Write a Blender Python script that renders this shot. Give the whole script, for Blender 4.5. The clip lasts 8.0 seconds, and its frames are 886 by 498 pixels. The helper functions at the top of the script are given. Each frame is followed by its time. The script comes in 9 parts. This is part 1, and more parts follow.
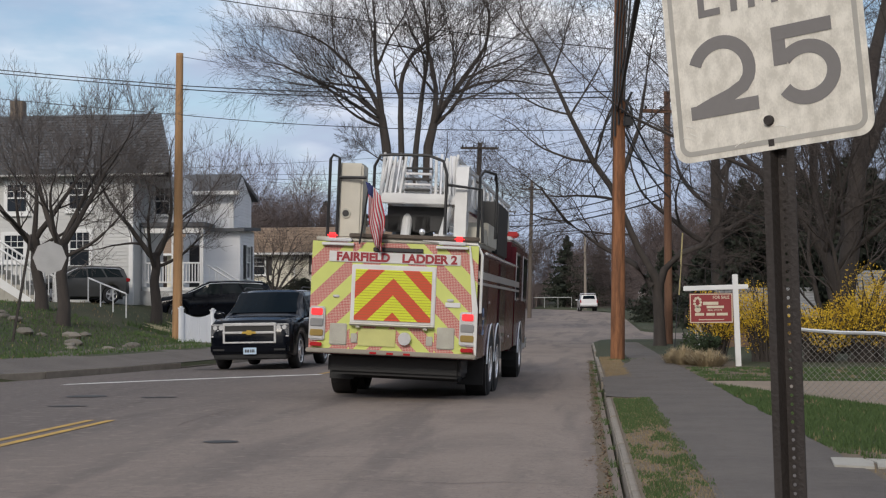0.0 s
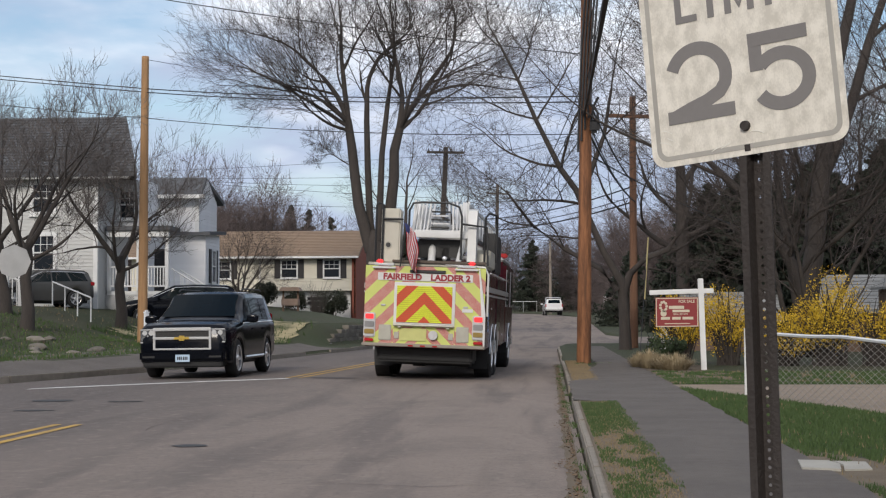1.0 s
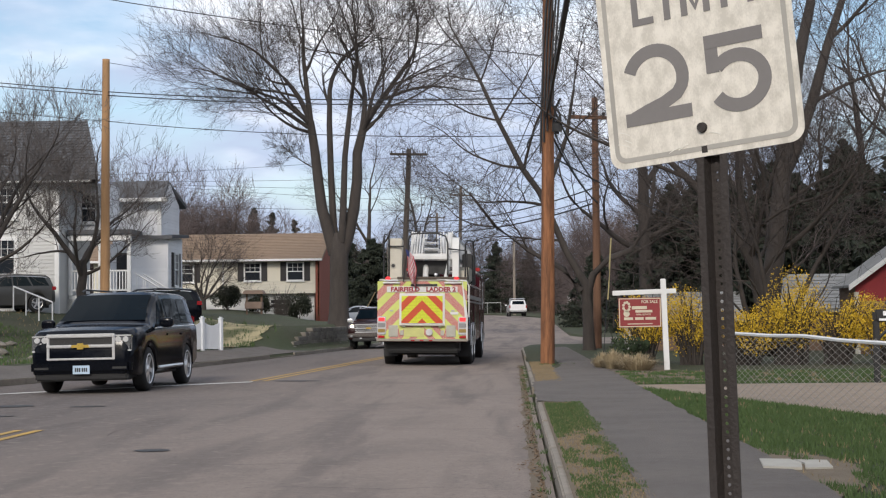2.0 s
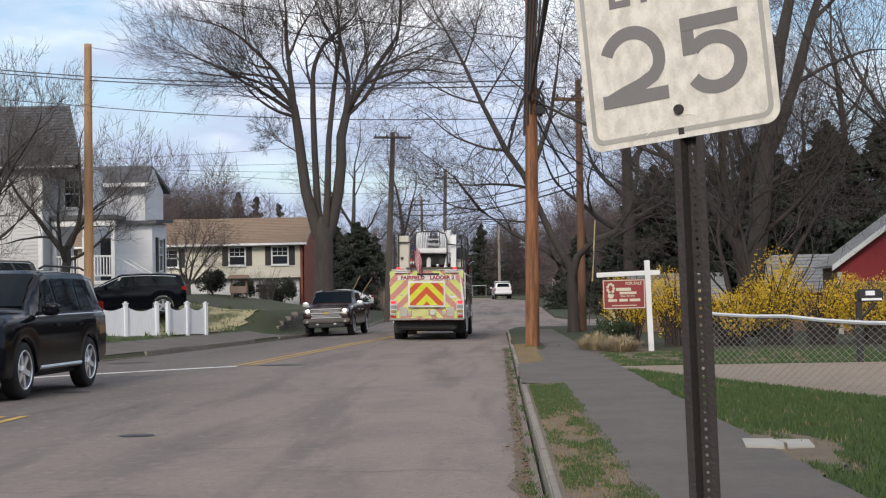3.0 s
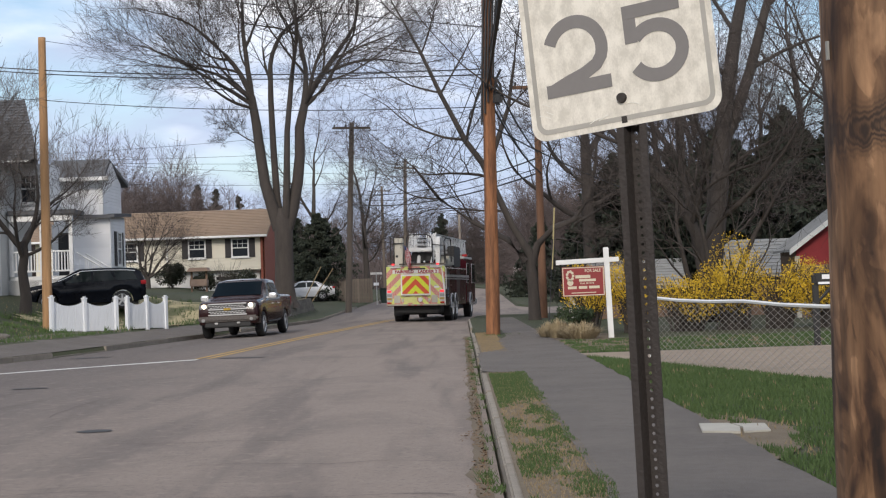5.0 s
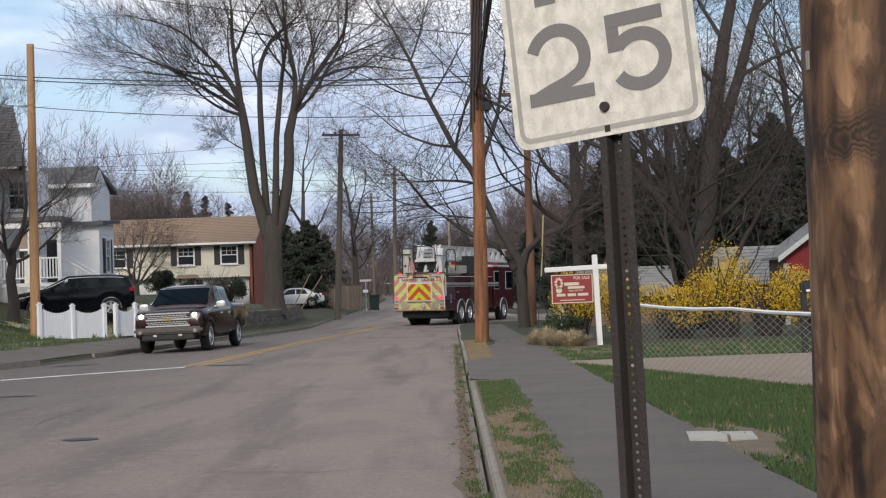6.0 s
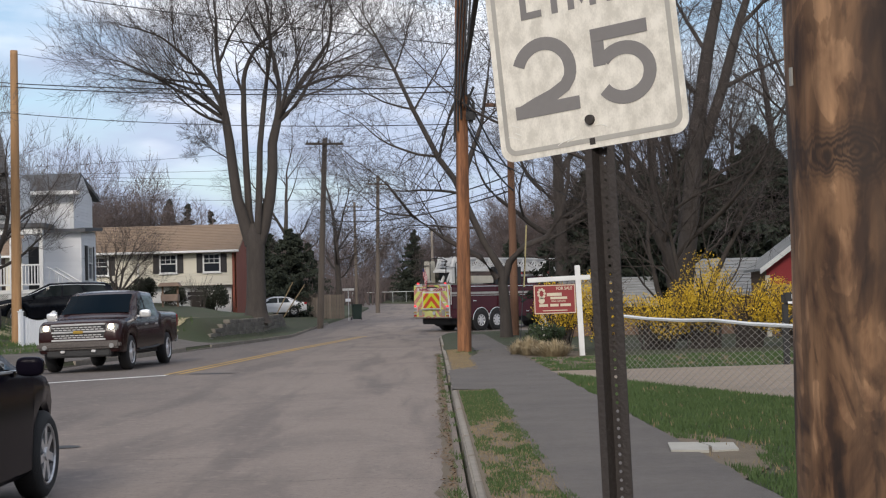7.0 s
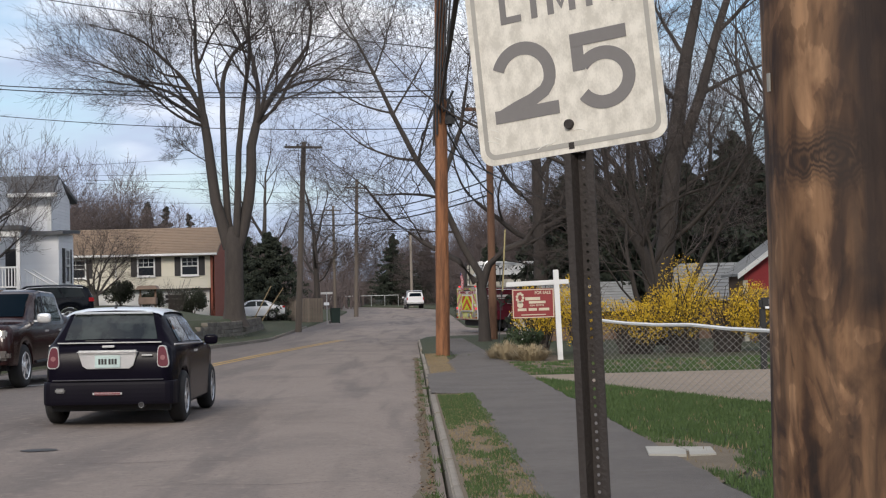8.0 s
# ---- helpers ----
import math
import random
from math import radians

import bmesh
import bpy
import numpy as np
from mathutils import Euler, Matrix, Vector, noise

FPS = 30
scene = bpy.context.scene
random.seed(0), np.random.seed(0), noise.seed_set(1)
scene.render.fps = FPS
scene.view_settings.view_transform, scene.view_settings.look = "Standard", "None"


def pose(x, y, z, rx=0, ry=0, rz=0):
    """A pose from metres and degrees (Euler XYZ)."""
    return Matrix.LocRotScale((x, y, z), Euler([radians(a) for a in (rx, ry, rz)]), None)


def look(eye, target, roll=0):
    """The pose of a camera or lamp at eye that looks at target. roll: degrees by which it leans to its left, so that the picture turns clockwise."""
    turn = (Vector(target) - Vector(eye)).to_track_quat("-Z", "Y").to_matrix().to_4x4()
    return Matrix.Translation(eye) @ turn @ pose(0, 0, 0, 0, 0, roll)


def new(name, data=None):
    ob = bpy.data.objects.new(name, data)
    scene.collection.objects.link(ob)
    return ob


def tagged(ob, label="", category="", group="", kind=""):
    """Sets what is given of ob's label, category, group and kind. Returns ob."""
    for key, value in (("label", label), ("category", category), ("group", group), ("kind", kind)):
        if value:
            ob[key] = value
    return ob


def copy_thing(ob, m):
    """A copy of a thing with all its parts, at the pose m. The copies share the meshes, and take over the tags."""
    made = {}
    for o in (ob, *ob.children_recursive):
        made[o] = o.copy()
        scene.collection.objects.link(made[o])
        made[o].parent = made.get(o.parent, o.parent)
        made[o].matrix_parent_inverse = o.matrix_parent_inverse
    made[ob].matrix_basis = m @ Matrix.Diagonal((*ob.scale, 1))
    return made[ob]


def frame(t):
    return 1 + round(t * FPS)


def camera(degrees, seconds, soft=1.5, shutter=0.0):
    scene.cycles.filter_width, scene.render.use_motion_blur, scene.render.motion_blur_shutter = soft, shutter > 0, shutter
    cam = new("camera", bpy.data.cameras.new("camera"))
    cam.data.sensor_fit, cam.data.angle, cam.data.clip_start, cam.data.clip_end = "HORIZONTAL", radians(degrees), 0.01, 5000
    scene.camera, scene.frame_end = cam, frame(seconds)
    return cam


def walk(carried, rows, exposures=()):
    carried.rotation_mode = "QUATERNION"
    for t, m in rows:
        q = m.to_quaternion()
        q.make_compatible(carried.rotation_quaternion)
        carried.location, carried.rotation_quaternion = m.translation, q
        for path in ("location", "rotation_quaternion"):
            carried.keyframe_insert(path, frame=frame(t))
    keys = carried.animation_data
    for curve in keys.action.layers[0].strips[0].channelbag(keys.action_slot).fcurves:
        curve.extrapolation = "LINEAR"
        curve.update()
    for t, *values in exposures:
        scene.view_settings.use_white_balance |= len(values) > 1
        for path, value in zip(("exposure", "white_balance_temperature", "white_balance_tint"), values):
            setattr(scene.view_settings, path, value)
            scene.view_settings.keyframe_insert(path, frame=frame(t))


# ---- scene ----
cam = camera(34.0, 8.0, soft=1.2)
PATH = [
    (0, pose(-0.051, 0.069, 1.321, 92.539, 0.217, 5.563)),
    (0.5, pose(-0.081, 0.047, 1.318, 92.680, 0.280, 4.715)),
    (1, pose(-0.092, 0.032, 1.317, 92.698, 0.216, 4.184)),
    (1.5, pose(-0.086, 0.038, 1.320, 92.853, 0.423, 3.368)),
    (3, pose(-0.059, 0.012, 1.318, 92.082, 1.066, 2.202)),
    (3.5, pose(-0.048, 0.019, 1.316, 91.670, 1.322, 1.826)),
    (4, pose(-0.046, 0.008, 1.319, 91.574, 1.454, 1.242)),
    (4.5, pose(-0.031, 0.010, 1.321, 91.574, 1.777, 0.911)),
    (6, pose(0.010, 0.039, 1.329, 91.887, 1.941, 0.295)),
    (6.5, pose(0.009, 0.016, 1.333, 92.043, 1.818, -0.076)),
    (7, pose(0.002, 0.011, 1.332, 92.243, 1.579, -0.399)),
    (7.5, pose(-0.000, 0.015, 1.333, 92.289, 1.503, -0.681)),
    (8, pose(0.000, 0.000, 1.330, 92.380, 1.400, -1.250)),
]
walk(cam, PATH, exposures=((0, 0.34), (0.6, 0.38), (1.5, 0.56), (3.0, 0.66), (4.5, 0.68), (6.0, 0.62), (8.0, 0.60)))

# ---- world, sun, exposure ----
SUN_EL, SUN_AZ = 30.0, 191.0
world = bpy.data.worlds.new("sky_world")
world.use_nodes = True
scene.world = world
wn, wl = world.node_tree.nodes, world.node_tree.links
wn.clear()


def sky_world():
    out = wn.new("ShaderNodeOutputWorld")
    bg = wn.new("ShaderNodeBackground")
    sky = wn.new("ShaderNodeTexSky")
    sky.sky_type, sky.sun_disc = "NISHITA", False
    sky.sun_elevation, sky.sun_rotation = radians(SUN_EL), radians(SUN_AZ)
    sky.air_density, sky.dust_density = 1.0, 1.5
    tc = wn.new("ShaderNodeTexCoord")
    mp = wn.new("ShaderNodeMapping")
    mp.inputs["Scale"].default_value = (1.0, 1.0, 3.2)
    n1 = wn.new("ShaderNodeTexNoise")
    n1.inputs["Scale"].default_value, n1.inputs["Detail"].default_value = 3.1, 7
    n1.inputs["Roughness"].default_value = 0.52
    r1 = wn.new("ShaderNodeValToRGB")
    r1.color_ramp.elements[0].position, r1.color_ramp.elements[1].position = 0.41, 0.545
    n2 = wn.new("ShaderNodeTexNoise")
    n2.inputs["Scale"].default_value, n2.inputs["Detail"].default_value = 5.0, 5
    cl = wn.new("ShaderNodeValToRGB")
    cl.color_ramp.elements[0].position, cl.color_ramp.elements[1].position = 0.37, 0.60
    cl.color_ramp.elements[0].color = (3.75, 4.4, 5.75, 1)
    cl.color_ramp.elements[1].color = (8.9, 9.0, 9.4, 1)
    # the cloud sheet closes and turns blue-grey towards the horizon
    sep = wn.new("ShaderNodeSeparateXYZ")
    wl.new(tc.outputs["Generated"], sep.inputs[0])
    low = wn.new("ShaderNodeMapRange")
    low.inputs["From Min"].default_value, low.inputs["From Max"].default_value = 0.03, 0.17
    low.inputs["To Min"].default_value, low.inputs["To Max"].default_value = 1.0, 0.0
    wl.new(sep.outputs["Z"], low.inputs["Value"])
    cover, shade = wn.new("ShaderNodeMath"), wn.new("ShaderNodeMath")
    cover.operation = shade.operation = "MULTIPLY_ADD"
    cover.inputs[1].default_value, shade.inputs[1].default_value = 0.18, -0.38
    mix = wn.new("ShaderNodeMix")
    mix.data_type = "RGBA"
    wl.new(tc.outputs["Generated"], mp.inputs["Vector"])
    wl.new(mp.outputs[0], n1.inputs["Vector"])
    wl.new(mp.outputs[0], n2.inputs["Vector"])
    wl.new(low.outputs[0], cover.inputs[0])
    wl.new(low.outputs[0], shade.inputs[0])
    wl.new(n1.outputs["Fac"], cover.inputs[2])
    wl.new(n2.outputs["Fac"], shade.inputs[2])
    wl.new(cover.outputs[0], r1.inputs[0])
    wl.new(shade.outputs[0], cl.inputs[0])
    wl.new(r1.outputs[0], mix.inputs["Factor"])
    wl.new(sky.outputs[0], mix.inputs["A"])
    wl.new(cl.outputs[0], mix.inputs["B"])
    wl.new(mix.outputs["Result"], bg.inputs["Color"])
    bg.inputs["Strength"].default_value = 0.1
    wl.new(bg.outputs[0], out.inputs["Surface"])


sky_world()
sun_data = bpy.data.lights.new("sun", "SUN")
sun_data.energy, sun_data.angle, sun_data.color = 1.4, radians(14), (1.0, 0.92, 0.82)
sun = new("sun", sun_data)
a, b = radians(SUN_EL), radians(SUN_AZ)
sun.matrix_world = look((0, 0, 60), Vector((0, 0, 60)) - 10 * Vector((math.sin(b) * math.cos(a), math.cos(b) * math.cos(a), math.sin(a))))


# ---- materials ----
def mat(name, col, rough=0.7, metal=0.0, col2=None, scale=4.0, amount=0.5, fine=60.0, bump=0.0, bump_scale=80.0, coat=0.0, emit=0.0,
        stretch=(1, 1, 1), vary=0.0, contrast=0.2, spec=0.5, rvar=0.08):
    """A procedural surface: two tones at two scales, grain relief, roughness variation."""
    m = bpy.data.materials.new(name)
    m.use_nodes = True
    n, l = m.node_tree.nodes, m.node_tree.links
    b = n["Principled BSDF"]
    b.inputs["Roughness"].default_value = rough
    b.inputs["Metallic"].default_value = metal
    b.inputs["Specular IOR Level"].default_value = spec
    if coat:
        b.inputs["Coat Weight"].default_value, b.inputs["Coat Roughness"].default_value = coat, 0.05
    col2 = col2 or tuple(c * 0.72 for c in col)
    tc, mp = n.new("ShaderNodeTexCoord"), n.new("ShaderNodeMapping")
    mp.inputs["Scale"].default_value = stretch
    l.new(tc.outputs["Object"], mp.inputs["Vector"])
    big, small = n.new("ShaderNodeTexNoise"), n.new("ShaderNodeTexNoise")
    big.inputs["Scale"].default_value, big.inputs["Detail"].default_value = scale, 5
    small.inputs["Scale"].default_value, small.inputs["Detail"].default_value = fine, 3
    ramp = n.new("ShaderNodeValToRGB")
    ramp.color_ramp.elements[0].position, ramp.color_ramp.elements[1].position = 0.5 - contrast, 0.5 + contrast
    add = n.new("ShaderNodeMath")
    add.operation = "MULTIPLY_ADD"
    add.inputs[1].default_value = 0.35
    l.new(mp.outputs[0], big.inputs["Vector"])
    l.new(mp.outputs[0], small.inputs["Vector"])
    sub = n.new("ShaderNodeMath")
    sub.operation = "SUBTRACT"
    sub.inputs[1].default_value = 0.175
    l.new(small.outputs["Fac"], add.inputs[0])
    l.new(big.outputs["Fac"], sub.inputs[0])
    l.new(sub.outputs[0], add.inputs[2])
    l.new(add.outputs[0], ramp.inputs[0])
    mix = n.new("ShaderNodeMix")
    mix.data_type = "RGBA"
    mix.inputs["A"].default_value, mix.inputs["B"].default_value = (*col, 1), (*col2, 1)
    mul = n.new("ShaderNodeMath")
    mul.operation = "MULTIPLY"
    mul.inputs[1].default_value = amount
    l.new(ramp.outputs[0], mul.inputs[0])
    l.new(mul.outputs[0], mix.inputs["Factor"])
    res = mix.outputs["Result"]
    if vary:
        info, hsv, mr = n.new("ShaderNodeObjectInfo"), n.new("ShaderNodeHueSaturation"), n.new("ShaderNodeMapRange")
        mr.inputs["To Min"].default_value, mr.inputs["To Max"].default_value = 1 - vary, 1 + vary
        l.new(info.outputs["Random"], mr.inputs["Value"])
        l.new(mr.outputs[0], hsv.inputs["Value"])
        l.new(res, hsv.inputs["Color"])
        res = hsv.outputs["Color"]
    l.new(res, b.inputs["Base Color"])
    if rvar:
        rr = n.new("ShaderNodeMapRange")
        rr.inputs["To Min"].default_value, rr.inputs["To Max"].default_value = max(0.02, rough - rvar), min(1, rough + rvar)
        l.new(small.outputs["Fac"], rr.inputs["Value"])
        l.new(rr.outputs[0], b.inputs["Roughness"])
    if bump:
        bt, bn = n.new("ShaderNodeTexNoise"), n.new("ShaderNodeBump")
        bt.inputs["Scale"].default_value, bt.inputs["Detail"].default_value = bump_scale, 4
        l.new(mp.outputs[0], bt.inputs["Vector"])
        l.new(bt.outputs["Fac"], bn.inputs["Height"])
        bn.inputs["Strength"].default_value, bn.inputs["Distance"].default_value = bump, 0.02
        l.new(bn.outputs[0], b.inputs["Normal"])
    if emit:
        b.inputs["Emission Color"].default_value = (*col, 1)
        b.inputs["Emission Strength"].default_value = emit
    return m


def glass_mat(name, tint, rough=0.03, spec=0.3):
    m = bpy.data.materials.new(name)
    m.use_nodes = True
    b = m.node_tree.nodes["Principled BSDF"]
    b.inputs["Base Color"].default_value = (*tint, 1)
    b.inputs["Roughness"].default_value = rough
    b.inputs["IOR"].default_value = 1.45
    b.inputs["Specular IOR Level"].default_value = spec
    return m




def asphalt_mat():
    """Old road surface: pinkish worn lane, darker far lane, wheel tracks, blotches, aggregate grain."""
    m = bpy.data.materials.new("worn_asphalt")
    m.use_nodes = True
    n, l = m.node_tree.nodes, m.node_tree.links
    b = n["Principled BSDF"]
    b.inputs["Roughness"].default_value = 0.88
    b.inputs["Specular IOR Level"].default_value = 0.3
    tc = n.new("ShaderNodeTexCoord")

    def tex(scale, stretch, detail, rough=0.5, warp=0.0):
        mp, t = n.new("ShaderNodeMapping"), n.new("ShaderNodeTexNoise")
        mp.inputs["Scale"].default_value = stretch
        l.new(tc.outputs["Object"], mp.inputs["Vector"])
        l.new(mp.outputs[0], t.inputs["Vector"])
        t.inputs["Scale"].default_value, t.inputs["Detail"].default_value = scale, detail
        t.inputs["Roughness"].default_value, t.inputs["Distortion"].default_value = rough, warp
        return t.outputs["Fac"]

    def level(fac, a, c, lo=0.0, hi=1.0):
        r = n.new("ShaderNodeMapRange")
        r.interpolation_type = "SMOOTHSTEP"
        for k, v in (("From Min", a), ("From Max", c), ("To Min", lo), ("To Max", hi)):
            r.inputs[k].default_value = v
        l.new(fac, r.inputs["Value"])
        return r.outputs[0]

    def blend(fac, a, c):
        x = n.new("ShaderNodeMix")
        x.data_type = "RGBA"
        l.new(fac, x.inputs["Factor"])
        for k, v in (("A", a), ("B", c)):
            if isinstance(v, tuple):
                x.inputs[k].default_value = (*v, 1)
            else:
                l.new(v, x.inputs[k])
        return x.outputs["Result"]
    sep = n.new("ShaderNodeSeparateXYZ")
    l.new(tc.outputs["Object"], sep.inputs[0])
    lane = n.new("ShaderNodeMath")
    lane.operation = "MULTIPLY_ADD"
    lane.inputs[1].default_value = 3.5
    l.new(tex(0.22, (1, 0.35, 1), 4), lane.inputs[0])
    l.new(sep.outputs["X"], lane.inputs[2])
    base = blend(level(lane.outputs[0], -6.5, 0.2), (0.138, 0.118, 0.107), (0.262, 0.214, 0.182))
    base = blend(level(tex(1.1, (1.0, 0.09, 1), 4, 0.55, 0.3), 0.47, 0.66, 0.0, 0.55), base, (0.105, 0.089, 0.083))
    base = blend(level(tex(0.55, (1.0, 0.5, 1), 6, 0.62, 0.6), 0.45, 0.7, 0.0, 0.45), base, (0.12, 0.103, 0.095))
    base = blend(level(tex(7.0, (1, 0.8, 1), 5, 0.65), 0.5, 0.72, 0.0, 0.5), base, (0.315, 0.262, 0.222))
    base = blend(level(tex(24.0, (1, 0.7, 1), 4, 0.7), 0.52, 0.68, 0.0, 0.4), base, (0.1, 0.085, 0.078))
    base = blend(level(tex(95.0, (1, 1, 1), 3, 0.6), 0.52, 0.72, 0.0, 0.45), base, (0.085, 0.075, 0.07))
    l.new(base, b.inputs["Base Color"])
    bp = n.new("ShaderNodeBump")
    bp.inputs["Strength"].default_value, bp.inputs["Distance"].default_value = 0.4, 0.02
    l.new(tex(110.0, (1, 1, 1), 4), bp.inputs["Height"])
    l.new(bp.outputs[0], b.inputs["Normal"])
    return m


ASPHALT = asphalt_mat()
ASPHALT_DARK = mat("sidewalk_asphalt", (0.142, 0.123, 0.107), 0.9, col2=(0.082, 0.072, 0.064), scale=1.1, fine=9, contrast=0.15, bump=0.6, bump_scale=140)
TAR = mat("tar_patch", (0.045, 0.043, 0.043), 0.7, scale=3, bump=0.3)
GRANITE = mat("granite_kerb", (0.29, 0.255, 0.21), 0.85, col2=(0.16, 0.138, 0.112), scale=5, fine=90, bump=0.4, vary=0.12)
CONCRETE = mat("concrete", (0.42, 0.40, 0.35), 0.9, col2=(0.30, 0.28, 0.24), scale=3, fine=60, bump=0.3)
GRAVEL = mat("pale_gravel", (0.305, 0.24, 0.18), 0.95, col2=(0.185, 0.145, 0.105), scale=2.5, fine=40, bump=0.6, bump_scale=60)
SOIL = mat("leaf_litter_soil", (0.16, 0.125, 0.085), 0.95, col2=(0.085, 0.066, 0.045), scale=1.5, fine=35, bump=0.6, bump_scale=40)
LAWN = mat("spring_lawn", (0.038, 0.05, 0.018), 0.95, col2=(0.062, 0.048, 0.028), scale=0.5, fine=25, bump=0.6, bump_scale=50, contrast=0.15)
BLADE = mat("grass_blade", (0.05, 0.09, 0.024), 0.8, col2=(0.078, 0.118, 0.035), scale=2, fine=30)
DRYBLADE = mat("dry_grass", (0.27, 0.205, 0.12), 0.9, col2=(0.16, 0.12, 0.07), scale=3, fine=30)
STRAW = mat("straw_mulch", (0.42, 0.35, 0.20), 0.95, col2=(0.09, 0.10, 0.04), scale=0.9, fine=9, bump=0.6, bump_scale=30, contrast=0.09, amount=0.9)
YELLOW_PAINT = mat("road_yellow", (0.55, 0.33, 0.06), 0.8, col2=(0.3, 0.2, 0.08), scale=2, fine=30, amount=0.8)
WHITE_PAINT = mat("road_white", (0.78, 0.76, 0.72), 0.8, col2=(0.36, 0.34, 0.32), scale=2, fine=30, amount=0.8)
BARK = mat("grey_brown_bark", (0.06, 0.05, 0.044), 0.95, col2=(0.026, 0.022, 0.02), scale=6, fine=40, bump=0.8, bump_scale=25, stretch=(1, 1, 0.25))
TWIG = mat("fine_twigs", (0.054, 0.043, 0.038), 0.95, scale=3)
TWIG_RED = mat("budding_twigs", (0.125, 0.098, 0.092), 0.95, col2=(0.085, 0.064, 0.06), scale=3)
TWIG_PALE = mat("pale_grey_twigs", (0.135, 0.115, 0.105), 0.95, col2=(0.08, 0.068, 0.062), scale=3)
EVERGREEN = mat("conifer_needles", (0.026, 0.034, 0.021), 0.9, col2=(0.015, 0.019, 0.013), scale=2, fine=20)
SHRUB = mat("shrub_leaves", (0.05, 0.075, 0.03), 0.85, col2=(0.025, 0.038, 0.018), scale=3, fine=20)
SHRUB_DARK = mat("dark_yew_leaves", (0.03, 0.036, 0.02), 0.9, col2=(0.016, 0.02, 0.012), scale=3, fine=20)
FORSYTHIA = mat("forsythia_flowers", (0.66, 0.44, 0.03), 0.8, col2=(0.42, 0.28, 0.02), scale=3, fine=20)
SIGNGREEN = mat("weathered_grey", (0.3, 0.3, 0.28), 0.8)
VINYL = mat("white_vinyl", (0.75, 0.77, 0.8), 0.55, col2=(0.66, 0.68, 0.71), scale=1, amount=0.4)
SIDING_W = mat("white_clapboard", (0.80, 0.80, 0.81), 0.65, col2=(0.70, 0.70, 0.71), scale=0.8, amount=0.5, vary=0.04)
SIDING_G = mat("grey_white_clapboard", (0.53, 0.53, 0.515), 0.7, col2=(0.45, 0.45, 0.435), scale=0.8, amount=0.5, vary=0.04)
CREAM = mat("cream_siding", (0.68, 0.64, 0.53), 0.7, col2=(0.60, 0.56, 0.46), scale=0.8, amount=0.5, vary=0.04)
TRIM = mat("white_trim_paint", (0.74, 0.74, 0.73), 0.6, scale=2, amount=0.3)
ROOF_GREY = mat("grey_shingle", (0.105, 0.108, 0.115), 0.9, col2=(0.075, 0.077, 0.082), scale=1.5, fine=25, bump=0.5, bump_scale=30, stretch=(1, 1, 4))
ROOF_TAN = mat("tan_shingle", (0.255, 0.18, 0.122), 0.9, col2=(0.19, 0.135, 0.092), scale=1.5, fine=25, bump=0.5, bump_scale=30)
ROOF_PALE = mat("pale_shingle", (0.32, 0.32, 0.31), 0.9, col2=(0.2, 0.2, 0.19), scale=3, fine=25, bump=0.5)
BRICK = mat("red_brick", (0.27, 0.085, 0.055), 0.9, col2=(0.18, 0.06, 0.04), scale=6, fine=40, bump=0.4)
RED_BOARD = mat("barn_red_board", (0.30, 0.03, 0.035), 0.7, col2=(0.22, 0.02, 0.025), scale=2)
FENCE_WOOD = mat("silvered_fence_board", (0.17, 0.14, 0.115), 0.9, col2=(0.1, 0.082, 0.068), scale=4, vary=0.15)
BROWN_BOARD = mat("brown_board", (0.2, 0.13, 0.09), 0.8, scale=2, vary=0.15)
PANE = glass_mat("window_glass", (0.02, 0.024, 0.03))
DARK = mat("dark_shutter", (0.035, 0.032, 0.033), 0.7, scale=3)
POLE_NEW = mat("treated_pole_wood", (0.29, 0.125, 0.055), 0.85, col2=(0.085, 0.038, 0.02), scale=2.2, fine=14, contrast=0.12, bump=0.5, bump_scale=20, stretch=(4, 4, 0.35), amount=0.8)
POLE_RED = mat("weathered_red_pole_wood", (0.19, 0.1, 0.06), 0.9, col2=(0.1, 0.055, 0.036), scale=3, fine=30, bump=0.4, stretch=(4, 4, 0.35))
POLE_PALE = mat("pale_grey_pole_wood", (0.26, 0.22, 0.18), 0.9, col2=(0.17, 0.14, 0.115), scale=3, fine=30, stretch=(4, 4, 0.35))
POLE_TAN = mat("tan_pole_wood", (0.40, 0.235, 0.115), 0.85, col2=(0.22, 0.12, 0.055), scale=3, fine=30, bump=0.4, bump_scale=20, stretch=(4, 4, 0.35))
POLE_GREY = mat("weathered_pole_wood", (0.13, 0.105, 0.085), 0.9, col2=(0.08, 0.066, 0.055), scale=3, fine=30, bump=0.5, stretch=(4, 4, 0.35))
CABLE = mat("black_cable", (0.02, 0.02, 0.022), 0.6)
GALV = mat("galvanised_steel", (0.52, 0.53, 0.53), 0.5, metal=0.7, scale=8, amount=0.5)
RUST_POST = mat("brown_rusted_steel", (0.046, 0.039, 0.036), 0.7, metal=0.25, col2=(0.028, 0.022, 0.02), scale=4, fine=60, bump=0.3)
SIGN_FACE = mat("reflective_sheeting", (0.78, 0.745, 0.665), 0.45, col2=(0.55, 0.52, 0.455), scale=26, fine=210, amount=0.85, contrast=0.13, stretch=(1, 1, 0.6))
SIGN_INK = mat("faded_black_ink", (0.20, 0.19, 0.185), 0.6, col2=(0.16, 0.15, 0.148), scale=6, amount=0.5)
SIGN_BACK = mat("bare_aluminium", (0.62, 0.61, 0.59), 0.55, metal=0.25, scale=3)
MAROON = mat("maroon_panel", (0.25, 0.028, 0.03), 0.55, scale=4, amount=0.3)
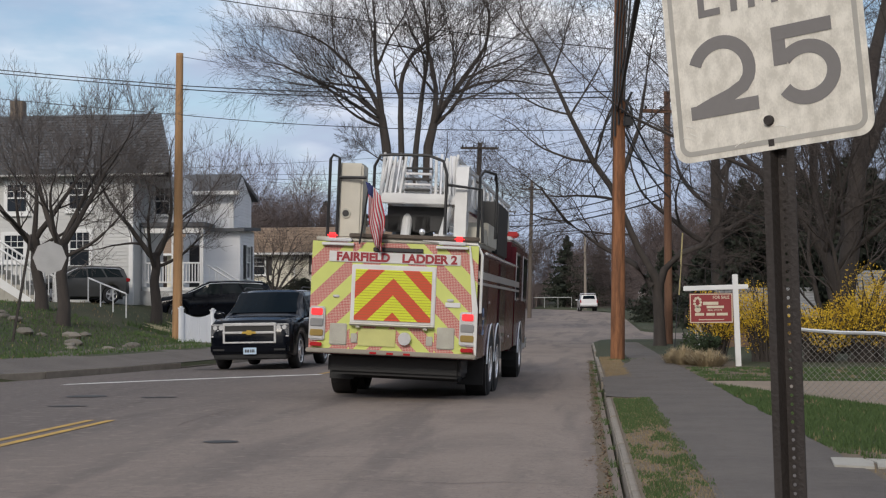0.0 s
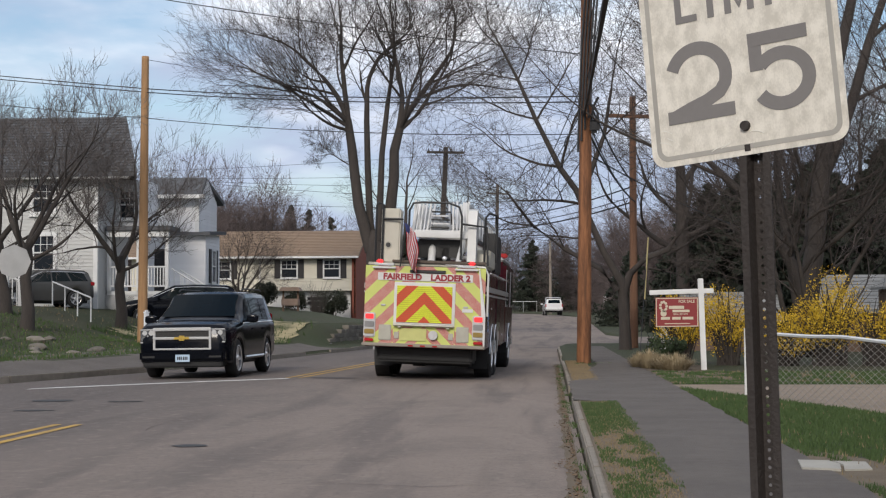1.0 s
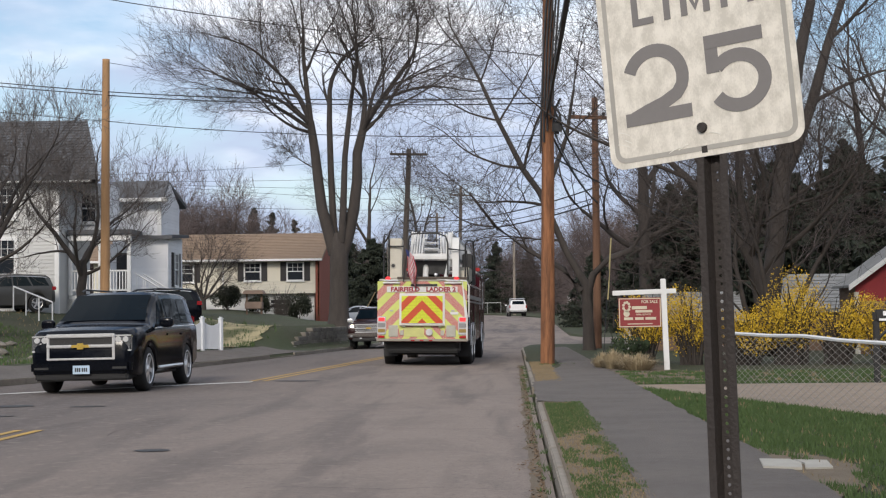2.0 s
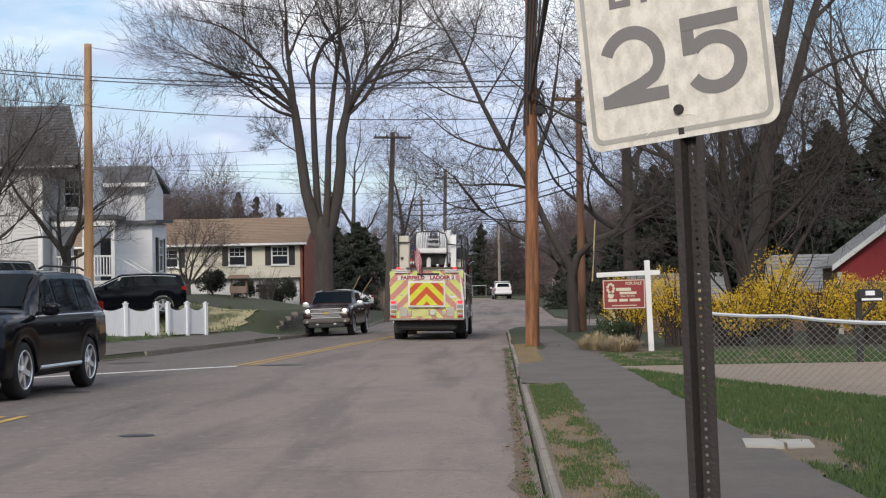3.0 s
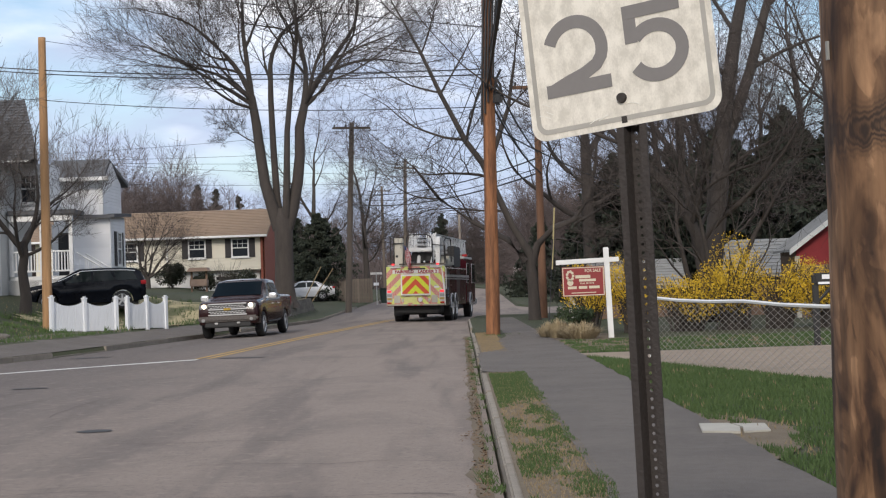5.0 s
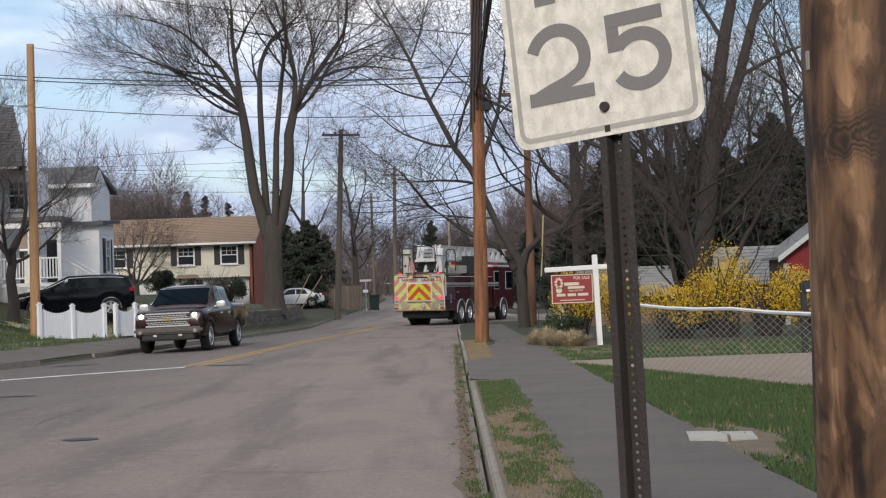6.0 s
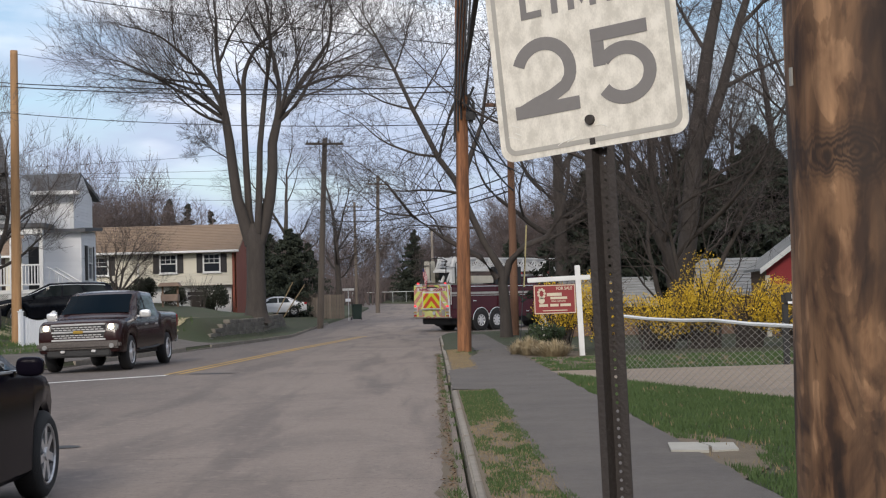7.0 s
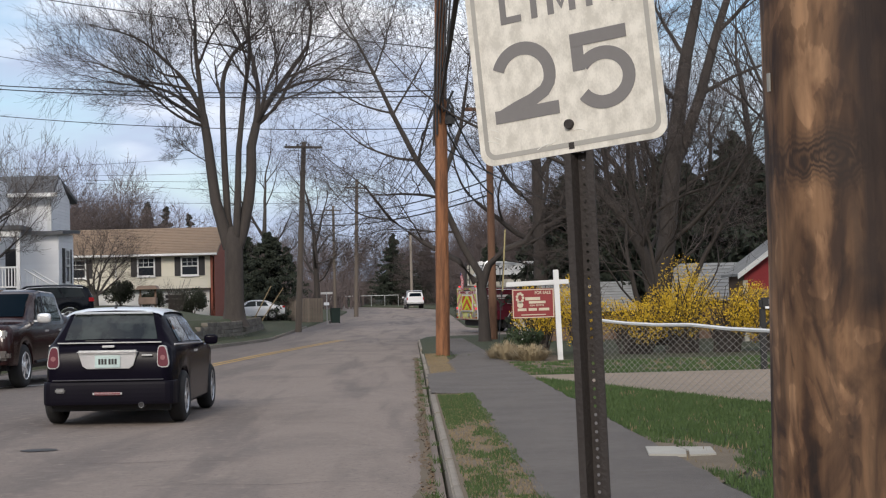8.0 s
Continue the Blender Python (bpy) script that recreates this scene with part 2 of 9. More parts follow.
BLACK_METAL = mat("black_metal", (0.02, 0.02, 0.021), 0.5)
STONE = mat("field_stone", (0.2, 0.18, 0.15), 0.9, col2=(0.1, 0.09, 0.078), scale=3, fine=30, bump=0.6, vary=0.25)
TYRE = mat("tyre_rubber", (0.022, 0.022, 0.023), 0.85, bump=0.3)
CHROME = mat("chrome", (0.88, 0.88, 0.88), 0.2, metal=0.55, col2=(0.74, 0.74, 0.75), amount=0.2, rvar=0.04)
ALLOY = mat("alloy_wheel", (0.68, 0.68, 0.69), 0.32, metal=0.7)
CAR_GLASS = glass_mat("tinted_car_glass", (0.002, 0.006, 0.010), 0.04, 0.05)
CAR_GLASS_CLEAR = glass_mat("car_glass", (0.012, 0.017, 0.018), 0.03, 0.25)
BLACK_PAINT = mat("black_car_paint", (0.004, 0.005, 0.008), 0.12, amount=0.2, rvar=0.03, spec=0.2)
NAVY_PAINT = mat("blue_black_car_paint", (0.006, 0.005, 0.010), 0.22, amount=0.2, rvar=0.03, spec=0.05)
BROWN_PAINT = mat("brown_maroon_car_paint", (0.026, 0.011, 0.011), 0.13, amount=0.2, rvar=0.03, spec=0.25)
SILVER_PAINT = mat("silver_car_paint", (0.085, 0.083, 0.078), 0.35, metal=0.3, amount=0.2)
WHITE_CARP = mat("white_car_paint", (0.72, 0.72, 0.73), 0.35, coat=0.8, amount=0.15)
PLASTIC = mat("black_plastic", (0.02, 0.02, 0.021), 0.65)
RED_LENS = mat("red_lens", (0.42, 0.015, 0.02), 0.2, coat=0.5)
RED_LIT = mat("lit_red_lens", (0.7, 0.03, 0.035), 0.3, emit=0.9)
HEAD_LIT = mat("lit_headlamp", (1.0, 0.84, 0.6), 0.2, emit=5.0)
HEAD_OFF = mat("headlamp_lens", (0.55, 0.56, 0.57), 0.12, metal=0.6, coat=0.8)
CLEAR_LENS = mat("clear_lens", (0.4, 0.4, 0.4), 0.2, metal=0.4)
FIRE_RED = mat("fire_engine_maroon", (0.075, 0.011, 0.018), 0.2, amount=0.3, rvar=0.03)
LIME = mat("lime_reflective", (0.55, 0.60, 0.16), 0.5, col2=(0.47, 0.52, 0.13), scale=6, amount=0.4)
LIME_HI = mat("bright_lime_reflective", (0.66, 0.74, 0.03), 0.5, scale=6, amount=0.2)
SALMON = mat("red_white_checked_sheeting", (0.47, 0.20, 0.165), 0.5, col2=(0.36, 0.115, 0.095), scale=20, fine=90, amount=0.6)


def check_sheeting(m):
    """Small red and pale checks printed on the sheeting."""
    n, l = m.node_tree.nodes, m.node_tree.links
    tc, mp, ck = n.new("ShaderNodeTexCoord"), n.new("ShaderNodeMapping"), n.new("ShaderNodeTexChecker")
    mp.inputs["Rotation"].default_value = (0, radians(45), 0)
    mp.inputs["Location"].default_value = (0.003, 0.5, 0.003)
    ck.inputs["Scale"].default_value = 62
    ck.inputs["Color1"].default_value, ck.inputs["Color2"].default_value = (0.40, 0.055, 0.05, 1), (0.55, 0.36, 0.30, 1)
    l.new(tc.outputs["Object"], mp.inputs["Vector"])
    l.new(mp.outputs[0], ck.inputs["Vector"])
    l.new(ck.outputs["Color"], n["Principled BSDF"].inputs["Base Color"])


check_sheeting(SALMON)
ORANGE_RED = mat("red_reflective", (0.62, 0.075, 0.025), 0.5, scale=6, amount=0.3)
TREAD = mat("tread_plate", (0.4, 0.39, 0.34), 0.45, metal=0.6, scale=6, bump=0.3)
LADDER_PAINT = mat("white_ladder_paint", (0.66, 0.66, 0.65), 0.4, scale=4, amount=0.4)
CREAM_PAINT = mat("offwhite_panel_paint", (0.55, 0.52, 0.44), 0.5, scale=4, amount=0.4)
FLAG_RED = mat("flag_red_cloth", (0.46, 0.03, 0.05), 0.9)
FLAG_WHITE = mat("flag_white_cloth", (0.62, 0.60, 0.6), 0.9)
FLAG_BLUE = mat("flag_blue_cloth", (0.03, 0.04, 0.13), 0.9)
PLATE_BLUE = mat("pale_blue_plate", (0.45, 0.58, 0.72), 0.5, amount=0.3)
BIN_GREEN = mat("dark_green_plastic", (0.012, 0.03, 0.022), 0.6)
YELLOW_GUARD = mat("faded_yellow_guard", (0.42, 0.34, 0.15), 0.6)


# ---- mesh helpers ----
def part(name, bm, material, parent=None, label="", smooth=False):
    me = bpy.data.meshes.new(name)
    bm.normal_update()
    bm.to_mesh(me)
    bm.free()
    me.materials.append(material)
    if smooth:
        me.shade_smooth()
    ob = new(name, me)
    ob.parent = parent
    return tagged(ob, label)


def raw(name, verts, faces, material, parent=None, label="", smooth=False):
    me = bpy.data.meshes.new(name)
    me.from_pydata([tuple(v) for v in verts], [], faces)
    me.materials.append(material)
    if smooth:
        me.shade_smooth()
    ob = new(name, me)
    ob.parent = parent
    return tagged(ob, label)


def thing(name, m, label, category, group="", kind=""):
    ob = new(name)
    ob.matrix_world = m
    return tagged(ob, label, category, group, kind)


def box(bm, x0, x1, y0, y1, z0, z1, bevel=0.0, m=None):
    r = bmesh.ops.create_cube(bm, size=1.0)
    vs = r["verts"]
    for v in vs:
        v.co = Vector(((x0 + x1) / 2 + v.co.x * (x1 - x0), (y0 + y1) / 2 + v.co.y * (y1 - y0), (z0 + z1) / 2 + v.co.z * (z1 - z0)))
    if m is not None:
        bmesh.ops.transform(bm, matrix=m, verts=vs)
    if bevel:
        es = list({e for v in vs for e in v.link_edges})
        bmesh.ops.bevel(bm, geom=es, offset=bevel, segments=2, affect="EDGES")
    return bm


def boxm(*args, bevel=0.0, m=None):
    return box(bmesh.new(), *args, bevel=bevel, m=m)


def rod(bm, p0, p1, r0, r1=None, n=8, caps=True):
    r1 = r0 if r1 is None else r1
    p0, p1 = Vector(p0), Vector(p1)
    d = (p1 - p0).normalized()
    u = d.orthogonal().normalized()
    w = d.cross(u)
    a = [bm.verts.new(p0 + (u * math.cos(2 * math.pi * i / n) + w * math.sin(2 * math.pi * i / n)) * r0) for i in range(n)]
    b = [bm.verts.new(p1 + (u * math.cos(2 * math.pi * i / n) + w * math.sin(2 * math.pi * i / n)) * r1) for i in range(n)]
    for i in range(n):
        bm.faces.new((a[i], a[(i + 1) % n], b[(i + 1) % n], b[i]))
    if caps:
        bm.faces.new(a[::-1])
        bm.faces.new(b)
    return bm


def tube(bm, pts, r, n=6):
    pts = [Vector(p) for p in pts]
    rings = []
    u = None
    for k, p in enumerate(pts):
        d = (pts[min(k + 1, len(pts) - 1)] - pts[max(k - 1, 0)]).normalized()
        u = d.orthogonal().normalized() if u is None else (u - d * u.dot(d)).normalized()
        w = d.cross(u)
        rings.append([bm.verts.new(p + (u * math.cos(2 * math.pi * i / n) + w * math.sin(2 * math.pi * i / n)) * r) for i in range(n)])
    for a, b in zip(rings[:-1], rings[1:]):
        for i in range(n):
            bm.faces.new((a[i], a[(i + 1) % n], b[(i + 1) % n], b[i]))
    bm.faces.new(rings[0][::-1])
    bm.faces.new(rings[-1])
    return bm


def prism(bm, poly, axis, a, b):
    """A polygon in the plane across axis, drawn out from a to b along it."""
    def at(p, h):
        q = list(p)
        q.insert(axis, h)
        return Vector(q)
    lo = [bm.verts.new(at(p, a)) for p in poly]
    hi = [bm.verts.new(at(p, b)) for p in poly]
    k = len(poly)
    for i in range(k):
        bm.faces.new((lo[i], lo[(i + 1) % k], hi[(i + 1) % k], hi[i]))
    bm.faces.new(lo[::-1])
    bm.faces.new(hi)
    bmesh.ops.recalc_face_normals(bm, faces=bm.faces)
    return bm


def smooth_step(a, b, x):
    t = min(1.0, max(0.0, (x - a) / (b - a)))
    return t * t * (3 - 2 * t)


def table(x, rows):
    return float(np.interp(x, [r[0] for r in rows], [r[1] for r in rows]))


def text_mesh(name, body, size, m, material, parent, depth=0.002, squeeze=1.0, bold=0.0):
    cu = bpy.data.curves.new(name, "FONT")
    cu.body, cu.size, cu.extrude, cu.offset = body, size, depth, bold
    cu.align_x, cu.align_y = "CENTER", "CENTER"
    tmp = bpy.data.objects.new(name, cu)
    scene.collection.objects.link(tmp)
    bpy.context.view_layer.update()
    me = bpy.data.meshes.new_from_object(tmp.evaluated_get(bpy.context.evaluated_depsgraph_get()))
    bpy.data.objects.remove(tmp)
    me.transform(Matrix.Diagonal((squeeze, 1, 1, 1)))
    me.transform(m)
    me.materials.clear()
    me.materials.append(material)
    ob = new(name, me)
    ob.parent = parent
    return ob


# ---- the lie of the land ----
LEFT = [(-80, -15.5), (24, -15.5), (26, -13.4), (28, -11.9), (30, -11.2), (32, -10.7), (35.4, -10.0), (39, -9.65), (49.4, -8.7), (70, -7.0), (100, -6.9),
        (130, -6.6), (160, -7.0), (180, -9.5), (210, -19), (250, -40), (400, -150), (900, -520)]
RIGHT = [(-80, 0.22), (60, 0.22), (66, 0.6), (69, 2.0), (71, 4.5), (83, 4.5), (85, 3.8), (88, 3.3), (130, 3.5), (160, 3.2), (180, 0.7), (210, -9), (250, -30), (400, -140), (900, -510)]
MIDDLE = [(-80, -5.92), (18, -5.88), (30, -5.55), (45, -4.7), (70, -2.9), (100, -2.0), (130, -1.6), (160, -2.0), (180, -4.5), (210, -14), (250, -35), (400, -145), (900, -515)]


def rise(y):
    return 0.0145 * max(0.0, min(y, 230) - 72) + 0.03 * max(0.0, min(y, 600) - 230)


def road_z(x, y):
    l, r, c = table(y, LEFT), table(y, RIGHT), table(y, MIDDLE)
    if y < 34:
        l = c - 5.4
    f = (x - c) / (r - c) if x > c else (c - x) / (c - l)
    return rise(y) + 0.04 - 0.06 * min(1.3, abs(f)) ** 1.6


def land_z(x, y):
    l, r = table(y, LEFT), table(y, RIGHT)
    z = rise(y) + 0.10
    if x < l:
        d = l - x
        z += 0.2 * smooth_step(0.8, 2.5, d) + 1.5 * smooth_step(3.5, 11.5, d) * smooth_step(24, 33, y)
        z += 0.8 * smooth_step(1.55, 1.95, d) * smooth_step(57, 62, y) * (1 - smooth_step(82, 86, y)) * (1 - smooth_step(6, 10, d))
        z += 1.0 * smooth_step(100, 160, y) * smooth_step(6, 25, d)
    elif x > r:
        d = x - r
        z += 0.8 * smooth_step(12, 40, d)
        z -= 0.12 * smooth_step(67, 70, y) * (1 - smooth_step(84, 87, y))
    return z


def strip(name, ys, cols, zf, material, lift=0.0, parent=None):
    """A sheet over rows of y; cols gives the x places of a row."""
    verts, faces = [], []
    k = len(cols(ys[0]))
    for y in ys:
        for x in cols(y):
            verts.append((x, y, zf(x, y) + lift))
    for j in range(len(ys) - 1):
        for i in range(k - 1):
            q = j * k + i
            faces.append((q, q + 1, q + k + 1, q + k))
    return raw(name, verts, faces, material, parent, smooth=True)


YS = [-80, -50, -30, -15, -5] + [0 + 0.8 * i for i in range(113)] + [92 + 4 * i for i in range(45)] + [280, 320, 400, 520, 700, 900]


def ground():
    left_d = [900, 500, 260, 150, 90, 60, 45, 36, 30, 26, 23, 20, 18, 16, 14.5, 13, 11.5, 10, 9, 8, 7, 6, 5, 4, 3.4, 3, 2.6, 2.2, 1.8, 1.4, 1.0, 0.6, 0.3, 0.1]
    right_d = [0.1, 0.3, 0.6, 1, 1.5, 2, 2.6, 3.3, 4, 5, 6, 7.5, 9, 11, 13, 16, 20, 25, 32, 40, 55, 80, 130, 260, 500, 900]

    def cols(y):
        l, r = table(y, LEFT), table(y, RIGHT)
        return [l - d for d in left_d] + [l + 0.05, (l + r) / 2, r - 0.05] + [r + d for d in right_d]

    def zf(x, y):
        l, r = table(y, LEFT), table(y, RIGHT)
        return rise(y) - 0.35 if l <= x <= r else land_z(x, y) + 0.008 * noise.noise((x * 0.6, y * 0.6, 0))
    return tagged(strip("ground", YS, cols, zf, LAWN), "patchy spring lawn and bare soil around the road", "ground", kind="structure")


ground()


def roads():
    def cols(y):
        l, r = table(y, LEFT), table(y, RIGHT)
        c = table(y, MIDDLE)
        return [l + (c - l) * i / 8 for i in range(8)] + [c + (r - c) * i / 8 for i in range(9)]
    tagged(strip("road", [y for y in YS if y < 890], cols, road_z, ASPHALT), "worn grey-brown asphalt road with dark tyre tracks", "road", kind="structure")

    def side_cols(y):
        return [4.3 + 2.5 * i for i in range(30)]
    tagged(strip("road_side_street", [71 + 1.5 * i for i in range(9)], side_cols, lambda x, y: rise(y) + 0.0, ASPHALT, 0.01), "asphalt side street branching off the main road", "road", kind="structure")


roads()


def markings():
    root = new("road_marking")
    tagged(root, "worn double yellow centre line and white stop line", "road marking", kind="structure")

    def line(name, y0, y1, off, w, material, k=30):
        ys = [y0 + (y1 - y0) * i / k for i in range(k + 1)]
        ob = strip(name, ys, lambda y: [table(y, MIDDLE) + off - w / 2, table(y, MIDDLE) + off + w / 2], road_z, material, 0.006, root)
        return ob
    for off in (-0.13, 0.13):
        line("yellow_line", -40, 17.2, off, 0.11, YELLOW_PAINT, 40)
        line("yellow_line", 30.6, 66, off, 0.11, YELLOW_PAINT, 60)
    v, f = [], []
    for i in range(21):
        t = i / 20
        x, y = -9.8 + 4.25 * t, 26.6 + 3.6 * t
        v += [(x, y - 0.23, road_z(x, y) + 0.008), (x, y + 0.23, road_z(x, y) + 0.008)]
    for i in range(20):
        f.append((2 * i, 2 * i + 2, 2 * i + 3, 2 * i + 1))
    raw("stop_line", v, f, WHITE_PAINT, root)


markings()


def kerbs():
    rng = random.Random(3)
    root = tagged(new("kerb"), "weathered granite kerb stones along the road edge", "kerb", kind="structure")
    meshes = {}

    def stone(p, q, top, drop):
        d = (Vector(q) - Vector(p))
        length = d.length
        key = round(length, 1)
        if key not in meshes:
            bm = boxm(0, length - 0.012, -0.042, 0.042, -0.32, 0, bevel=0.014)
            me = bpy.data.meshes.new("kerb_stone")
            bm.to_mesh(me)
            bm.free()
            me.materials.append(GRANITE)
            meshes[key] = me
        ob = new("kerb_stone", meshes[key])
        ob.parent = root
        ob.matrix_world = pose(p[0], p[1], top + rng.uniform(-0.012, 0.012) - drop, rng.uniform(-1, 1), 0, math.degrees(math.atan2(d.y, d.x)))
    y = -6.0
    while y < 64:
        n = 1.8
        low = 0.09 if 21.2 <= y < 26.0 or 40.5 < y < 46 else 0.0
        if not 21.4 <= y < 25.5:
            stone((table(y, RIGHT) + 0.07, y), (table(y + n, RIGHT) + 0.07, y + n), 0.095, low)
        y += n
    y = 24.0
    while y < 96:
        n = 1.9
        low = 0.1 if 33.8 < y < 38 or 50.5 < y < 53 else 0.0
        stone((table(y, LEFT) - 0.07, y), (table(y + n, LEFT) - 0.07, y + n), 0.115 + rise(y), low)
        y += n


kerbs()


def drive_edge(y):
    """Where the gravel of the driveway meets the lawn."""
    return 1.9 + max(0.0, 25.7 - y) * 0.285


def pavements():
    ys = [-6 + 1.0 * i for i in range(66)]
    rag = lambda y, k: 0.05 * noise.noise((y * 1.3, k, 0)) + 0.03 * noise.noise((y * 5, k, 3))

    def edge_l(y):
        return 0.80 + rag(y, 0) - 0.55 * smooth_step(20.6, 21.2, y) * (1 - smooth_step(27, 29, y)) + 0.3 * smooth_step(33, 37, y)
    ys2 = [-6 + 0.25 * i for i in range(264)]
    tagged(strip("pavement", ys2, lambda y: [edge_l(y) + (2.08 + rag(y, 7) - edge_l(y)) * i / 4 for i in range(5)], land_z, ASPHALT_DARK, 0.02),
           "dark asphalt footpath beside the grass verge", "pavement", kind="structure")
    tagged(strip("pavement_opposite", [28 + 0.5 * i for i in range(60)], lambda y: [table(y, LEFT) - 2.6 + 0.62 * i + (-1.6 * smooth_step(34, 37, y) if i == 0 else 0) for i in range(5)], land_z, ASPHALT_DARK, 0.02),
           "dark asphalt footpath across the road", "pavement", kind="structure")
    tagged(strip("driveway", [8 + 0.4 * i for i in range(46)], lambda y: [drive_edge(y) + 0.75 * i + (0.05 * noise.noise((y * 3, 1, 4)) if i == 0 else 0) for i in range(15)], land_z, GRAVEL, 0.012),
           "pale gravel driveway crossing the lawn", "driveway", kind="structure")
    bm = prism(bmesh.new(), [(-0.27, -0.3), (0.02, -0.38), (0.06, 0.02), (0.0, 0.3), (-0.24, 0.33)], 2, 0, 0.06)
    prism(bm, [(0.05, -0.34), (0.27, -0.27), (0.3, 0.3), (0.04, 0.34), (0.09, 0.04)], 2, 0, 0.052)
    ob = part("stepping_slab", bm, CONCRETE)
    ob.matrix_world = pose(2.16, 11.88, 0.075, 0, 0, -4)
    tagged(ob, "cracked pale concrete slab set in the grass", "slab", kind="structure")
    for x, y, sx, sy in ((-3.72, 14.5, 0.17, 0.16), (-7.3, 19.9, 0.3, 0.13), (-7.9, 22.4, 0.34, 0.3), (-6.6, 22.0, 0.3, 0.12), (-8.8, 34.0, 0.55, 0.35), (-4.7, 30.6, 0.5, 0.25)):
        bm = bmesh.new()
        bmesh.ops.create_circle(bm, cap_ends=True, segments=20, radius=1)
        for q in bm.verts:
            k = 1 + 0.25 * noise.noise((q.co.x * 2 + x, q.co.y * 2, y))
            q.co = Vector((q.co.x * sx * k, q.co.y * sy * k, 0))
            q.co.z = road_z(x + q.co.x, y + q.co.y) + 0.007 - road_z(x, y)
        ob = part("asphalt_patch", bm, TAR)
        ob.location = (x, y, road_z(x, y))
        tagged(ob, "dark tar patch in the road surface", "road patch", kind="structure")


pavements()


def cracks():
    """Thin jagged cracks and worn seams in the asphalt."""
    rng = random.Random(44)
    v, f = [], []
    for k in range(34):
        x, y = rng.uniform(-9, -0.2), rng.uniform(7, 46)
        across = rng.random() < 0.85
        n = rng.randrange(6, 15)
        w = rng.uniform(0.003, 0.007)
        for i in range(n + 1):
            z = road_z(x, y) + 0.005
            if across:
                v += [(x, y - w, z), (x, y + w, z)]
                x, y = x + rng.uniform(0.08, 0.22), y + rng.uniform(-0.07, 0.07)
            else:
                v += [(x - w, y, z), (x + w, y, z)]
                x, y = x + rng.uniform(-0.07, 0.07), y + rng.uniform(0.15, 0.5)
            if x > -0.05:
                x = -0.05
        b = len(v) - 2 * (n + 1)
        for i in range(n):
            q = b + 2 * i
            f.append((q, q + 1, q + 3, q + 2))
    for x0, x1, y0 in ((-2.2, -0.1, 11.4), (-1.3, -0.1, 9.6), (-3.3, -1.4, 13.2), (-1.9, -0.3, 17.5), (-4.4, -2.6, 20.5), (-6.8, -3.9, 27.0), (-2.8, -0.4, 24.3)):
        b, n = len(v), int((x1 - x0) / 0.12)
        for i in range(n + 1):
            x = x0 + (x1 - x0) * i / n
            y = y0 + 0.16 * noise.noise((x * 1.7, y0, 3)) + 0.04 * noise.noise((x * 9, y0, 7))
            w = 0.004 + 0.012 * max(0.0, noise.noise((x * 3.1, y0, 1)))
            z = road_z(x, y) + 0.005
            v += [(x, y - w, z), (x, y + w, z)]
        for i in range(n):
            q = b + 2 * i
            f.append((q, q + 1, q + 3, q + 2))
    tagged(raw("road_cracks", v, f, mat("crack_dirt", (0.085, 0.073, 0.066), 0.9)), "fine dark cracks in the worn asphalt", "cracks", kind="stuff")
    # broken edge of the asphalt beside the kerb
    v, f = [], []
    ys = [4 + 0.25 * i for i in range(150)]
    for y in ys:
        a = 0.05 - 0.10 * max(0, noise.noise((y * 0.9, 5, 0))) - 0.05 * noise.noise((y * 3.5, 2, 0))
        v += [(a, y, road_z(a, y) + 0.004), (0.16, y, road_z(0.16, y) + 0.008)]
    for i in range(len(ys) - 1):
        f.append((2 * i, 2 * i + 1, 2 * i + 3, 2 * i + 2))
    tagged(raw("gutter", v, f, SOIL), "dirty crumbling gutter along the kerb", "gutter", kind="structure")


cracks()


# ---- vehicles ----
WHEEL_WELL = mat("shaded_alloy", (0.13, 0.13, 0.135), 0.4, metal=0.6)


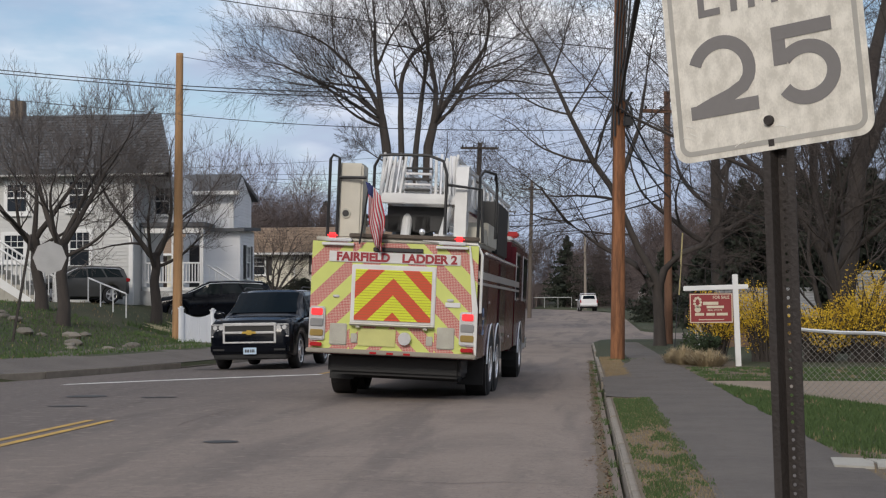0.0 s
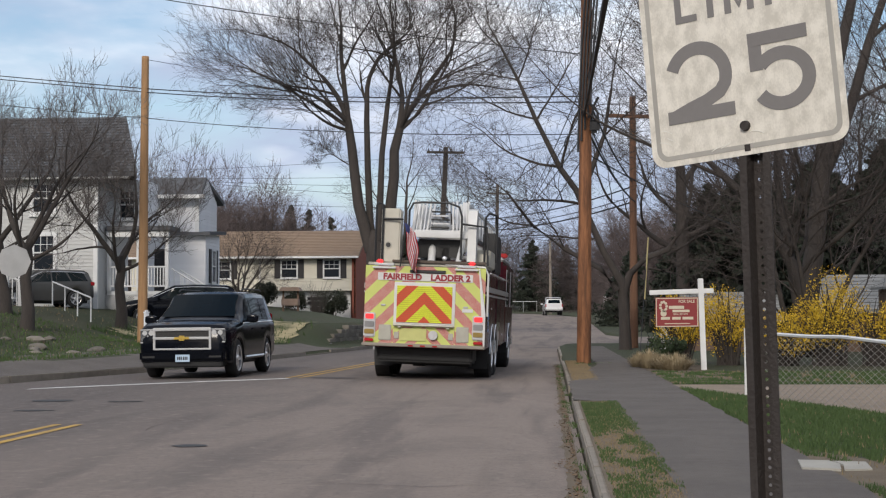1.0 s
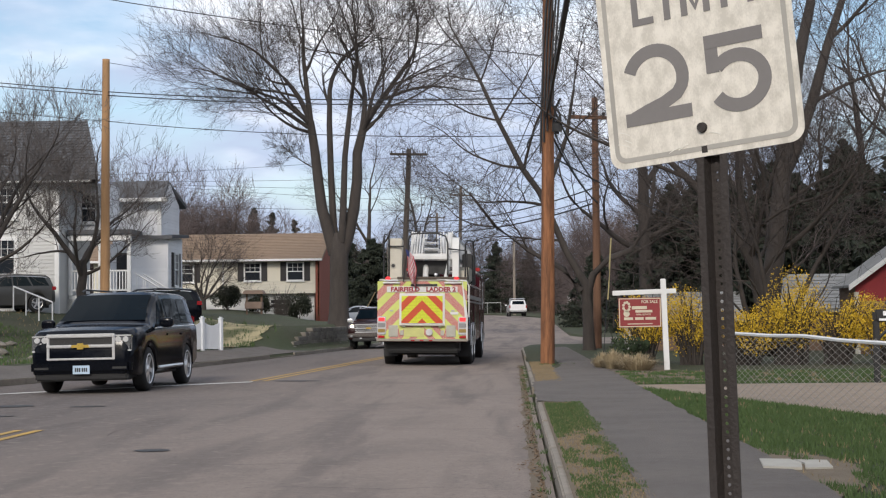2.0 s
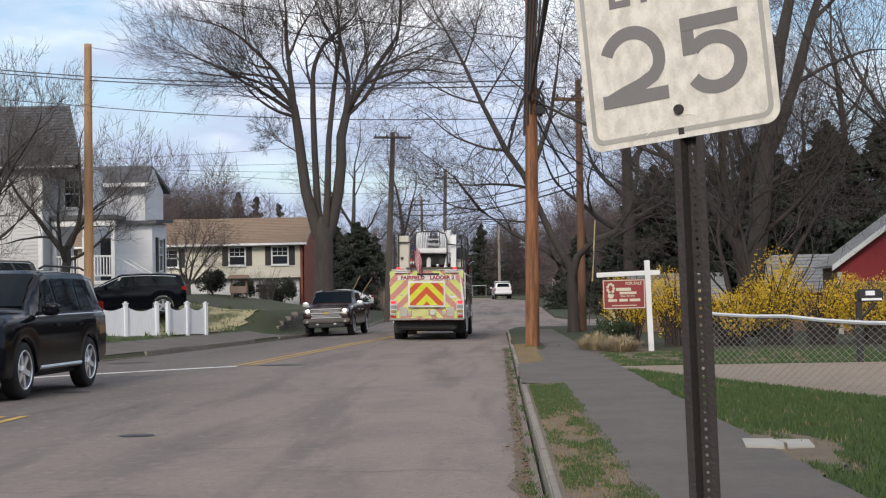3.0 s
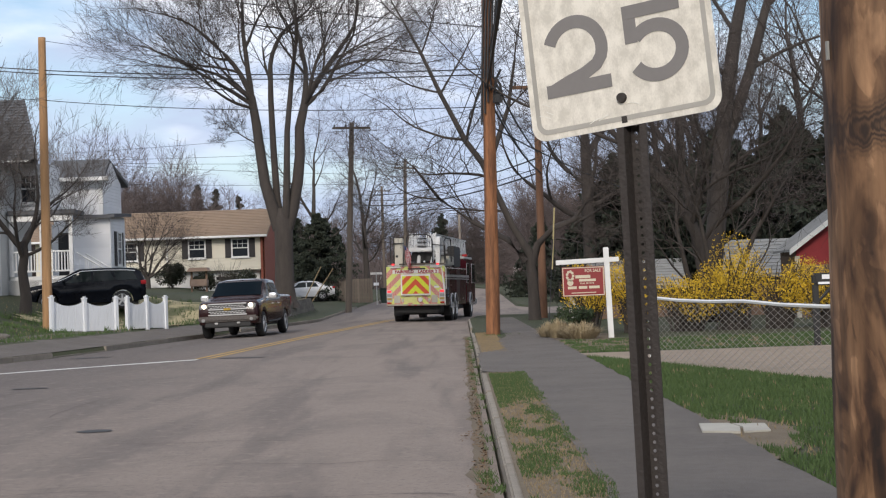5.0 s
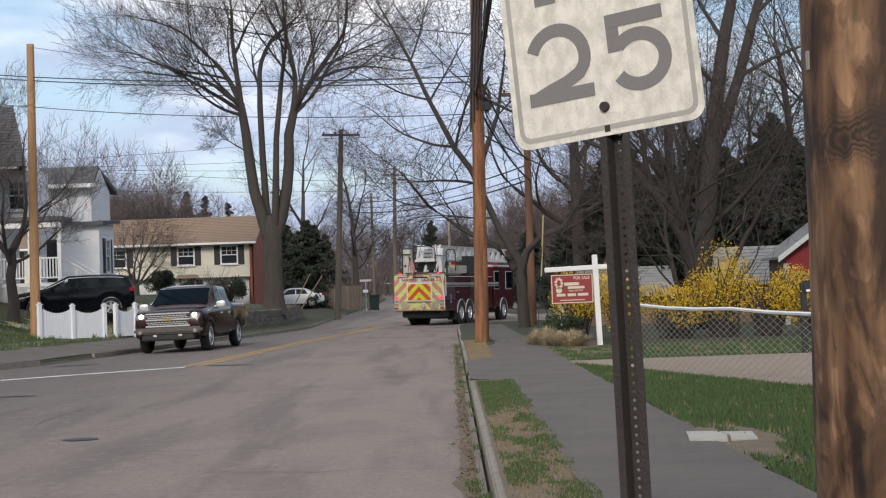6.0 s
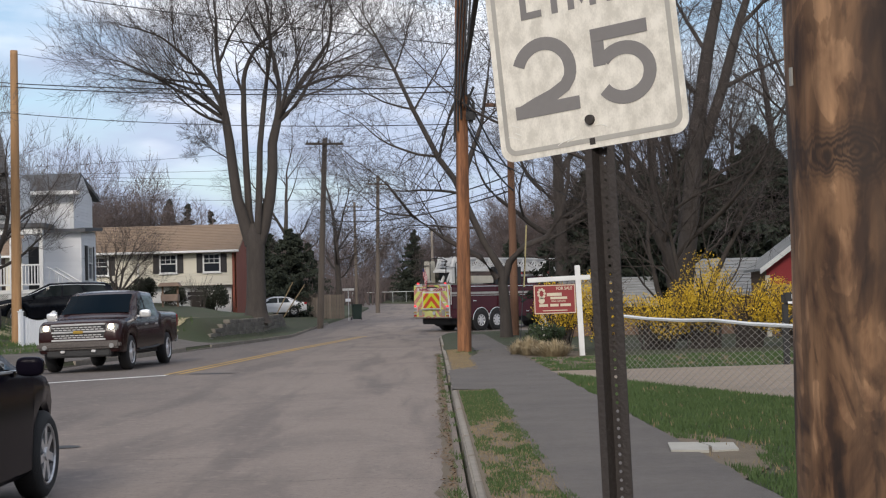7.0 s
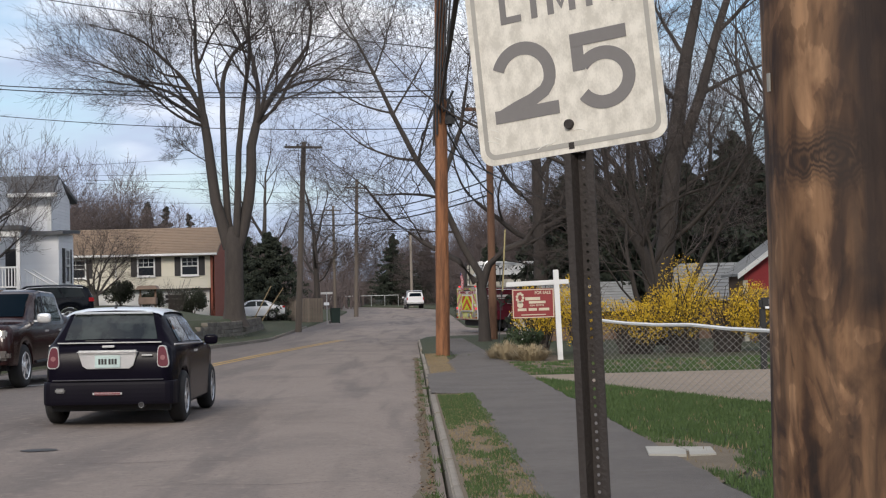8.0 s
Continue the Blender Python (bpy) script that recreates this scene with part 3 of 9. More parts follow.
def wheel(parent, x, y, r, w, rim_mat, side, spokes=5, rim=0.66):
    """A wheel as a part: tyre with rim, spokes and hub as sub-parts. side: +1 right, -1 left."""
    holder = new("wheel")
    holder.parent = parent
    holder.matrix_basis = pose(x, y, r)
    bm = bmesh.new()
    n = 32
    prof = [(-w / 2 + 0.01, r * rim), (-w / 2, r * 0.82), (-w / 2 + 0.03, r * 0.97), (-w / 4, r), (w / 4, r), (w / 2 - 0.03, r * 0.97), (w / 2, r * 0.82), (w / 2 - 0.01, r * rim)]
    rings = [[bm.verts.new((px, pr * math.cos(2 * math.pi * i / n), pr * math.sin(2 * math.pi * i / n))) for i in range(n)] for px, pr in prof]
    for a, b in zip(rings[:-1], rings[1:]):
        for i in range(n):
            bm.faces.new((a[i], a[(i + 1) % n], b[(i + 1) % n], b[i]))
    tyre = part("tyre", bm, TYRE, holder, smooth=True)
    bm = bmesh.new()
    xo = side * (w / 2 - 0.02)
    prof = [(xo, r * rim), (xo + side * 0.012, r * rim * 0.97), (xo - side * 0.03, r * rim * 0.9), (xo - side * 0.07, r * rim * 0.85), (xo - side * 0.07, 0.01)]
    rings = [[bm.verts.new((px, pr * math.cos(2 * math.pi * i / n), pr * math.sin(2 * math.pi * i / n))) for i in range(n)] for px, pr in prof]
    for a, b in zip(rings[:-1], rings[1:]):
        for i in range(n):
            bm.faces.new((a[i], a[(i + 1) % n], b[(i + 1) % n], b[i]))
    bmesh.ops.recalc_face_normals(bm, faces=bm.faces)
    part("rim", bm, WHEEL_WELL, holder)
    bm = bmesh.new()
    rod(bm, (xo - side * 0.04, 0, 0), (xo + side * 0.005, 0, 0), r * 0.2, r * 0.15, 12)
    for k in range(spokes):
        a = 2 * math.pi * k / spokes
        box(bm, xo - side * 0.03 - 0.012, xo - side * 0.03 + 0.024, -r * 0.095, r * 0.095, r * 0.1, r * rim * 0.96, m=Matrix.Rotation(a, 4, "X"))
    part("spokes", bm, rim_mat, holder)
    bm = tube(bmesh.new(), [(xo, r * rim * 0.96 * math.cos(2 * math.pi * i / 32), r * rim * 0.96 * math.sin(2 * math.pi * i / 32)) for i in range(33)], r * 0.035, 5)
    part("rim_lip", bm, rim_mat, holder)
    return holder


class Shell:
    """A car body by its side outline: roof line, belt line, sill line and half widths along the length (y forward)."""

    def __init__(self, top, belt, sill, half, wheels, wr, roof_in=0.16, hood_in=0.04):
        self.top, self.belt, self.sill, self.half, self.wheels, self.wr, self.roof_in, self.hood_in = top, belt, sill, half, wheels, wr, roof_in, hood_in

    def bottom(self, y):
        z = table(y, self.sill)
        for w in self.wheels:
            d = abs(y - w)
            a = self.wr * 1.14
            if d < a:
                z = max(z, self.wr * 0.98 + math.sqrt(a * a - d * d) * 0.98)
        return z

    def section(self, y):
        h, zt, zb, z0 = table(y, self.half), table(y, self.top), table(y, self.belt), self.bottom(y)
        zb = min(zb, zt - 0.015)
        z0 = min(z0, zb - 0.06)
        cabin = max(0.0, zt - zb)
        inn = self.hood_in + (self.roof_in - self.hood_in) * min(1, cabin / 0.45)
        zm = z0 + (zb - z0) * 0.55
        return [(h - 0.22, z0 + 0.01), (h - 0.05, z0), (h - 0.012, z0 + 0.04), (h, zm), (h - 0.012, zb - 0.05), (h - 0.035, zb),
                (h - 0.035 - inn * 0.88, zt - min(0.07, cabin * 0.25)), (h - 0.06 - inn, zt - min(0.025, cabin * 0.08)), ((h - inn) * 0.6, zt + 0.008), (0, zt + 0.018)]

    def body(self, name, material, parent, label=""):
        y0, y1 = self.top[0][0], self.top[-1][0]
        ys = sorted(set([round(y0 + (y1 - y0) * i / 90, 4) for i in range(91)] + [round(t[0], 4) for t in self.top]))
        bm = bmesh.new()
        rows = []
        for y in ys:
            s = self.section(y)
            ring = [(x, y, z) for x, z in s] + [(-x, y, z) for x, z in s[-2::-1]]
            rows.append([bm.verts.new(p) for p in ring])
        for a, b in zip(rows[:-1], rows[1:]):
            for i in range(len(a) - 1):
                bm.faces.new((a[i], a[i + 1], b[i + 1], b[i]))
            bm.faces.new((a[-1], a[0], b[0], b[-1]))
        bm.faces.new(rows[0])
        bm.faces.new(rows[-1][::-1])
        bmesh.ops.recalc_face_normals(bm, faces=bm.faces)
        ob = part(name, bm, material, parent, label, smooth=True)
        ob.data.set_sharp_from_angle(angle=radians(38))
        return ob

    def side_point(self, y, v, side, off=0.008):
        """v: 0 at the belt, 1 at the roof's edge."""
        s = self.section(y)
        (xa, za), (xb, zb) = s[5], s[6]
        x, z = xa + (xb - xa) * v, za + (zb - za) * v
        n = Vector((zb - za, 0, xa - xb)).normalized()
        p = Vector((x, y, z)) + n * off
        return Vector((p.x * side, p.y, p.z))

    def low_point(self, y, v, side, off=0.006):
        """v: 0 at the sill, 1 at the belt."""
        s = self.section(y)
        (xa, za), (xm, zm), (xb, zb) = s[2], s[3], s[5]
        x, z = (xa + (xm - xa) * v * 2, za + (zm - za) * v * 2) if v < 0.5 else (xm + (xb - xm) * (v * 2 - 1), zm + (zb - zm) * (v * 2 - 1))
        return Vector(((x + off) * side, y, z))

    def side_window(self, parent, ya0, ya1, yb0, yb1, side, glass, v0=0.1, v1=0.9, name="side_window"):
        """From belt ends ya0..ya1 to roof ends yb0..yb1."""
        bm = bmesh.new()
        rows = []
        for j in range(5):
            v = v0 + (v1 - v0) * j / 4
            t = j / 4
            a, b = ya0 + (yb0 - ya0) * t, ya1 + (yb1 - ya1) * t
            rows.append([bm.verts.new(self.side_point(a + (b - a) * i / 6, v, side)) for i in range(7)])
        grid_faces(bm, rows)
        return part(name, bm, glass, parent)

    def screen(self, parent, ya, yb, glass, wide=0.86, name="windscreen", off=0.01):
        """A pane on the upper surface from its foot at ya to its head at yb."""
        bm = bmesh.new()
        rows = []
        for j in range(7):
            y = ya + (yb - ya) * j / 6
            s = self.section(y)
            hw = s[7][0]
            w = min(hw, wide * (hw + 0.06))
            row = []
            for i in range(9):
                f = -1 + 2 * i / 8
                row.append(bm.verts.new((f * w, y, s[8][1] + 0.012 - 0.012 * f * f + off)))
            rows.append(row)
        grid_faces(bm, rows)
        return part(name, bm, glass, parent)

    def line(self, parent, name, y0, y1, v, side, r, material, low=False):
        bm = bmesh.new()
        f = self.low_point if low else self.side_point
        tube(bm, [f(y0 + (y1 - y0) * i / 10, v, side) for i in range(11)], r, 5)
        return part(name, bm, material, parent)


def grid_faces(bm, rows):
    for a, b in zip(rows[:-1], rows[1:]):
        for i in range(len(a) - 1):
            bm.faces.new((a[i], a[i + 1], b[i + 1], b[i]))
    bmesh.ops.recalc_face_normals(bm, faces=bm.faces)


def mirrors(parent, x, y, z, material, s=1.0):
    for side in (-1, 1):
        bm = bmesh.new()
        bmesh.ops.create_icosphere(bm, subdivisions=3, radius=1.0)
        for v in bm.verts:
            q = v.co
            q = Vector([math.copysign(abs(k) ** 0.6, k) for k in q])
            v.co = Vector((side * x + 0.12 * s * q.x, y + 0.02 + 0.06 * s * q.y, z + 0.01 + 0.085 * s * q.z))
        box(bm, side * (x - 0.16) - 0.06, side * (x - 0.16) + 0.06, y - 0.02, y + 0.03, z - 0.06, z - 0.02)
        part("wing_mirror", bm, material, parent)


def plate(parent, x, y, z, w, h, ry=0, material=None):
    p = part("number_plate", boxm(x - w / 2, x + w / 2, y - 0.006, y + 0.006, z - h / 2, z + h / 2, bevel=0.004), material or PLATE_BLUE, parent, "pale blue number plate")
    s = 1 if y > 0 else -1
    bm = bmesh.new()
    for i in range(6):
        xx = x - w * 0.36 + w * 0.12 * i + (w * 0.04 if i > 2 else 0)
        box(bm, xx, xx + w * 0.085, y + s * 0.007 - 0.002, y + s * 0.007 + 0.002, z - h * 0.22, z + h * 0.22)
    part("plate_bars", bm, BLACK_METAL, p)


def suv_large(m):
    """Big black sport utility vehicle; origin on the ground below the front axle, y forward."""
    root = thing("suv", m, "glossy black full-size SUV with chrome grille and tinted glass", "car")
    top = [(-4.02, 1.1), (-4.0, 1.35), (-3.9, 1.62), (-3.72, 1.84), (-3.2, 1.88), (-2.2, 1.89), (-1.35, 1.87), (-1.15, 1.82), (-0.28, 1.27), (-0.15, 1.235), (0.6, 1.2), (0.86, 1.14), (0.95, 1.05), (1.0, 0.8)]
    belt = [(-4.02, 1.08), (-3.9, 1.2), (-0.3, 1.16), (0.6, 1.1), (0.9, 1.04), (1.0, 0.78)]
    sill = [(-4.02, 0.5), (-3.5, 0.36), (-2.5, 0.34), (-0.5, 0.34), (0.5, 0.3), (1.0, 0.36)]
    half = [(-4.02, 0.88), (-3.9, 0.97), (-3.2, 1.02), (0.3, 1.02), (0.75, 0.99), (0.93, 0.92), (1.0, 0.84)]
    s = Shell(top, belt, sill, half, [0.0, -2.95], 0.4, 0.2, 0.05)
    s.body("body", BLACK_PAINT, root)
    s.screen(root, -0.34, -1.12, CAR_GLASS, 0.9)
    s.screen(root, -3.97, -3.76, CAR_GLASS, 0.85, "rear_window")
    for sd in (-1, 1):
        s.side_window(root, -1.45, -0.62, -1.45, -1.12, sd, CAR_GLASS)
        s.side_window(root, -2.5, -1.53, -2.5, -1.53, sd, CAR_GLASS)
        s.side_window(root, -3.72, -2.58, -3.5, -2.58, sd, CAR_GLASS)
        s.line(root, "window_chrome_strip", -3.75, -0.5, 0.02, sd, 0.012, CHROME)
        s.line(root, "side_step", -2.4, -0.55, 0.05, sd, 0.03, CHROME, True)
        for y in (-1.35, -2.42):
            part("door_handle", boxm(sd * 1.015 - 0.02, sd * 1.015 + 0.02, y - 0.11, y + 0.11, 1.02, 1.06, bevel=0.008), BLACK_PAINT, root)
        bm = tube(bmesh.new(), [(sd * 0.72, -3.5, 1.92), (sd * 0.73, -3.3, 1.95), (sd * 0.73, -1.6, 1.95), (sd * 0.72, -1.4, 1.9)], 0.018, 6)
        part("roof_rail", bm, BLACK_METAL, root)
        h = part("headlight", boxm(sd * 0.755 - 0.17, sd * 0.755 + 0.17, 0.74, 0.965, 0.75, 1.07, bevel=0.03), mat("smoked_headlamp", (0.42, 0.43, 0.45), 0.15, metal=0.8), root)
        bm = bmesh.new()
        rod(bm, (sd * 0.68, 0.94, 0.98), (sd * 0.68, 0.975, 0.98), 0.055, n=16)
        rod(bm, (sd * 0.82, 0.92, 0.98), (sd * 0.82, 0.975, 0.98), 0.05, n=16)
        box(bm, sd * 0.75 - 0.165, sd * 0.75 + 0.165, 0.93, 0.975, 0.765, 0.79)
        box(bm, sd * 0.75 - 0.165, sd * 0.75 + 0.165, 0.93, 0.975, 1.04, 1.06)
        box(bm, sd * 0.75 - 0.02, sd * 0.75 + 0.02, 0.93, 0.975, 0.79, 0.93)
        part("headlight_reflector", bm, CHROME, h)
        part("fog_lamp_slot", boxm(sd * 0.72 - 0.14, sd * 0.72 + 0.14, 0.93, 1.045, 0.44, 0.5, bevel=0.01), PLASTIC, root)
        part("tail_light", boxm(sd * 0.82 - 0.07, sd * 0.82 + 0.07, -4.045, -3.95, 1.1, 1.4, bevel=0.02), RED_LENS, root)
    g = part("grille", boxm(-0.6, 0.6, 0.88, 0.985, 0.62, 1.08, bevel=0.02), BLACK_METAL, root)
    bm = bmesh.new()
    for z, q in ((0.635, 0.018), (0.865, 0.026), (1.055, 0.034)):
        box(bm, -0.63, 0.63, 0.97, 1.03, z - q, z + q, bevel=0.012)
    for x in (-0.57, 0.57):
        box(bm, x * 1.06 - 0.024, x * 1.06 + 0.024, 0.97, 1.02, 0.625, 1.07, bevel=0.01)
    part("grille_frame", bm, CHROME, g, "chrome grille frame")
    bm = bmesh.new()
    for i in range(9):
        for zz in (0.71, 0.75, 0.79, 0.92, 0.96, 1.0):
            box(bm, -0.54 + i * 0.12, -0.45 + i * 0.12, 0.98, 0.992, zz - 0.006, zz + 0.006)
    tagged(part("grille_mesh", bm, BLACK_METAL, g), "", kind="stuff")
    part("badge", prism(bmesh.new(), [(-0.17, 0.84), (-0.06, 0.84), (-0.05, 0.81), (0.05, 0.81), (0.06, 0.84), (0.17, 0.84), (0.15, 0.89), (0.06, 0.89), (0.05, 0.92), (-0.05, 0.92), (-0.06, 0.89), (-0.15, 0.89)], 1, 1.02, 1.045), mat("gold_badge", (0.75, 0.52, 0.12), 0.3, metal=0.8), g, "plain gold badge")
    part("front_bumper", boxm(-0.93, 0.93, 0.72, 1.04, 0.36, 0.62, bevel=0.06), BLACK_PAINT, root)
    part("air_dam", boxm(-0.86, 0.86, 0.6, 0.98, 0.24, 0.4, bevel=0.03), TYRE, root)
    plate(root, -0.02, 1.05, 0.44, 0.31, 0.155)
    mirrors(root, 1.16, -0.66, 1.26, BLACK_PAINT, 1.1)
    part("underbody", boxm(-0.85, 0.85, -3.8, 0.7, 0.28, 0.42), PLASTIC, root)
    ws = [wheel(root, sd * 0.87, y, 0.41, 0.27, CHROME, sd, 6, 0.7) for y in (0.0, -2.95) for sd in (-1, 1)]
    return root, ws


def pickup(m, paint, lit=True, label="", cap=False):
    """Crew-cab pickup; origin on the ground below the front axle, y forward."""
    root = thing("pickup_truck", m, label, "truck")
    top = [(-4.85, 1.05), (-4.8, 1.34), (-2.95, 1.36), (-2.9, 1.4), (-2.72, 1.8), (-2.6, 1.87), (-1.6, 1.9), (-1.3, 1.86), (-1.12, 1.8), (-0.36, 1.3), (-0.2, 1.25), (0.7, 1.2), (0.84, 1.15), (0.92, 1.0), (0.95, 0.8)]
    belt = [(-4.85, 1.0), (-4.8, 1.3), (-2.95, 1.32), (-2.7, 1.2), (-0.4, 1.18), (0.7, 1.12), (0.92, 0.98), (0.95, 0.78)]
    if cap:
        top = [(-4.85, 1.3), (-4.75, 1.86), (-2.9, 1.9)] + top[5:]
        belt = [(-4.85, 1.2), (-4.75, 1.22)] + belt[3:]
    sill = [(-4.85, 0.62), (-4.4, 0.55), (-2.0, 0.42), (0.4, 0.4), (0.95, 0.46)]
    half = [(-4.85, 0.96), (-4.7, 1.0), (0.4, 1.01), (0.75, 0.99), (0.9, 0.95), (0.95, 0.88)]
    s = Shell(top, belt, sill, half, [0.0, -3.65], 0.41, 0.17, 0.04)
    s.body("body", paint, root)
    s.screen(root, -0.42, -1.1, CAR_GLASS, 0.9)
    for sd in (-1, 1):
        s.side_window(root, -1.5, -0.7, -1.5, -1.15, sd, CAR_GLASS_CLEAR)
        s.side_window(root, -2.62, -1.58, -2.5, -1.58, sd, CAR_GLASS_CLEAR)
        s.line(root, "side_step", -2.6, -0.6, 0.02, sd, 0.035, PLASTIC, True)
        for y in (-1.4, -2.4):
            part("door_handle", boxm(sd * 1.005 - 0.02, sd * 1.005 + 0.02, y - 0.1, y + 0.1, 1.04, 1.08, bevel=0.008), CHROME, root)
        h = part("headlight", boxm(sd * 0.77 - 0.15, sd * 0.77 + 0.15, 0.76, 0.925, 0.92, 1.1, bevel=0.025), HEAD_OFF, root)
        bm = rod(bmesh.new(), (sd * 0.76, 0.9, 1.04), (sd * 0.76, 0.945, 1.04), 0.065, n=16)
        part("lamp_bulb", bm, HEAD_LIT if lit else CLEAR_LENS, h)
        part("marker_lamp", boxm(sd * 0.78 - 0.12, sd * 0.78 + 0.12, 0.8, 0.93, 0.82, 0.9, bevel=0.02), CLEAR_LENS, root)
        part("fog_lamp", rod(bmesh.new(), (sd * 0.78, 0.9, 0.6), (sd * 0.78, 1.03, 0.6), 0.055, n=14), CLEAR_LENS, root)
        part("tail_light", boxm(sd * 0.93 - 0.06, sd * 0.93 + 0.06, -4.87, -4.75, 0.95, 1.28, bevel=0.02), RED_LENS, root)
    g = part("grille", boxm(-0.62, 0.62, 0.84, 0.95, 0.74, 1.12, bevel=0.02), PLASTIC, root)
    bm = bmesh.new()
    for z in (0.755, 0.935, 1.105):
        box(bm, -0.63, 0.63, 0.93, 0.975, z - 0.02, z + 0.02, bevel=0.008)
    part("grille_bars", bm, CHROME, g)
    bm = bmesh.new()
    for i in range(11):
        for j, zz in enumerate((0.81, 0.86, 0.99, 1.04)):
            x = -0.58 + i * 0.106 + (0.05 if j % 2 else 0)
            box(bm, x, x + 0.085, 0.945, 0.962, zz - 0.012, zz + 0.012, bevel=0.004)
    tagged(part("grille_mesh", bm, CHROME, g), "", kind="stuff")
    part("badge", boxm(-0.12, 0.12, 0.965, 0.99, 0.9, 0.965, bevel=0.015), mat("gold_badge", (0.62, 0.42, 0.1), 0.3, metal=0.8), g, "plain gold badge")
    bm = boxm(-0.97, 0.97, 0.78, 1.02, 0.54, 0.72, bevel=0.05)
    part("front_bumper", bm, mat("smoked_chrome", (0.2, 0.18, 0.17), 0.25, metal=0.6), root, "dark chrome front bumper")
    part("air_dam", boxm(-0.75, 0.75, 0.7, 0.98, 0.36, 0.54, bevel=0.03), PLASTIC, root)
    for sd in (-1, 1):
        part("tow_hook", boxm(sd * 0.36 - 0.05, sd * 0.36 + 0.05, 0.96, 1.04, 0.46, 0.52, bevel=0.012), CHROME, root)
    part("rear_bumper", boxm(-0.95, 0.95, -5.0, -4.82, 0.55, 0.74, bevel=0.03), CHROME, root)
    if not cap:
        part("bed_liner", boxm(-0.82, 0.82, -4.75, -3.0, 1.372, 1.38), PLASTIC, root)
    else:
        bm = bmesh.new()
        for y in (-4.4, -3.4, -2.2, -1.4):
            tube(bm, [(-0.8, y, 1.88), (-0.8, y, 2.05), (0.8, y, 2.05), (0.8, y, 1.88)], 0.02, 6)
        part("roof_rack", bm, ALLOY, root)
        s.screen(root, -4.84, -4.77, CAR_GLASS, 0.8, "rear_window")
    mirrors(root, 1.14, -0.78, 1.3, CHROME, 1.15)
    part("underbody", boxm(-0.8, 0.8, -4.6, 0.6, 0.34, 0.5), PLASTIC, root)
    ws = [wheel(root, sd * 0.87, y, 0.41, 0.27, CHROME, sd, 6) for y in (0.0, -3.65) for sd in (-1, 1)]
    return root, ws


def rounded_bar(hw, y0, y1, z0, z1):
    """A bumper that wraps round the rear corners and rolls under at its foot."""
    bm = bmesh.new()
    rows = []
    for j in range(9):
        a = -math.pi / 2 + math.pi * j / 8
        z = (z0 + z1) / 2 + (z1 - z0) / 2 * math.sin(a)
        k = 0.04 * (1 - max(0.0, math.cos(a)) ** 0.5)
        row = []
        for i in range(25):
            q = -1 + 2 * i / 24
            w = max(0.0, (abs(q) - 0.45) / 0.55)
            x = hw * math.copysign(math.sin(min(1.0, abs(q) / 0.8) * math.pi / 2) ** 0.8, q)
            row.append(bm.verts.new((x * (1 - 0.3 * k), y0 + k + (y1 - y0) * w ** 2.2, z)))
        rows.append(row)
    grid_faces(bm, rows)
    return bm


def tail_shape(sd, w, y, z0, z1):
    """A rounded lamp, wider at its foot, leaning in with the body."""
    c, h = (z0 + z1) / 2, (z1 - z0) / 2
    pts = []
    for k in range(28):
        a = 2 * math.pi * k / 28
        px, pz = math.copysign(abs(math.cos(a)) ** 0.55, math.cos(a)), math.copysign(abs(math.sin(a)) ** 0.55, math.sin(a))
        t = 0.5 + 0.5 * pz
        pts.append((sd * (0.655 - 0.015 * t) + px * w * (1.0 - 0.38 * t), c + pz * h))
    return prism(bmesh.new(), pts, 1, y, -0.42)


# opaque pane; pale and dark blotches paint reflections into its colour
HATCH_GLASS = mat("rear_glass_painted_reflections", (0.035, 0.043, 0.04), 0.05, col2=(0.008, 0.01, 0.011), scale=3.2, amount=0.9, fine=6, contrast=0.08, spec=0.6, rvar=0.0)


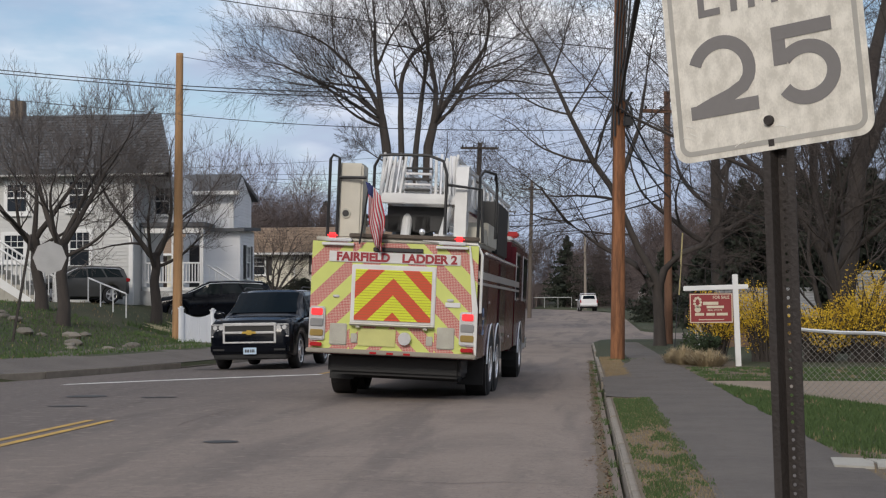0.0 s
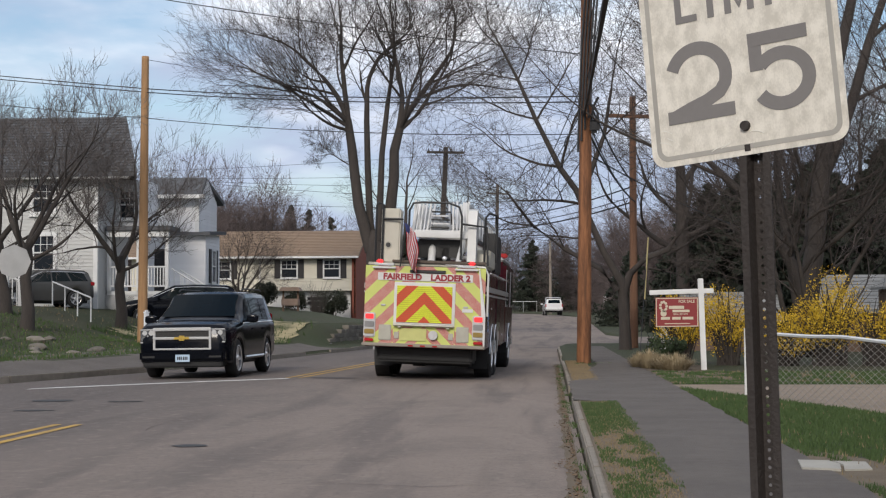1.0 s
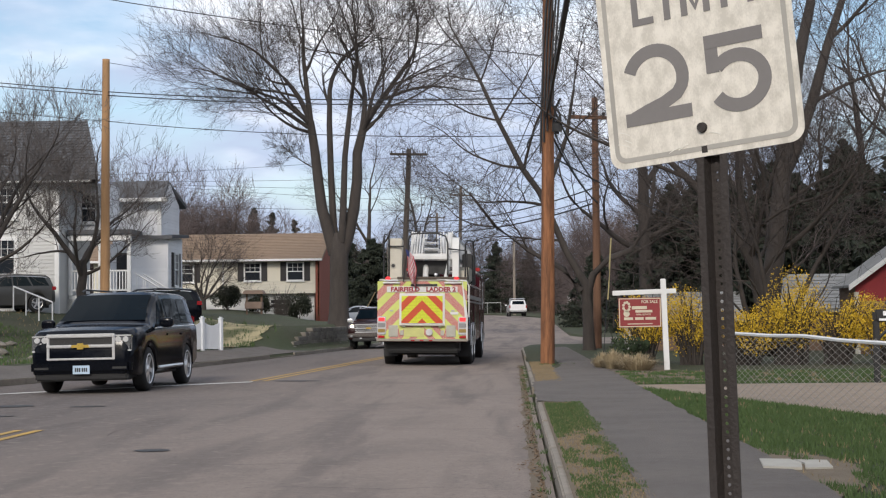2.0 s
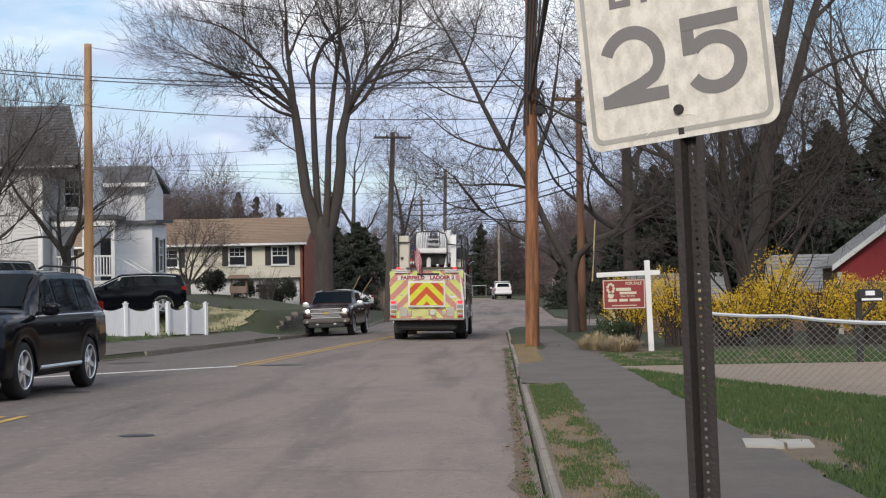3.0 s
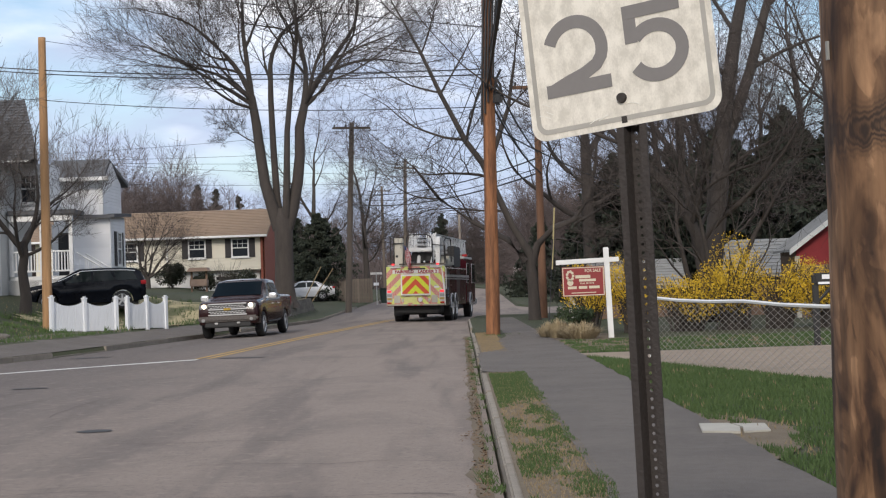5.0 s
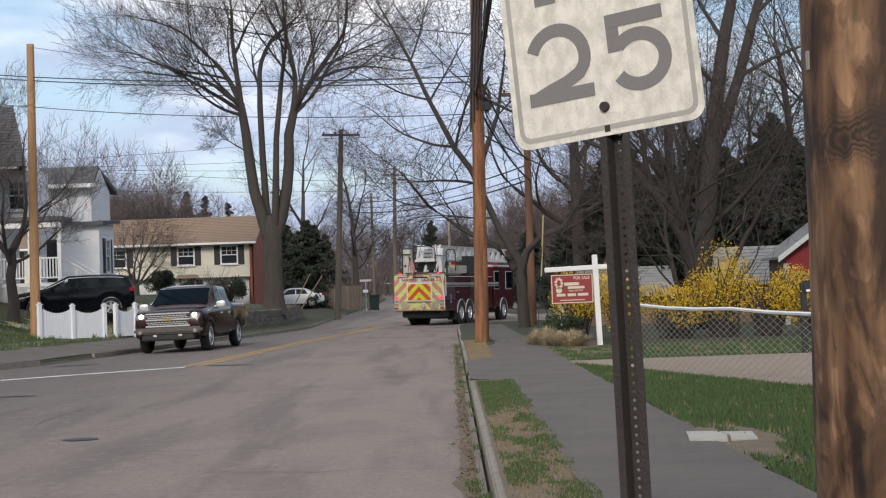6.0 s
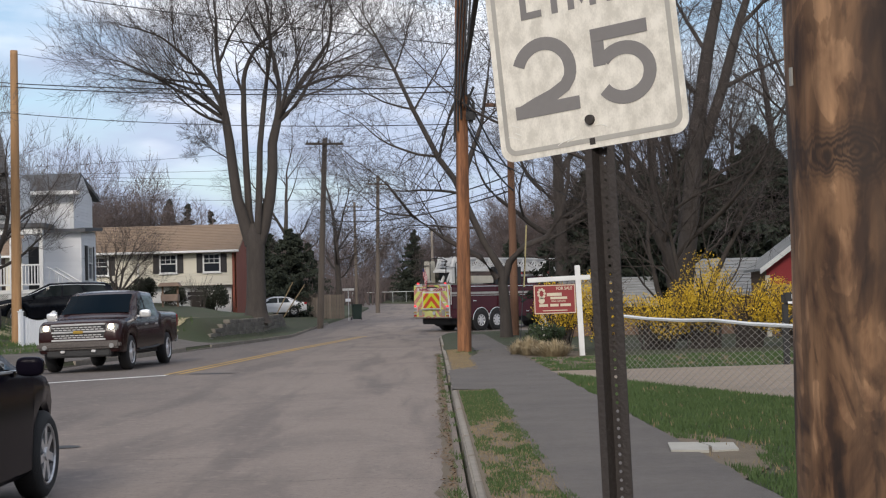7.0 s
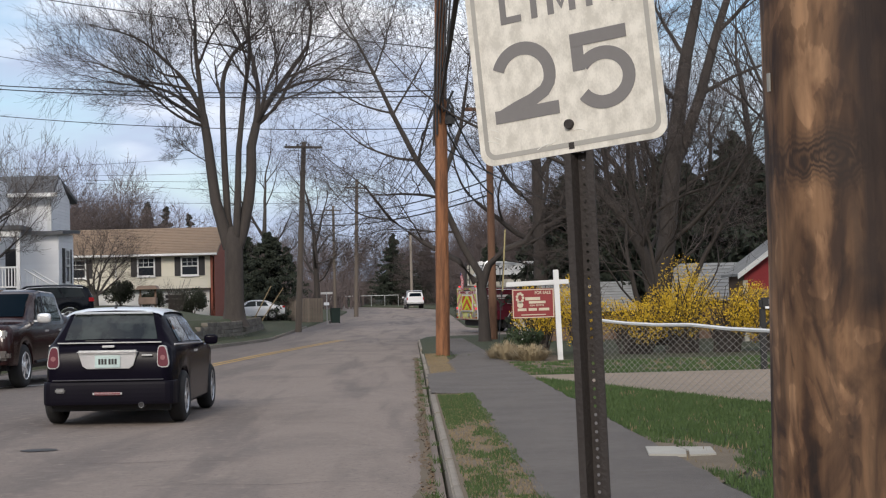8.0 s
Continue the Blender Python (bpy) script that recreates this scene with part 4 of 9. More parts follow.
def mini(m):
    """Small hatchback; origin on the ground below the rear axle, y forward."""
    root = thing("hatchback", m, "small dark blue-black hatchback with a white roof driving away", "car")
    top = [(-0.66, 0.62), (-0.64, 0.86), (-0.6, 0.93), (-0.52, 0.975), (-0.47, 1.0), (-0.36, 1.19), (-0.26, 1.32), (-0.2, 1.36), (-0.1, 1.385), (0.6, 1.405), (1.2, 1.385), (1.42, 1.35), (1.98, 0.99), (2.1, 0.96), (2.7, 0.9), (2.98, 0.82), (3.07, 0.6)]
    belt = [(-0.66, 0.6), (-0.64, 0.84), (-0.6, 0.915), (-0.45, 0.955), (1.9, 0.93), (2.1, 0.93), (2.7, 0.86), (2.98, 0.78), (3.07, 0.55)]
    sill = [(-0.66, 0.3), (-0.4, 0.26), (0.4, 0.2), (2.0, 0.2), (3.07, 0.26)]
    half = [(-0.66, 0.64), (-0.645, 0.685), (-0.61, 0.72), (-0.54, 0.752), (-0.4, 0.785), (-0.2, 0.815), (0.0, 0.832), (2.4, 0.835), (2.8, 0.78), (3.0, 0.66), (3.07, 0.55)]
    s = Shell(top, belt, sill, half, [0.0, 2.467], 0.315, 0.25, 0.05)
    s.body("body", NAVY_PAINT, root)
    s.screen(root, -0.465, -0.25, HATCH_GLASS, 0.80, "rear_window", 0.01)
    s.screen(root, 1.95, 1.44, CAR_GLASS, 0.9)
    for sd in (-1, 1):
        s.side_window(root, -0.18, 0.62, -0.05, 0.62, sd, CAR_GLASS_CLEAR)
        s.side_window(root, 0.68, 1.75, 0.68, 1.42, sd, CAR_GLASS_CLEAR)
        s.line(root, "belt_chrome_strip", -0.4, 1.9, 0.01, sd, 0.012, CHROME)
        bm = boxm(sd * 0.835 - 0.02, sd * 0.835 + 0.02, 0.78, 0.92, 0.84, 0.87, bevel=0.008)
        part("door_handle", bm, CHROME, root)
        t = part("tail_light_ring", tail_shape(sd, 0.081, -0.652, 0.69, 0.955), CHROME, root)
        part("tail_light", tail_shape(sd, 0.069, -0.66, 0.703, 0.942), mat("dim_red_lens", (0.15, 0.04, 0.055), 0.2, coat=0.6), t, "dark red lens in a chrome ring")
        part("lamp_centre", rod(bmesh.new(), (sd * 0.65, -0.666, 0.81), (sd * 0.65, -0.65, 0.81), 0.03, n=18), mat("pink_lens", (0.3, 0.14, 0.15), 0.2), t)
        part("headlight", rod(bmesh.new(), (sd * 0.56, 2.9, 0.72), (sd * 0.56, 3.03, 0.7), 0.12, n=18), HEAD_OFF, root)
    bm = bmesh.new()
    tops = [(-0.22, 0.016), (-0.18, 0.018), (-0.1, 0.015), (0.3, 0.015), (0.9, 0.015), (1.3, 0.015), (1.42, 0.012)]
    rows = []
    for y, o in tops:
        q = s.section(y)
        rows.append([bm.verts.new((x, y, z + o)) for x, z in [(q[6][0] + 0.01, q[6][1] + 0.015), (q[7][0], q[7][1]), (q[8][0], q[8][1]), (0, q[9][1]), (-q[8][0], q[8][1]), (-q[7][0], q[7][1]), (-q[6][0] - 0.01, q[6][1] + 0.015)]])
    grid_faces(bm, rows)
    part("roof", bm, mat("pale_roof_paint", (0.66, 0.70, 0.74), 0.3, coat=0.8, amount=0.15), root, "glossy white roof panel", smooth=True)
    part("roof_spoiler", boxm(-0.48, 0.48, -0.3, -0.2, 1.338, 1.362, bevel=0.012), mat("white_spoiler", (0.66, 0.70, 0.74), 0.3, coat=0.8, amount=0.15), root)
    part("aerial", rod(bmesh.new(), (0, -0.16, 1.4), (0, -0.1, 1.46), 0.02, 0.006, 8), BLACK_METAL, root)
    part("boot_chrome_line", boxm(-0.62, 0.62, -0.57, -0.51, 0.985, 1.0, bevel=0.005), CHROME, root)
    part("boot_handle", boxm(-0.36, 0.36, -0.715, -0.63, 0.86, 0.905, bevel=0.018), CHROME, root, "chrome boot handle bar")
    part("plate_recess", prism(bmesh.new(), [(-0.25, 0.685), (0.25, 0.685), (0.3, 0.72), (0.345, 0.86), (-0.345, 0.86), (-0.3, 0.72)], 1, -0.678, -0.63), ALLOY, root)
    plate(root, 0, -0.688, 0.77, 0.3, 0.15, material=mat("pale_green_plate", (0.5, 0.62, 0.6), 0.5))
    part("badge", boxm(-0.08, 0.08, -0.665, -0.58, 0.935, 0.962, bevel=0.012), CHROME, root, "plain chrome badge")
    part("side_badge", boxm(0.4, 0.53, -0.68, -0.62, 0.83, 0.85, bevel=0.004), CHROME, root)
    part("rear_bumper", rounded_bar(0.79, -0.70, -0.2, 0.25, 0.535), mat("matt_dark_bumper", (0.008, 0.007, 0.012), 0.5, spec=0.08), root)
    part("bumper_strip", boxm(-0.66, 0.66, -0.69, -0.64, 0.545, 0.557, bevel=0.005), mat("dim_bumper_edge", (0.12, 0.12, 0.14), 0.3, metal=0.5), root)
    f = part("fog_lamp_frame", boxm(-0.2, 0.2, -0.724, -0.66, 0.35, 0.43, bevel=0.028), mat("bright_lamp_frame", (0.62, 0.62, 0.62), 0.3, metal=0.2), root)
    part("fog_lamp", boxm(-0.165, 0.165, -0.732, -0.66, 0.372, 0.408, bevel=0.012), mat("dim_fog_lens", (0.22, 0.05, 0.06), 0.25), f)
    part("reflector", boxm(-0.62, -0.5, -0.72, -0.69, 0.40, 0.46, bevel=0.015), CLEAR_LENS, root)
    part("exhaust_pipe", tube(bmesh.new(), [(0.4 + 0.032 * math.cos(2 * math.pi * i / 14), -0.71, 0.25 + 0.032 * math.sin(2 * math.pi * i / 14)) for i in range(15)], 0.004, 5), WHEEL_WELL, root)
    part("exhaust_bore", rod(bmesh.new(), (0.4, -0.705, 0.25), (0.4, -0.5, 0.25), 0.034, n=14), BLACK_METAL, root)
    part("wiper", boxm(-0.3, 0.02, -0.50, -0.48, 1.01, 1.025), BLACK_METAL, root)
    mirrors(root, 0.92, 1.7, 0.965, NAVY_PAINT, 0.78)
    part("underbody", boxm(-0.7, 0.7, -0.45, 2.9, 0.17, 0.3), PLASTIC, root)
    ws = [wheel(root, sd * 0.745, y, 0.315, 0.21, ALLOY, sd, 7, 0.7) for y in (0.0, 2.467) for sd in (-1, 1)]
    return root, ws


def parked_car(name, m, paint, label, tall=1.45, long=4.6, estate=False):
    root = thing(name, m, label, "car", "parked cars")
    k, L = tall / 1.45, long / 4.6
    if estate:
        top = [(-2.3, 0.9), (-2.25, 1.05), (-2.1, 1.3), (-1.85, 1.42), (-0.6, 1.45), (0.2, 1.42), (1.1, 1.0), (1.3, 0.96), (2.0, 0.86), (2.25, 0.75), (2.3, 0.55)]
    else:
        top = [(-2.3, 0.85), (-2.25, 0.98), (-1.75, 1.04), (-1.1, 1.36), (-0.6, 1.44), (0.0, 1.44), (0.3, 1.38), (1.1, 0.97), (1.3, 0.92), (2.0, 0.8), (2.25, 0.7), (2.3, 0.55)]
    top = [(y * L, z * k) for y, z in top]
    belt = [(-2.3 * L, 0.8 * k), (-2.2 * L, 0.98 * k), (1.2 * L, 0.9 * k), (2.2 * L, 0.7 * k), (2.3 * L, 0.5 * k)]
    sill = [(-2.3 * L, 0.4), (-1.9 * L, 0.26), (1.9 * L, 0.22), (2.3 * L, 0.3)]
    half = [(-2.3 * L, 0.75), (-2.1 * L, 0.86), (-1.5 * L, 0.91), (1.5 * L, 0.91), (2.0 * L, 0.84), (2.3 * L, 0.66)]
    w = 0.34 * k ** 0.5
    s = Shell(top, belt, sill, half, [1.4 * L, -1.4 * L], w, 0.17, 0.05)
    s.body("body", paint, root)
    s.screen(root, 1.08 * L, 0.28 * L, CAR_GLASS, 0.88)
    s.screen(root, -2.2 * L if estate else -1.72 * L, -1.9 * L if estate else -1.12 * L, CAR_GLASS, 0.85, "rear_window")
    for sd in (-1, 1):
        s.side_window(root, -0.25 * L, 0.85 * L, -0.25 * L, 0.28 * L, sd, CAR_GLASS_CLEAR)
        s.side_window(root, -1.15 * L, -0.32 * L, -0.95 * L, -0.32 * L, sd, CAR_GLASS_CLEAR)
        if estate:
            s.side_window(root, -2.0 * L, -1.22 * L, -1.8 * L, -1.05 * L, sd, CAR_GLASS_CLEAR)
        s.line(root, "window_strip", -1.9 * L, 1.0 * L, 0.95, sd, 0.014, CHROME if estate else PLASTIC)
        part("tail_light", boxm(sd * 0.72 - 0.13, sd * 0.72 + 0.13, -2.31 * L, -2.1 * L, 0.84 * k, 0.98 * k, bevel=0.02), RED_LENS, root)
        part("headlight", boxm(sd * 0.66 - 0.15, sd * 0.66 + 0.15, 2.1 * L, 2.28 * L, 0.62 * k, 0.74 * k, bevel=0.03), HEAD_OFF, root)
    mirrors(root, 1.0, 0.75 * L, 1.0 * k, paint, 0.85)
    part("underbody", boxm(-0.75, 0.75, -2.0 * L, 2.0 * L, 0.17, 0.32), PLASTIC, root)
    for sd in (-1, 1):
        for y in (-1.4 * L, 1.4 * L):
            wheel(root, sd * 0.79, y, w, 0.21, ALLOY, sd, 5)
    return root


def clip_poly(poly, nx, nz, c, keep):
    """Half-plane clip: keeps nx*x + nz*z <= c (keep=1) or >= c (keep=-1)."""
    out = []
    for i in range(len(poly)):
        p, q = poly[i], poly[(i + 1) % len(poly)]
        dp, dq = keep * (nx * p[0] + nz * p[1] - c), keep * (nx * q[0] + nz * q[1] - c)
        if dp <= 0:
            out.append(p)
        if (dp < 0) != (dq < 0) and dp != dq:
            t = dp / (dp - dq)
            out.append((p[0] + (q[0] - p[0]) * t, p[1] + (q[1] - p[1]) * t))
    return out


def chevrons(parent, x0, x1, z0, z1, y, w, phase, mats, name, middle=0.0):
    """Upside-down V stripes on a panel facing -y; slopes of 45 degrees meeting at x = middle. One mesh a stripe."""
    for sd in (-1, 1):
        a, b = (x0, min(x1, middle)) if sd < 0 else (max(x0, middle), x1)
        if b - a < 0.01:
            continue
        base = [(a, z0), (b, z0), (b, z1), (a, z1)]
        k = -40
        while k < 40:
            c0, c1 = phase + k * w, phase + (k + 1) * w
            p = clip_poly(base, sd, 1.0, c1 + sd * middle, 1)
            if len(p) > 2:
                p = clip_poly(p, sd, 1.0, c0 + sd * middle, -1)
            if len(p) > 2:
                bm = bmesh.new()
                vs = [bm.verts.new((q[0], y, q[1])) for q in p]
                bm.faces.new(vs)
                r = bmesh.ops.extrude_face_region(bm, geom=list(bm.faces))
                bmesh.ops.translate(bm, vec=(0, 0.012, 0), verts=[e for e in r["geom"] if isinstance(e, bmesh.types.BMVert)])
                bmesh.ops.recalc_face_normals(bm, faces=bm.faces)
                part(name, bm, mats[k % 2], parent)
            k += 1


def fire_truck(m):
    """Ladder truck; origin on the ground below the middle of its rear bumper, y forward."""
    root = thing("fire_truck", m, "dark red ladder fire truck with a lime and red chevron rear", "fire truck")
    W = 1.24
    STRIPE = mat("grey_white_stripe", (0.42, 0.40, 0.38), 0.4)
    text_mesh("lettering", "2", 0.55, pose(W + 0.026, 0.85, 1.2, 90, 0, 90), mat("pale_blue_numeral", (0.22, 0.33, 0.55), 0.4), root, 0.003, 1.0, 0.012)
    # rear body
    back = part("rear_body", boxm(-W, W, 0.06, 3.6, 0.66, 2.33, bevel=0.03), FIRE_RED, root)
    part("hose_bed_side", boxm(-W, W, 3.6, 7.2, 0.66, 2.3, bevel=0.03), FIRE_RED, root)
    part("chassis", boxm(-0.95, 0.95, 0.5, 10.6, 0.42, 0.7), PLASTIC, root)
    part("rear_overhang", boxm(-1.0, 1.0, 0.35, 1.4, 0.36, 0.68, bevel=0.05), PLASTIC, root)
    chevrons(root, -W, -0.63, 0.74, 2.33, 0.048, 0.27, 0.06, (LIME, SALMON), "rear_stripe")
    chevrons(root, 0.63, W, 0.74, 2.33, 0.048, 0.27, 0.06, (LIME, SALMON), "rear_stripe")
    chevrons(root, -0.63, 0.63, 0.74, 1.12, 0.048, 0.20, 0.12, (SALMON, LIME), "rear_stripe")
    chevrons(root, -0.63, 0.63, 1.95, 2.33, 0.048, 0.27, 0.06, (SALMON, LIME), "rear_stripe")
    door = part("rear_door", boxm(-0.63, 0.63, 0.02, 0.09, 1.1, 2.0, bevel=0.012), LADDER_PAINT, root, "roller door with bright red and lime chevrons")
    chevrons(door, -0.57, 0.57, 1.18, 1.93, 0.012, 0.25, 0.06, (ORANGE_RED, LIME_HI), "door_stripe")
    bm = bmesh.new()
    for i in range(19):
        box(bm, -0.57, 0.57, 0.004, 0.012, 1.18 + 0.04 * i, 1.184 + 0.04 * i)
    part("door_slat_lines", bm, mat("slat_shadow_line", (0.3, 0.12, 0.03), 0.6), door)
    bm = rod(bmesh.new(), (-0.62, -0.03, 1.12), (0.62, -0.03, 1.12), 0.025)
    for x in (-0.5, 0.5):
        box(bm, x - 0.03, x + 0.03, -0.04, 0.03, 1.07, 1.14)
    part("grab_rail", bm, TREAD, root)
    part("name_board", boxm(-0.98, 0.98, 0.03, 0.06, 2.03, 2.19, bevel=0.005), LADDER_PAINT, root, "white lettering board")
    INK = mat("dark_red_letters", (0.3, 0.02, 0.03), 0.5)
    for word, x in (("FAIRFIELD", -0.47), ("LADDER 2", 0.52)):
        text_mesh("lettering", word, 0.17, pose(x, 0.026, 2.105, 90, 0, 0), INK, root, 0.003, 1.06, 0.008)
    part("bumper", boxm(-W - 0.02, W + 0.02, -0.06, 0.2, 0.68, 0.745, bevel=0.012), mat("dull_bumper_metal", (0.3, 0.27, 0.23), 0.5, metal=0.4), root, "dull metal rear step bumper")
    # black block stands in for the shade under the body between the rear wheels
    part("underside_shade_fill", boxm(-0.95, 0.95, 1.1, 3.9, 0.28, 0.68, bevel=0.06), PLASTIC, root)
    for sd in (-1, 1):
        part("mud_flap", boxm(sd * 1.02 - 0.2, sd * 1.02 + 0.2, 1.62, 1.65, 0.22, 0.7, bevel=0.004), PLASTIC, root)
    for x in (-0.25, 0.0, 0.25):
        part("marker_lamp", boxm(x - 0.05, x + 0.05, -0.068, -0.05, 0.69, 0.72), RED_LENS, root)
    for sd in (-1, 1):
        x = sd * 1.12
        c = part("lamp_housing", boxm(x - 0.12, x + 0.12, 0.0, 0.06, 0.86, 1.36, bevel=0.02), CHROME, root)
        part("brake_lamp", boxm(x - 0.085, x + 0.085, -0.02, 0.02, 1.23, 1.33, bevel=0.012), RED_LIT, c, "lit red brake lamp")
        part("reversing_lamp", boxm(x - 0.1, x + 0.1, -0.015, 0.02, 1.06, 1.18, bevel=0.012), CLEAR_LENS, c)
        part("turn_lamp", boxm(x - 0.1, x + 0.1, -0.015, 0.02, 0.92, 1.02, bevel=0.012), mat("amber_lens", (0.32, 0.22, 0.06), 0.3, coat=0.4), c)
        part("corner_marker", boxm(x - 0.09, x + 0.09, -0.02, 0.02, 0.77, 0.83, bevel=0.01), RED_LENS, root)
        part("compartment_hatch", boxm(sd * 0.8 - 0.13, sd * 0.8 + 0.13, 0.025, 0.06, 0.80, 1.12, bevel=0.012), TREAD, root)
        part("small_hatch", boxm(sd * 0.56 - 0.05, sd * 0.56 + 0.05, 0.03, 0.06, 0.84, 0.98, bevel=0.008), TREAD, root)
        part("warning_light_shelf", boxm(sd * 0.85 - 0.24, sd * 0.85 + 0.24, -0.03, 0.12, 2.27, 2.31, bevel=0.008), LADDER_PAINT, root)
        b = part("beacon_base", boxm(sd * 0.85 - 0.2, sd * 0.85 + 0.2, 0.0, 0.14, 2.33, 2.38, bevel=0.01), CHROME, root)
        part("beacon", boxm(sd * 0.95 - 0.075, sd * 0.95 + 0.075, 0.0, 0.12, 2.38, 2.46, bevel=0.03), RED_LIT, b, "lit red beacon")
        part("round_light", bmesh_sphere((sd * 0.3 + 0.06, 0.25, 2.52), 0.05), CHROME, root)
        part("latch", boxm(sd * 0.85 - 0.05, sd * 0.85 + 0.05, 0.02, 0.05, 1.5, 1.54, bevel=0.01), CHROME, root)
    part("sticker", boxm(0.78, 1.0, 0.03, 0.046, 1.42, 1.49), LADDER_PAINT, root)
    part("light_bar", boxm(-0.32, 0.42, 0.0, 0.06, 2.2, 2.26, bevel=0.008), BLACK_METAL, root)
    bm = rod(bmesh.new(), (0.2, -0.02, 0.93), (0.2, 0.1, 0.93), 0.095, n=20)
    part("intake_cap", bm, ALLOY, root)
    part("lower_panel", boxm(-0.5, 0.06, 0.03, 0.052, 0.8, 1.06, bevel=0.006), mat("lime_panel", (0.55, 0.55, 0.2), 0.5), root)
    # angled rear corner on the right and its handrail
    bm = prism(bmesh.new(), [(W - 0.005, 0.7), (W + 0.02, 0.7), (W + 0.02, 1.4), (W - 0.12, 2.33), (W - 0.14, 2.33)], 1, 0.0, 0.05)
    part("corner_post", bm, LADDER_PAINT, root)
    bm = tube(bmesh.new(), [(W + 0.05, 0.1, 1.35), (W + 0.05, 0.1, 2.2), (W - 0.02, 0.1, 2.35), (0.4, 0.1, 2.39)], 0.022, 8)
    part("handrail", bm, LADDER_PAINT, root)
    # side details: lockers, stripe, rails
    for sd in (-1, 1):
        for i, (y0, y1, z0, z1) in enumerate(((0.25, 1.5, 1.15, 2.2), (1.55, 2.2, 1.4, 2.2), (3.7, 5.0, 0.8, 2.2), (5.05, 6.9, 0.8, 2.2))):
            c = part("side_locker", boxm(sd * W - 0.02, sd * W + 0.02, y0, y1, z0, z1, bevel=0.01), FIRE_RED if i % 2 else mat("dark_red_door", (0.065, 0.012, 0.018), 0.35, coat=0.8), root)
            part("locker_handle", boxm(sd * W + sd * 0.02 - 0.01, sd * W + sd * 0.02 + 0.01, (y0 + y1) / 2 - 0.12, (y0 + y1) / 2 + 0.12, z0 + 0.1, z0 + 0.14), CHROME, c)
        part("side_stripe", boxm(sd * W - 0.026, sd * W + 0.026, 0.1, 8.2, 1.86, 1.97), STRIPE, root, "pale reflective side stripe")
        part("side_stripe", boxm(sd * W - 0.026, sd * W + 0.026, 0.1, 8.2, 1.77, 1.81), STRIPE, root)
        bm = tube(bmesh.new(), [(sd * (W + 0.06), 0.6, 2.25), (sd * (W + 0.06), 7.0, 2.25)], 0.02, 6)
        part("side_rail", bm, CHROME, root)
        # wheel arches in bright metal
        for yw in (2.35, 3.55, 9.0):
            bm = bmesh.new()
            tube(bm, [(sd * (W + 0.02), yw + 0.62 * math.cos(a), 0.55 + 0.62 * math.sin(a)) for a in [math.pi * i / 12 for i in range(13)]], 0.018, 6)
            part("wheel_arch", bm, CHROME, root)
            part("arch_well", rod(bmesh.new(), (sd * W - sd * 0.3, yw, 0.55), (sd * W + sd * 0.004, yw, 0.55), 0.6, n=24), PLASTIC, root)
    # cab
    part("cab", boxm(-W, W, 7.35, 10.9, 0.6, 2.75, bevel=0.1), FIRE_RED, root)
    part("cab_roof", boxm(-1.15, 1.15, 7.5, 10.7, 2.75, 2.86, bevel=0.04), LADDER_PAINT, root)
    part("windscreen", boxm(-1.1, 1.1, 10.88, 10.92, 1.6, 2.55, bevel=0.01), CAR_GLASS, root)
    for sd in (-1, 1):
        for y0, y1 in ((7.55, 8.3), (9.5, 10.5)):
            f = part("cab_window_frame", boxm(sd * W - 0.015, sd * W + 0.015, y0 - 0.05, y1 + 0.05, 1.6, 2.55, bevel=0.01), CHROME, root)
            part("cab_window", boxm(sd * W - 0.024, sd * W + 0.024, y0, y1, 1.66, 2.5), CAR_GLASS, f)
        part("cab_light", boxm(sd * 1.1 - 0.12, sd * 1.1 + 0.12, 8.0, 8.3, 2.86, 2.98, bevel=0.03), mat("red_dome", (0.5, 0.03, 0.03), 0.3, coat=0.5), root)
    part("front_bumper", boxm(-W, W, 10.9, 11.5, 0.55, 0.85, bevel=0.04), CHROME, root)
    # turntable deck, pedestal, railings
    part("turntable_deck", boxm(-1.2, 1.2, 0.1, 2.6, 2.34, 2.4, bevel=0.01), TREAD, root)
    part("deck_edge", boxm(-0.7, 1.24, 0.05, 0.15, 2.4, 2.46, bevel=0.01), POLE_GREY, root)
    p = part("control_pedestal", boxm(-1.02, -0.62, 0.55, 1.0, 2.4, 3.55, bevel=0.03), CREAM_PAINT, root, "off-white control pedestal")
    part("pedestal_gauge", rod(bmesh.new(), (-0.86, 0.53, 2.78), (-0.86, 0.56, 2.78), 0.075, n=18), TREAD, p)
    part("gauge_ring", rod(bmesh.new(), (-0.86, 0.52, 2.78), (-0.86, 0.55, 2.78), 0.05, n=18), BLACK_METAL, p)
    part("side_box", boxm(0.85, 1.2, 0.9, 1.7, 2.4, 2.66, bevel=0.02), CREAM_PAINT, root)
    part("side_box", boxm(0.75, 1.2, 1.8, 3.4, 2.4, 2.78, bevel=0.02), CREAM_PAINT, root)
    part("dark_cabinet", boxm(0.9, 1.2, 3.5, 5.6, 2.33, 3.25, bevel=0.03), BLACK_METAL, root)
